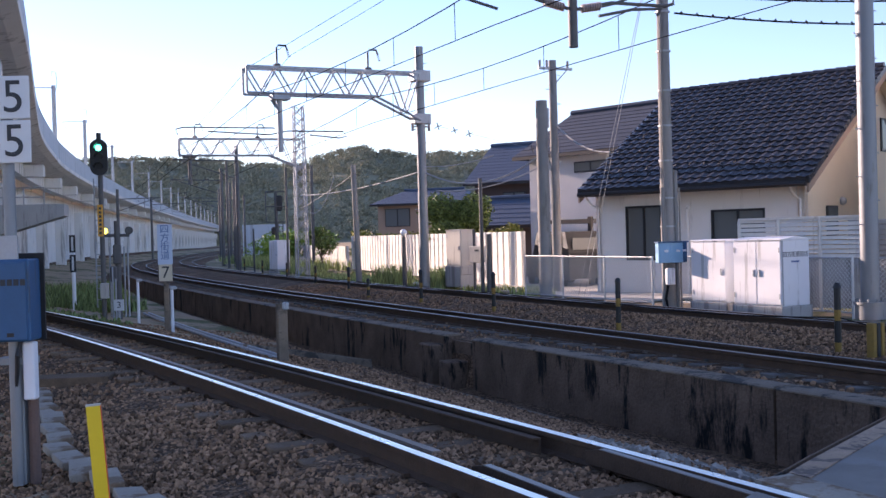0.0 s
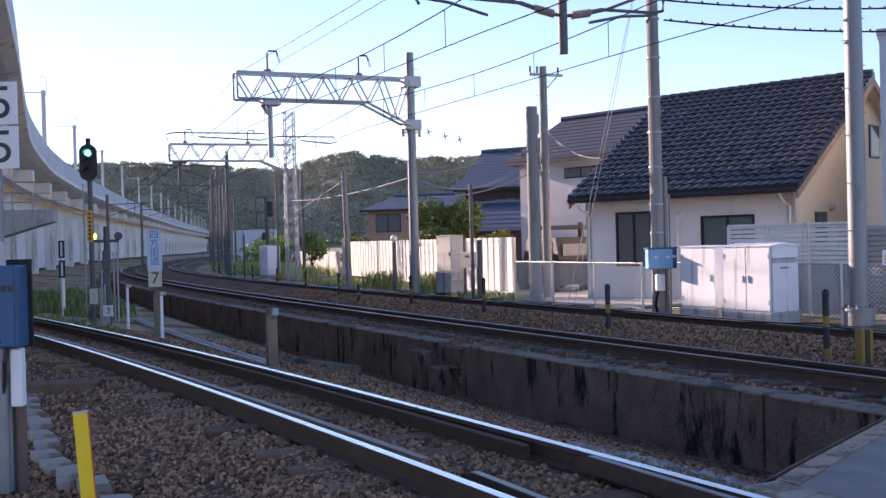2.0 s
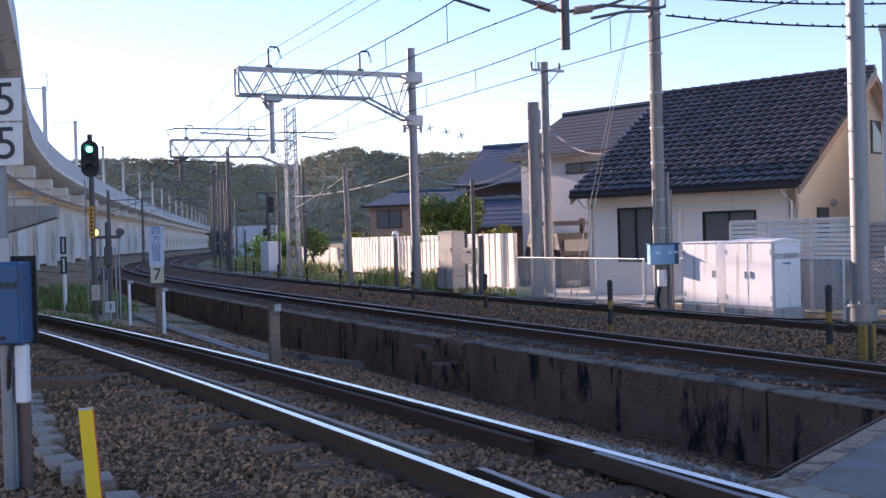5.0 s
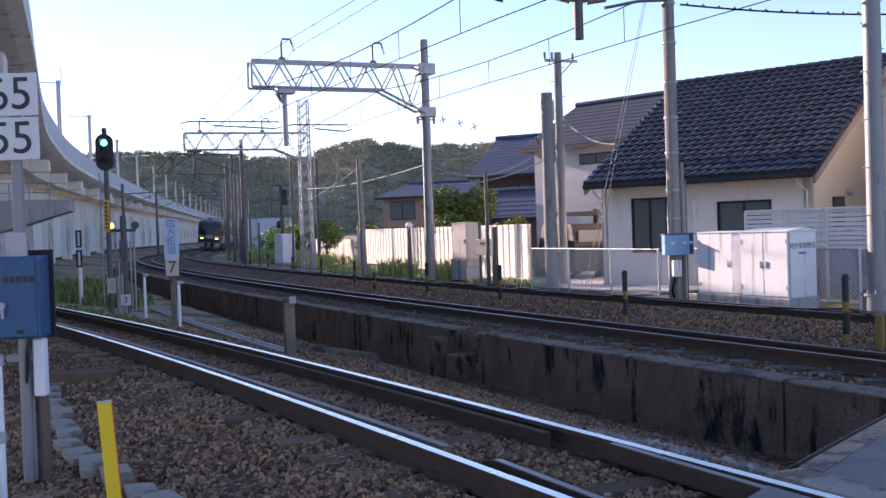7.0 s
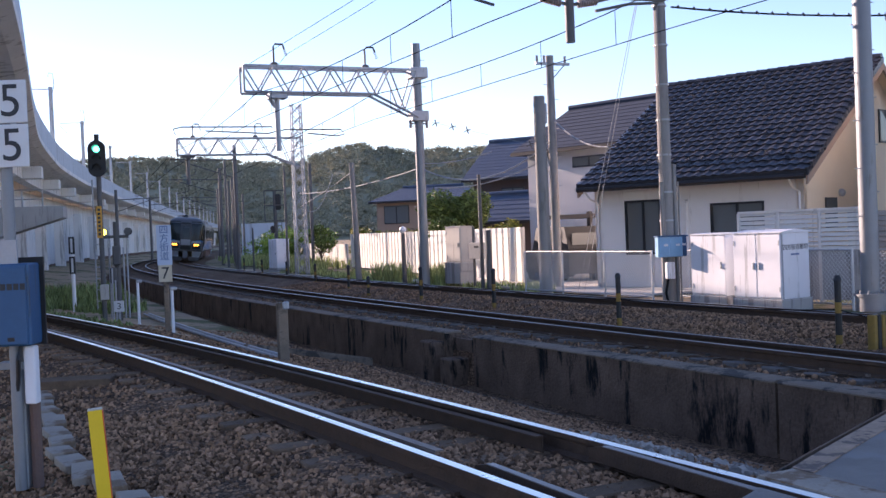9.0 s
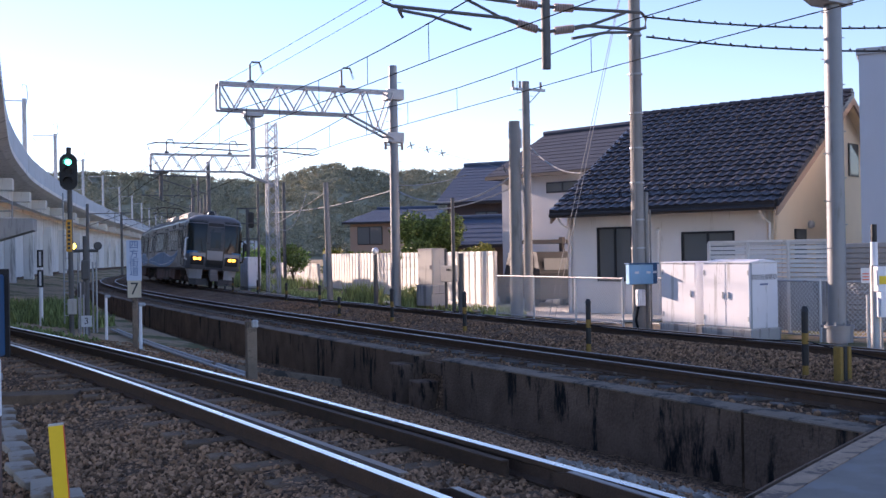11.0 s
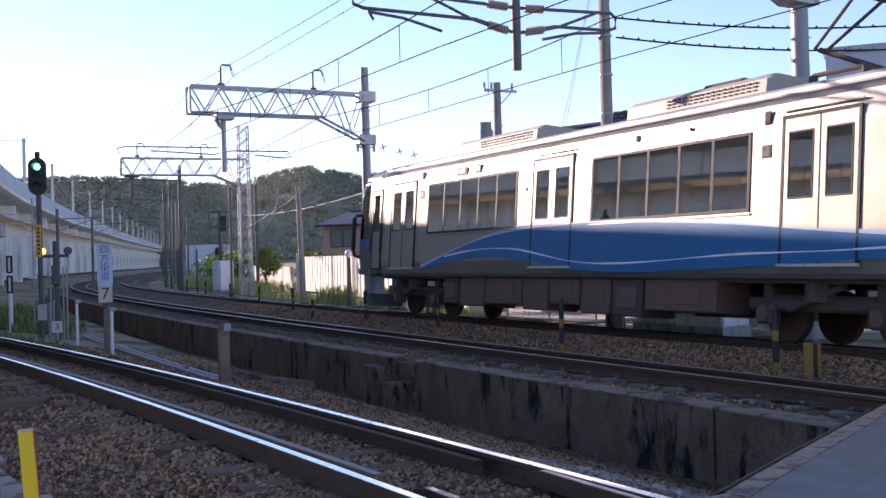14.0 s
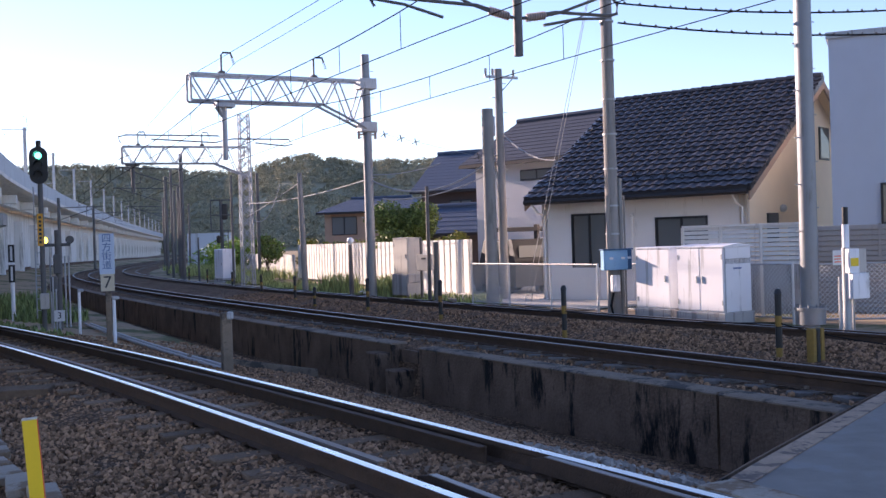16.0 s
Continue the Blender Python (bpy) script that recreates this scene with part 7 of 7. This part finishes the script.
            box(bm, (sg * (HALF_W + 0.01), (a + b) / 2, WZ0 - 0.07), (0.02, b - a + 0.1, 0.025))
            part("window_sill", bm, MT["steel"], th)
        # cab door
        bm = bmesh.new()
        side_plate(bm, sg, 8.08, 8.58, 1.15, 3.2, HALF_W - 0.004, 0.03)
        cd = part("cab_door", bm, MT["door"], th)
        bm = bmesh.new()
        side_plate(bm, sg, 8.19, 8.52, 2.12, 3.1, HALF_W + 0.008, 0.016)
        part("cab_door_window", bm, MT["front"], cd)
        bm = bmesh.new()
        for yy_, ww, zz_, hh_ in ((8.06, 0.05, 2.2, 2.12), (8.6, 0.03, 2.2, 2.12), (8.33, 0.5, 3.23, 0.05), (8.33, 0.5, 1.14, 0.03)):
            box(bm, (sg * (HALF_W + 0.004), yy_, zz_), (0.022, ww, hh_))
        part("cab_door_seal", bm, MT["rubber"], th)
        bm = bmesh.new()
        for y in (8.03, 8.63):
            tube(bm, [(sg * (HALF_W + 0.01), y, 1.55), (sg * (HALF_W + 0.045), y, 1.6), (sg * (HALF_W + 0.045), y, 2.65), (sg * (HALF_W + 0.01), y, 2.7)], 0.014, 6)
        part("grab_rail", bm, M["black"], th)
        # vents, door lamps and destination panel
        for y, z, w, h, mt in ((5.72, 2.95, 0.24, 0.22, "rubber"), (5.72, 3.42, 0.16, 0.2, "under"), (7.55, 3.0, 0.24, 0.12, "door"), (3.0, 3.36, 0.26, 0.2, "rubber"), (3.75, 3.36, 0.5, 0.2, "rubber"), (-2.6, 3.4, 0.07, 0.12, "rubber"), (-4.0, 3.4, 0.05, 0.06, "rubber"), (-5.72, 2.85, 0.2, 0.2, "rubber"), (-5.72, 3.36, 0.12, 0.2, "under"), (0.95, 2.75, 0.1, 0.08, "under")):
            bm = bmesh.new()
            box(bm, (sg * (HALF_W - 0.004), y, z), (0.024, w, h), bevel=0.004)
            sp_ = part("side_plate", bm, MT[mt], th)
            if w > 0.18 and h > 0.18:
                bm = bmesh.new()
                box(bm, (sg * (HALF_W + 0.006), y, z), (0.014, w * 0.62, h * 0.55))
                part("plate_face", bm, MT["mask"] if mt == "rubber" else MT["door"], sp_)
        # the blue wave along the side
        up, dn = WAVES[lit]
        for nm, mt, x, lo, hi in (("blue_wave", MT["blue"], 0.0185, lambda y: smooth_table(y, dn), lambda y: smooth_table(y, up)),
                                  ("light_wave", MT["ltblue"], 0.0185, lambda y: smooth_table(y, up), lambda y: smooth_table(y, up) + 0.05 + 0.025 * math.sin(y * 1.3)),
                                  ("wave_line", M["white"], 0.0205, lambda y: smooth_table(y, dn) + 0.16 + 0.03 * math.sin(y), lambda y: smooth_table(y, dn) + 0.185 + 0.03 * math.sin(y) + 0.012 * math.sin(y * 2.1))):
            bm = bmesh.new()
            pr = None
            for y in np.arange(up[0][0], up[-1][0], 0.2):
                if nm == "wave_line" and not (-8.2 < y < 4.4):
                    continue
                l = max(lo(y), 1.03)
                h = max(hi(y), l + 0.012)
                x1 = sg * (HALF_W + x)
                row = [bm.verts.new((x1, y, l)), bm.verts.new((x1, y, h)), bm.verts.new((x1 - sg * 0.019, y, h)), bm.verts.new((x1 - sg * 0.019, y, l))]
                if pr:
                    for k in range(4):
                        bm.faces.new((pr[k], pr[(k + 1) % 4], row[(k + 1) % 4], row[k]))
                pr = row
            part(nm, bm, mt, th)
        bm = bmesh.new()
        box(bm, (sg * (HALF_W - 0.03), (ye + JOINT) / 2, 0.985), (0.05, CAR_L - 1.9, 0.07))
        part("sole_bar", bm, MT["under"], th)
    # front: two wrapped windscreens, a middle door, lamps, bumper and skirts
    pi = math.pi
    for lo_, hi_ in ((0.18, nose_phi(0.47)), (nose_phi(-0.47), pi - 0.18)):
        part("windscreen_surround", nose_patch(lo_ - 0.03 if lo_ < 1 else lo_ - 0.02, hi_ + 0.02 if lo_ < 1 else hi_ + 0.03, 1.86, 3.6, -0.02, 0.004), MT["mask"], th, smooth=True)
        part("windscreen", nose_patch(lo_, hi_, 1.93, 3.54, -0.01, 0.01), MT["front"], th, "large dark wrapped windscreen", smooth=True)
    gd = part("gangway_door", nose_patch(nose_phi(0.45), nose_phi(-0.45), 1.12, 3.26, -0.02, 0.03), MT["mask"], th, smooth=True)
    part("gangway_window", nose_patch(nose_phi(0.26), nose_phi(-0.26), 2.15, 3.0, 0.02, 0.04), MT["front"], gd)
    part("gangway_panel", nose_patch(nose_phi(0.4), nose_phi(-0.4), 1.5, 2.0, 0.02, 0.045), MT["panel"], gd, "pale grey lower door panel")
    part("step_recess", nose_patch(nose_phi(0.36), nose_phi(-0.36), 1.22, 1.44, 0.02, 0.04), MT["rubber"], gd)
    part("destination_display", nose_patch(nose_phi(0.42), nose_phi(-0.42), 3.3, 3.48, -0.01, 0.02), MT["rubber"], th)
    for sg in (-1, 1):
        q0, q1 = (nose_phi(1.3), nose_phi(0.5)) if sg > 0 else (nose_phi(-0.5), nose_phi(-1.3))
        part("front_panel", nose_patch(q0, q1, 1.62, 1.86, -0.01, 0.015), MT["panel"], th, "pale grey panel over the lamps")
        q0, q1 = (nose_phi(1.22), nose_phi(0.56)) if sg > 0 else (nose_phi(-0.56), nose_phi(-1.22))
        lb = part("headlight_bezel", nose_patch(q0, q1, 1.22, 1.68, -0.01, 0.03), MT["rubber"], th)
        for x in (0.8, 1.02):
            bm = bmesh.new()
            p = nose_point(nose_phi(sg * x), 1.55, 0.0)
            box(bm, (p.x, p.y + 0.02, p.z), (0.19, 0.05, 0.16), bevel=0.02)
            part("headlight", bm, MT["lamp"] if lit else M["beige"], lb, "glowing yellow headlight" if lit else "")
        q0, q1 = (0.1, nose_phi(0.9)) if sg > 0 else (nose_phi(-0.9), pi - 0.1)
        part("blue_band", nose_patch(q0, q1, 1.78, 1.95, -0.005, 0.012), MT["blue"], th, "blue band under the windscreen")
        q0, q1 = (0.12, nose_phi(0.42)) if sg > 0 else (nose_phi(-0.42), pi - 0.12)
        part("bumper", nose_patch(q0, q1, 0.99, 1.14, -0.02, 0.06, 2), MT["fgrey"], th)
        bm = bmesh.new()
        sweep(bm, [[(sg * 1.36, 8.75, 0.99), (sg * 1.3, 9.35, 0.99), (sg * 0.85, 9.62, 0.99), (sg * 0.56, 9.62, 0.99)], [(sg * 1.2, 8.95, 0.5), (sg * 1.16, 9.32, 0.48), (sg * 0.85, 9.5, 0.46), (sg * 0.58, 9.5, 0.46)]], closed=False)
        bmesh.ops.solidify(bm, geom=bm.faces[:], thickness=0.04)
        part("silver_skirt", bm, MT["skirt"], th, "bright silver skirt plate")
        bm = bmesh.new()
        sweep(bm, [[(sg * 1.2, 8.9, 0.48), (sg * 1.2, 9.36, 0.48), (sg * 0.9, 9.58, 0.48), (sg * 0.3, 9.6, 0.48), (sg * 0.3, 8.9, 0.48)], [(sg * 1.1, 8.9, 0.16), (sg * 1.12, 9.3, 0.16), (sg * 0.85, 9.5, 0.16), (sg * 0.3, 9.52, 0.16), (sg * 0.3, 8.9, 0.16)]])
        part("snow_plough", bm, MT["fgrey"], th)
        p = nose_point(0.42 if sg > 0 else pi - 0.42, 2.0, 0.1)
        bm = bmesh.new()
        tube(bm, [(p.x - sg * 0.1, p.y - 0.1, 2.62), (p.x, p.y, 2.6), (p.x + sg * 0.02, p.y + 0.03, 2.5), (p.x + sg * 0.03, p.y + 0.04, 1.7), (p.x, p.y, 1.5), (p.x - sg * 0.1, p.y - 0.1, 1.46)], 0.045, 8)
        box(bm, (p.x + sg * 0.04, p.y + 0.03, 2.1), (0.09, 0.16, 0.95), bevel=0.035)
        part("mirror", bm, MT["skirt"] if sg > 0 else MT["rubber"], th, smooth=True)
        bm = bmesh.new()
        pa, pb = nose_point(nose_phi(sg * 0.62), 1.92, 0.03), nose_point(nose_phi(sg * 0.78), 2.55, 0.03)
        tube(bm, [pa, pa.lerp(pb, 0.5) + Vector((0, 0.02, 0)), pb], 0.014, 5)
        part("wiper", bm, MT["rubber"], th)
    bm = bmesh.new()
    box(bm, (0, yc - 0.1, 0.82), (0.44, 0.4, 0.36), bevel=0.03)
    part("coupler_mount", bm, MT["fgrey"], th)
    bm = bmesh.new()
    box(bm, (0, yc + 0.05, 0.56), (0.36, 0.5, 0.28), bevel=0.04)
    box(bm, (0, yc + 0.28, 0.56), (0.42, 0.06, 0.36), bevel=0.02)
    part("coupler", bm, MT["fgrey"], th)
    # roof gear
    for y, ln in ((3.2, 3.6), (-3.4, 3.6)):
        bm = bmesh.new()
        sweep(bm, [[(x * k, y + yy_, z) for x, z in ((-0.95, ROOF_Z - 0.12), (0.95, ROOF_Z - 0.12), (0.92, ROOF_Z + 0.2), (0.78, ROOF_Z + 0.3), (-0.78, ROOF_Z + 0.3), (-0.92, ROOF_Z + 0.2))] for yy_, k in ((-ln / 2, 0.97), (-ln / 2 + 0.05, 1.0), (ln / 2 - 0.05, 1.0), (ln / 2, 0.97))])
        ac = part("roof_air_conditioner", bm, MT["gear"], th)
        for sg in (-1, 1):
            bm = bmesh.new()
            for k in range(16):
                for j in range(3):
                    box(bm, (sg * 0.935, y - ln * 0.42 + k * 0.14, ROOF_Z + 0.04 + j * 0.06), (0.03, 0.08, 0.022))
            tagged(part("louvres", bm, MT["under"], ac), kind="stuff")
    bm = bmesh.new()
    bmesh.ops.create_uvsphere(bm, u_segments=14, v_segments=8, radius=0.21)
    bmesh.ops.translate(bm, vec=(0.1, 8.3, ROOF_Z + 0.06), verts=bm.verts)
    part("roof_dome", bm, MT["mask"], th, smooth=True)
    bm = bmesh.new()
    tube(bm, [(0.35, 7.5, ROOF_Z - 0.08), (0.35, 7.5, ROOF_Z + 0.2)], 0.06, 8)
    part("roof_aerial", bm, MT["under"], th)
    bm = bmesh.new()
    for k in range(3):
        box(bm, (0, ye - 0.03 - k * 0.06, 2.2), (2.2 + 0.08 * (k % 2), 0.05, 2.3 + 0.08 * (k % 2)))
    part("gangway_bellows", bm, MT["rubber"], th)
    # bogies
    for y in (BOGIE, -BOGIE):
        bm = bmesh.new()
        box(bm, (0, y, 0.62), (2.0, 2.4, 0.22), bevel=0.05)
        for sg in (-1, 1):
            box(bm, (sg * 1.0, y, 0.58), (0.18, 2.9, 0.2), bevel=0.05)
            for q in (-1.05, 1.05):
                box(bm, (sg * 1.02, y + q, 0.43), (0.24, 0.34, 0.32), bevel=0.04)
                tube(bm, [(sg * 1.0, y + q, 0.6), (sg * 1.0, y + q, 0.9)], 0.1, 10)
            tube(bm, [(sg * 1.05, y, 0.62), (sg * 1.05, y, 0.98)], 0.24, 12)
            tube(bm, [(sg * 1.15, y - 0.5, 0.86), (sg * 1.15, y + 0.5, 0.5)], 0.05, 8)
        bg = part("bogie", bm, MT["under"], th)
        for q in (-1.05, 1.05):
            for sg in (-1, 1):
                bm = bmesh.new()
                tube(bm, [(sg * 0.5, y + q, 0.43), (sg * 0.62, y + q, 0.43)], 0.43, 24)
                part("wheel", bm, M["rail_side"], bg, smooth=True)
                bm = bmesh.new()
                tube(bm, [(sg * 1.13, y + q, 0.43), (sg * 1.17, y + q, 0.43)], 0.12, 12)
                part("axle_cap", bm, MT["boxm"], bg, smooth=True)
    # underfloor boxes
    rng = random.Random(len(label))
    y = 4.6
    while y > -4.6:
        w = min(rng.uniform(0.7, 1.9), y + 4.7)
        for sg in (-1, 1):
            bm = bmesh.new()
            hh = rng.uniform(0.52, 0.7)
            box(bm, (sg * 0.95, y - w / 2, 0.95 - hh / 2), (0.8, w - 0.08, hh), bevel=0.03)
            ub = part("underfloor_box", bm, MT["boxm"] if rng.random() < 0.7 else MT["under"], th)
            bm = bmesh.new()
            box(bm, (sg * 1.355, y - w / 2, 0.95 - hh / 2), (0.02, w * 0.6, hh * 0.55), bevel=0.005)
            part("hatch", bm, MT["boxm"], ub)
        y -= w
    bm = bmesh.new()
    box(bm, (0, -0.3, 0.95), (2.6, CAR_L - 2.2, 0.12))
    part("underframe", bm, MT["under"], th)
    if pantograph:
        y0 = ye + 3.1
        bm = bmesh.new()
        for sx in (-0.5, 0.5):
            tube(bm, [(sx, y0 - 0.5, ROOF_Z + 0.2), (sx, y0 + 0.5, ROOF_Z + 0.2)], 0.04, 6)
            for q in (-0.5, 0.5):
                tube(bm, [(sx, y0 + q, ROOF_Z - 0.05), (sx, y0 + q, ROOF_Z + 0.2)], 0.07, 8)
        pg = part("pantograph", bm, MT["under"], th)
        bm = bmesh.new()
        tube(bm, [(0, y0 - 0.4, ROOF_Z + 0.22), (0, y0 + 0.85, ROOF_Z + 0.75)], 0.05, 6)
        for sx in (-0.12, 0.12):
            tube(bm, [(sx, y0 + 0.85, ROOF_Z + 0.75), (sx * 2.5, y0 - 0.1, ROOF_Z + 1.4)], 0.028, 6)
        part("arm", bm, MT["under"], pg)
        bm = bmesh.new()
        for q in (-0.25, 0.05):
            tube(bm, [(-1.0, y0 + q, ROOF_Z + 1.25), (-0.6, y0 + q, ROOF_Z + 1.45), (0.6, y0 + q, ROOF_Z + 1.45), (1.0, y0 + q, ROOF_Z + 1.25)], 0.03, 6)
        part("contact_strip", bm, MT["under"], pg)
        for q in (0.5, 1.4, 2.2):
            bm = bmesh.new()
            tube(bm, [(0.5, y0 + 0.9 + q, ROOF_Z - 0.05), (0.5, y0 + 0.9 + q, ROOF_Z + 0.32)], 0.09, 8)
            part("roof_insulator", bm, MT["under"], th)
        bm = bmesh.new()
        box(bm, (-0.2, y0 + 2.2, ROOF_Z + 0.15), (1.2, 1.0, 0.4), bevel=0.05)
        part("roof_gear", bm, MT["under"], th)
    return th


car_a = build_car("silver railcar with a blue wave stripe, leading, headlights lit", False, True)
car_b = build_car("silver railcar with a blue wave stripe and a raised pantograph, trailing", True, False)

# where the front of the train is, by time
FRONT = [(0, 246.0), (1.5, 235.87), (3.2, 216.72), (4.3, 199.62), (5.3, 179.53), (6, 165.47), (7, 144.38), (8, 123.29), (9.2, 98.2), (10, 84.2), (10.7, 70.5), (11.3, 59.4), (11.8, 48.9), (12.3, 37.6), (12.5, 32.92), (13.0, 21.11), (13.5, 9.1), (14.2, -7.46), (14.5, -14.61), (15.0, -26.5)]


def car_pose(sf, flip):
    """Pose of a car whose front end stands at sf on the far track."""
    def p(s):
        if s < -38:
            a, b = at(-38, SPACING), at(-36, SPACING)
            return a + (a - b) * ((-38 - s) / 2)
        return at(s, SPACING)
    mid = -TAIL_Y if flip else NOSE_Y
    a, b = p(sf + mid - BOGIE), p(sf + mid + BOGIE)
    c = (a + b) / 2
    f = (a - b).normalized()
    side = f.cross(Vector((0, 0, 1))).normalized()
    m = Matrix((side, f, side.cross(f))).transposed().to_4x4()
    tilt = pose(0, 0, 0, 0, -math.degrees(math.asin(CANT / 1.12)), 0)
    m = Matrix.Translation(c) @ m @ tilt
    return m @ pose(0, 0, 0, 0, 0, 180) if flip else m


def motions():
    rows_a, rows_b = [], []
    ts = [i * 0.25 for i in range(65)]
    for t in ts:
        sf = float(np.interp(t, [a for a, b in FRONT], [b for a, b in FRONT])) if t <= 15 else -26.5 - (t - 15) * 23.8
        rows_a.append((t, car_pose(sf, False)))
        rows_b.append((t, car_pose(sf + CAR_L + CAR_GAP, True)))
    walk(car_a, rows_a)
    walk(car_b, rows_b)


motions()
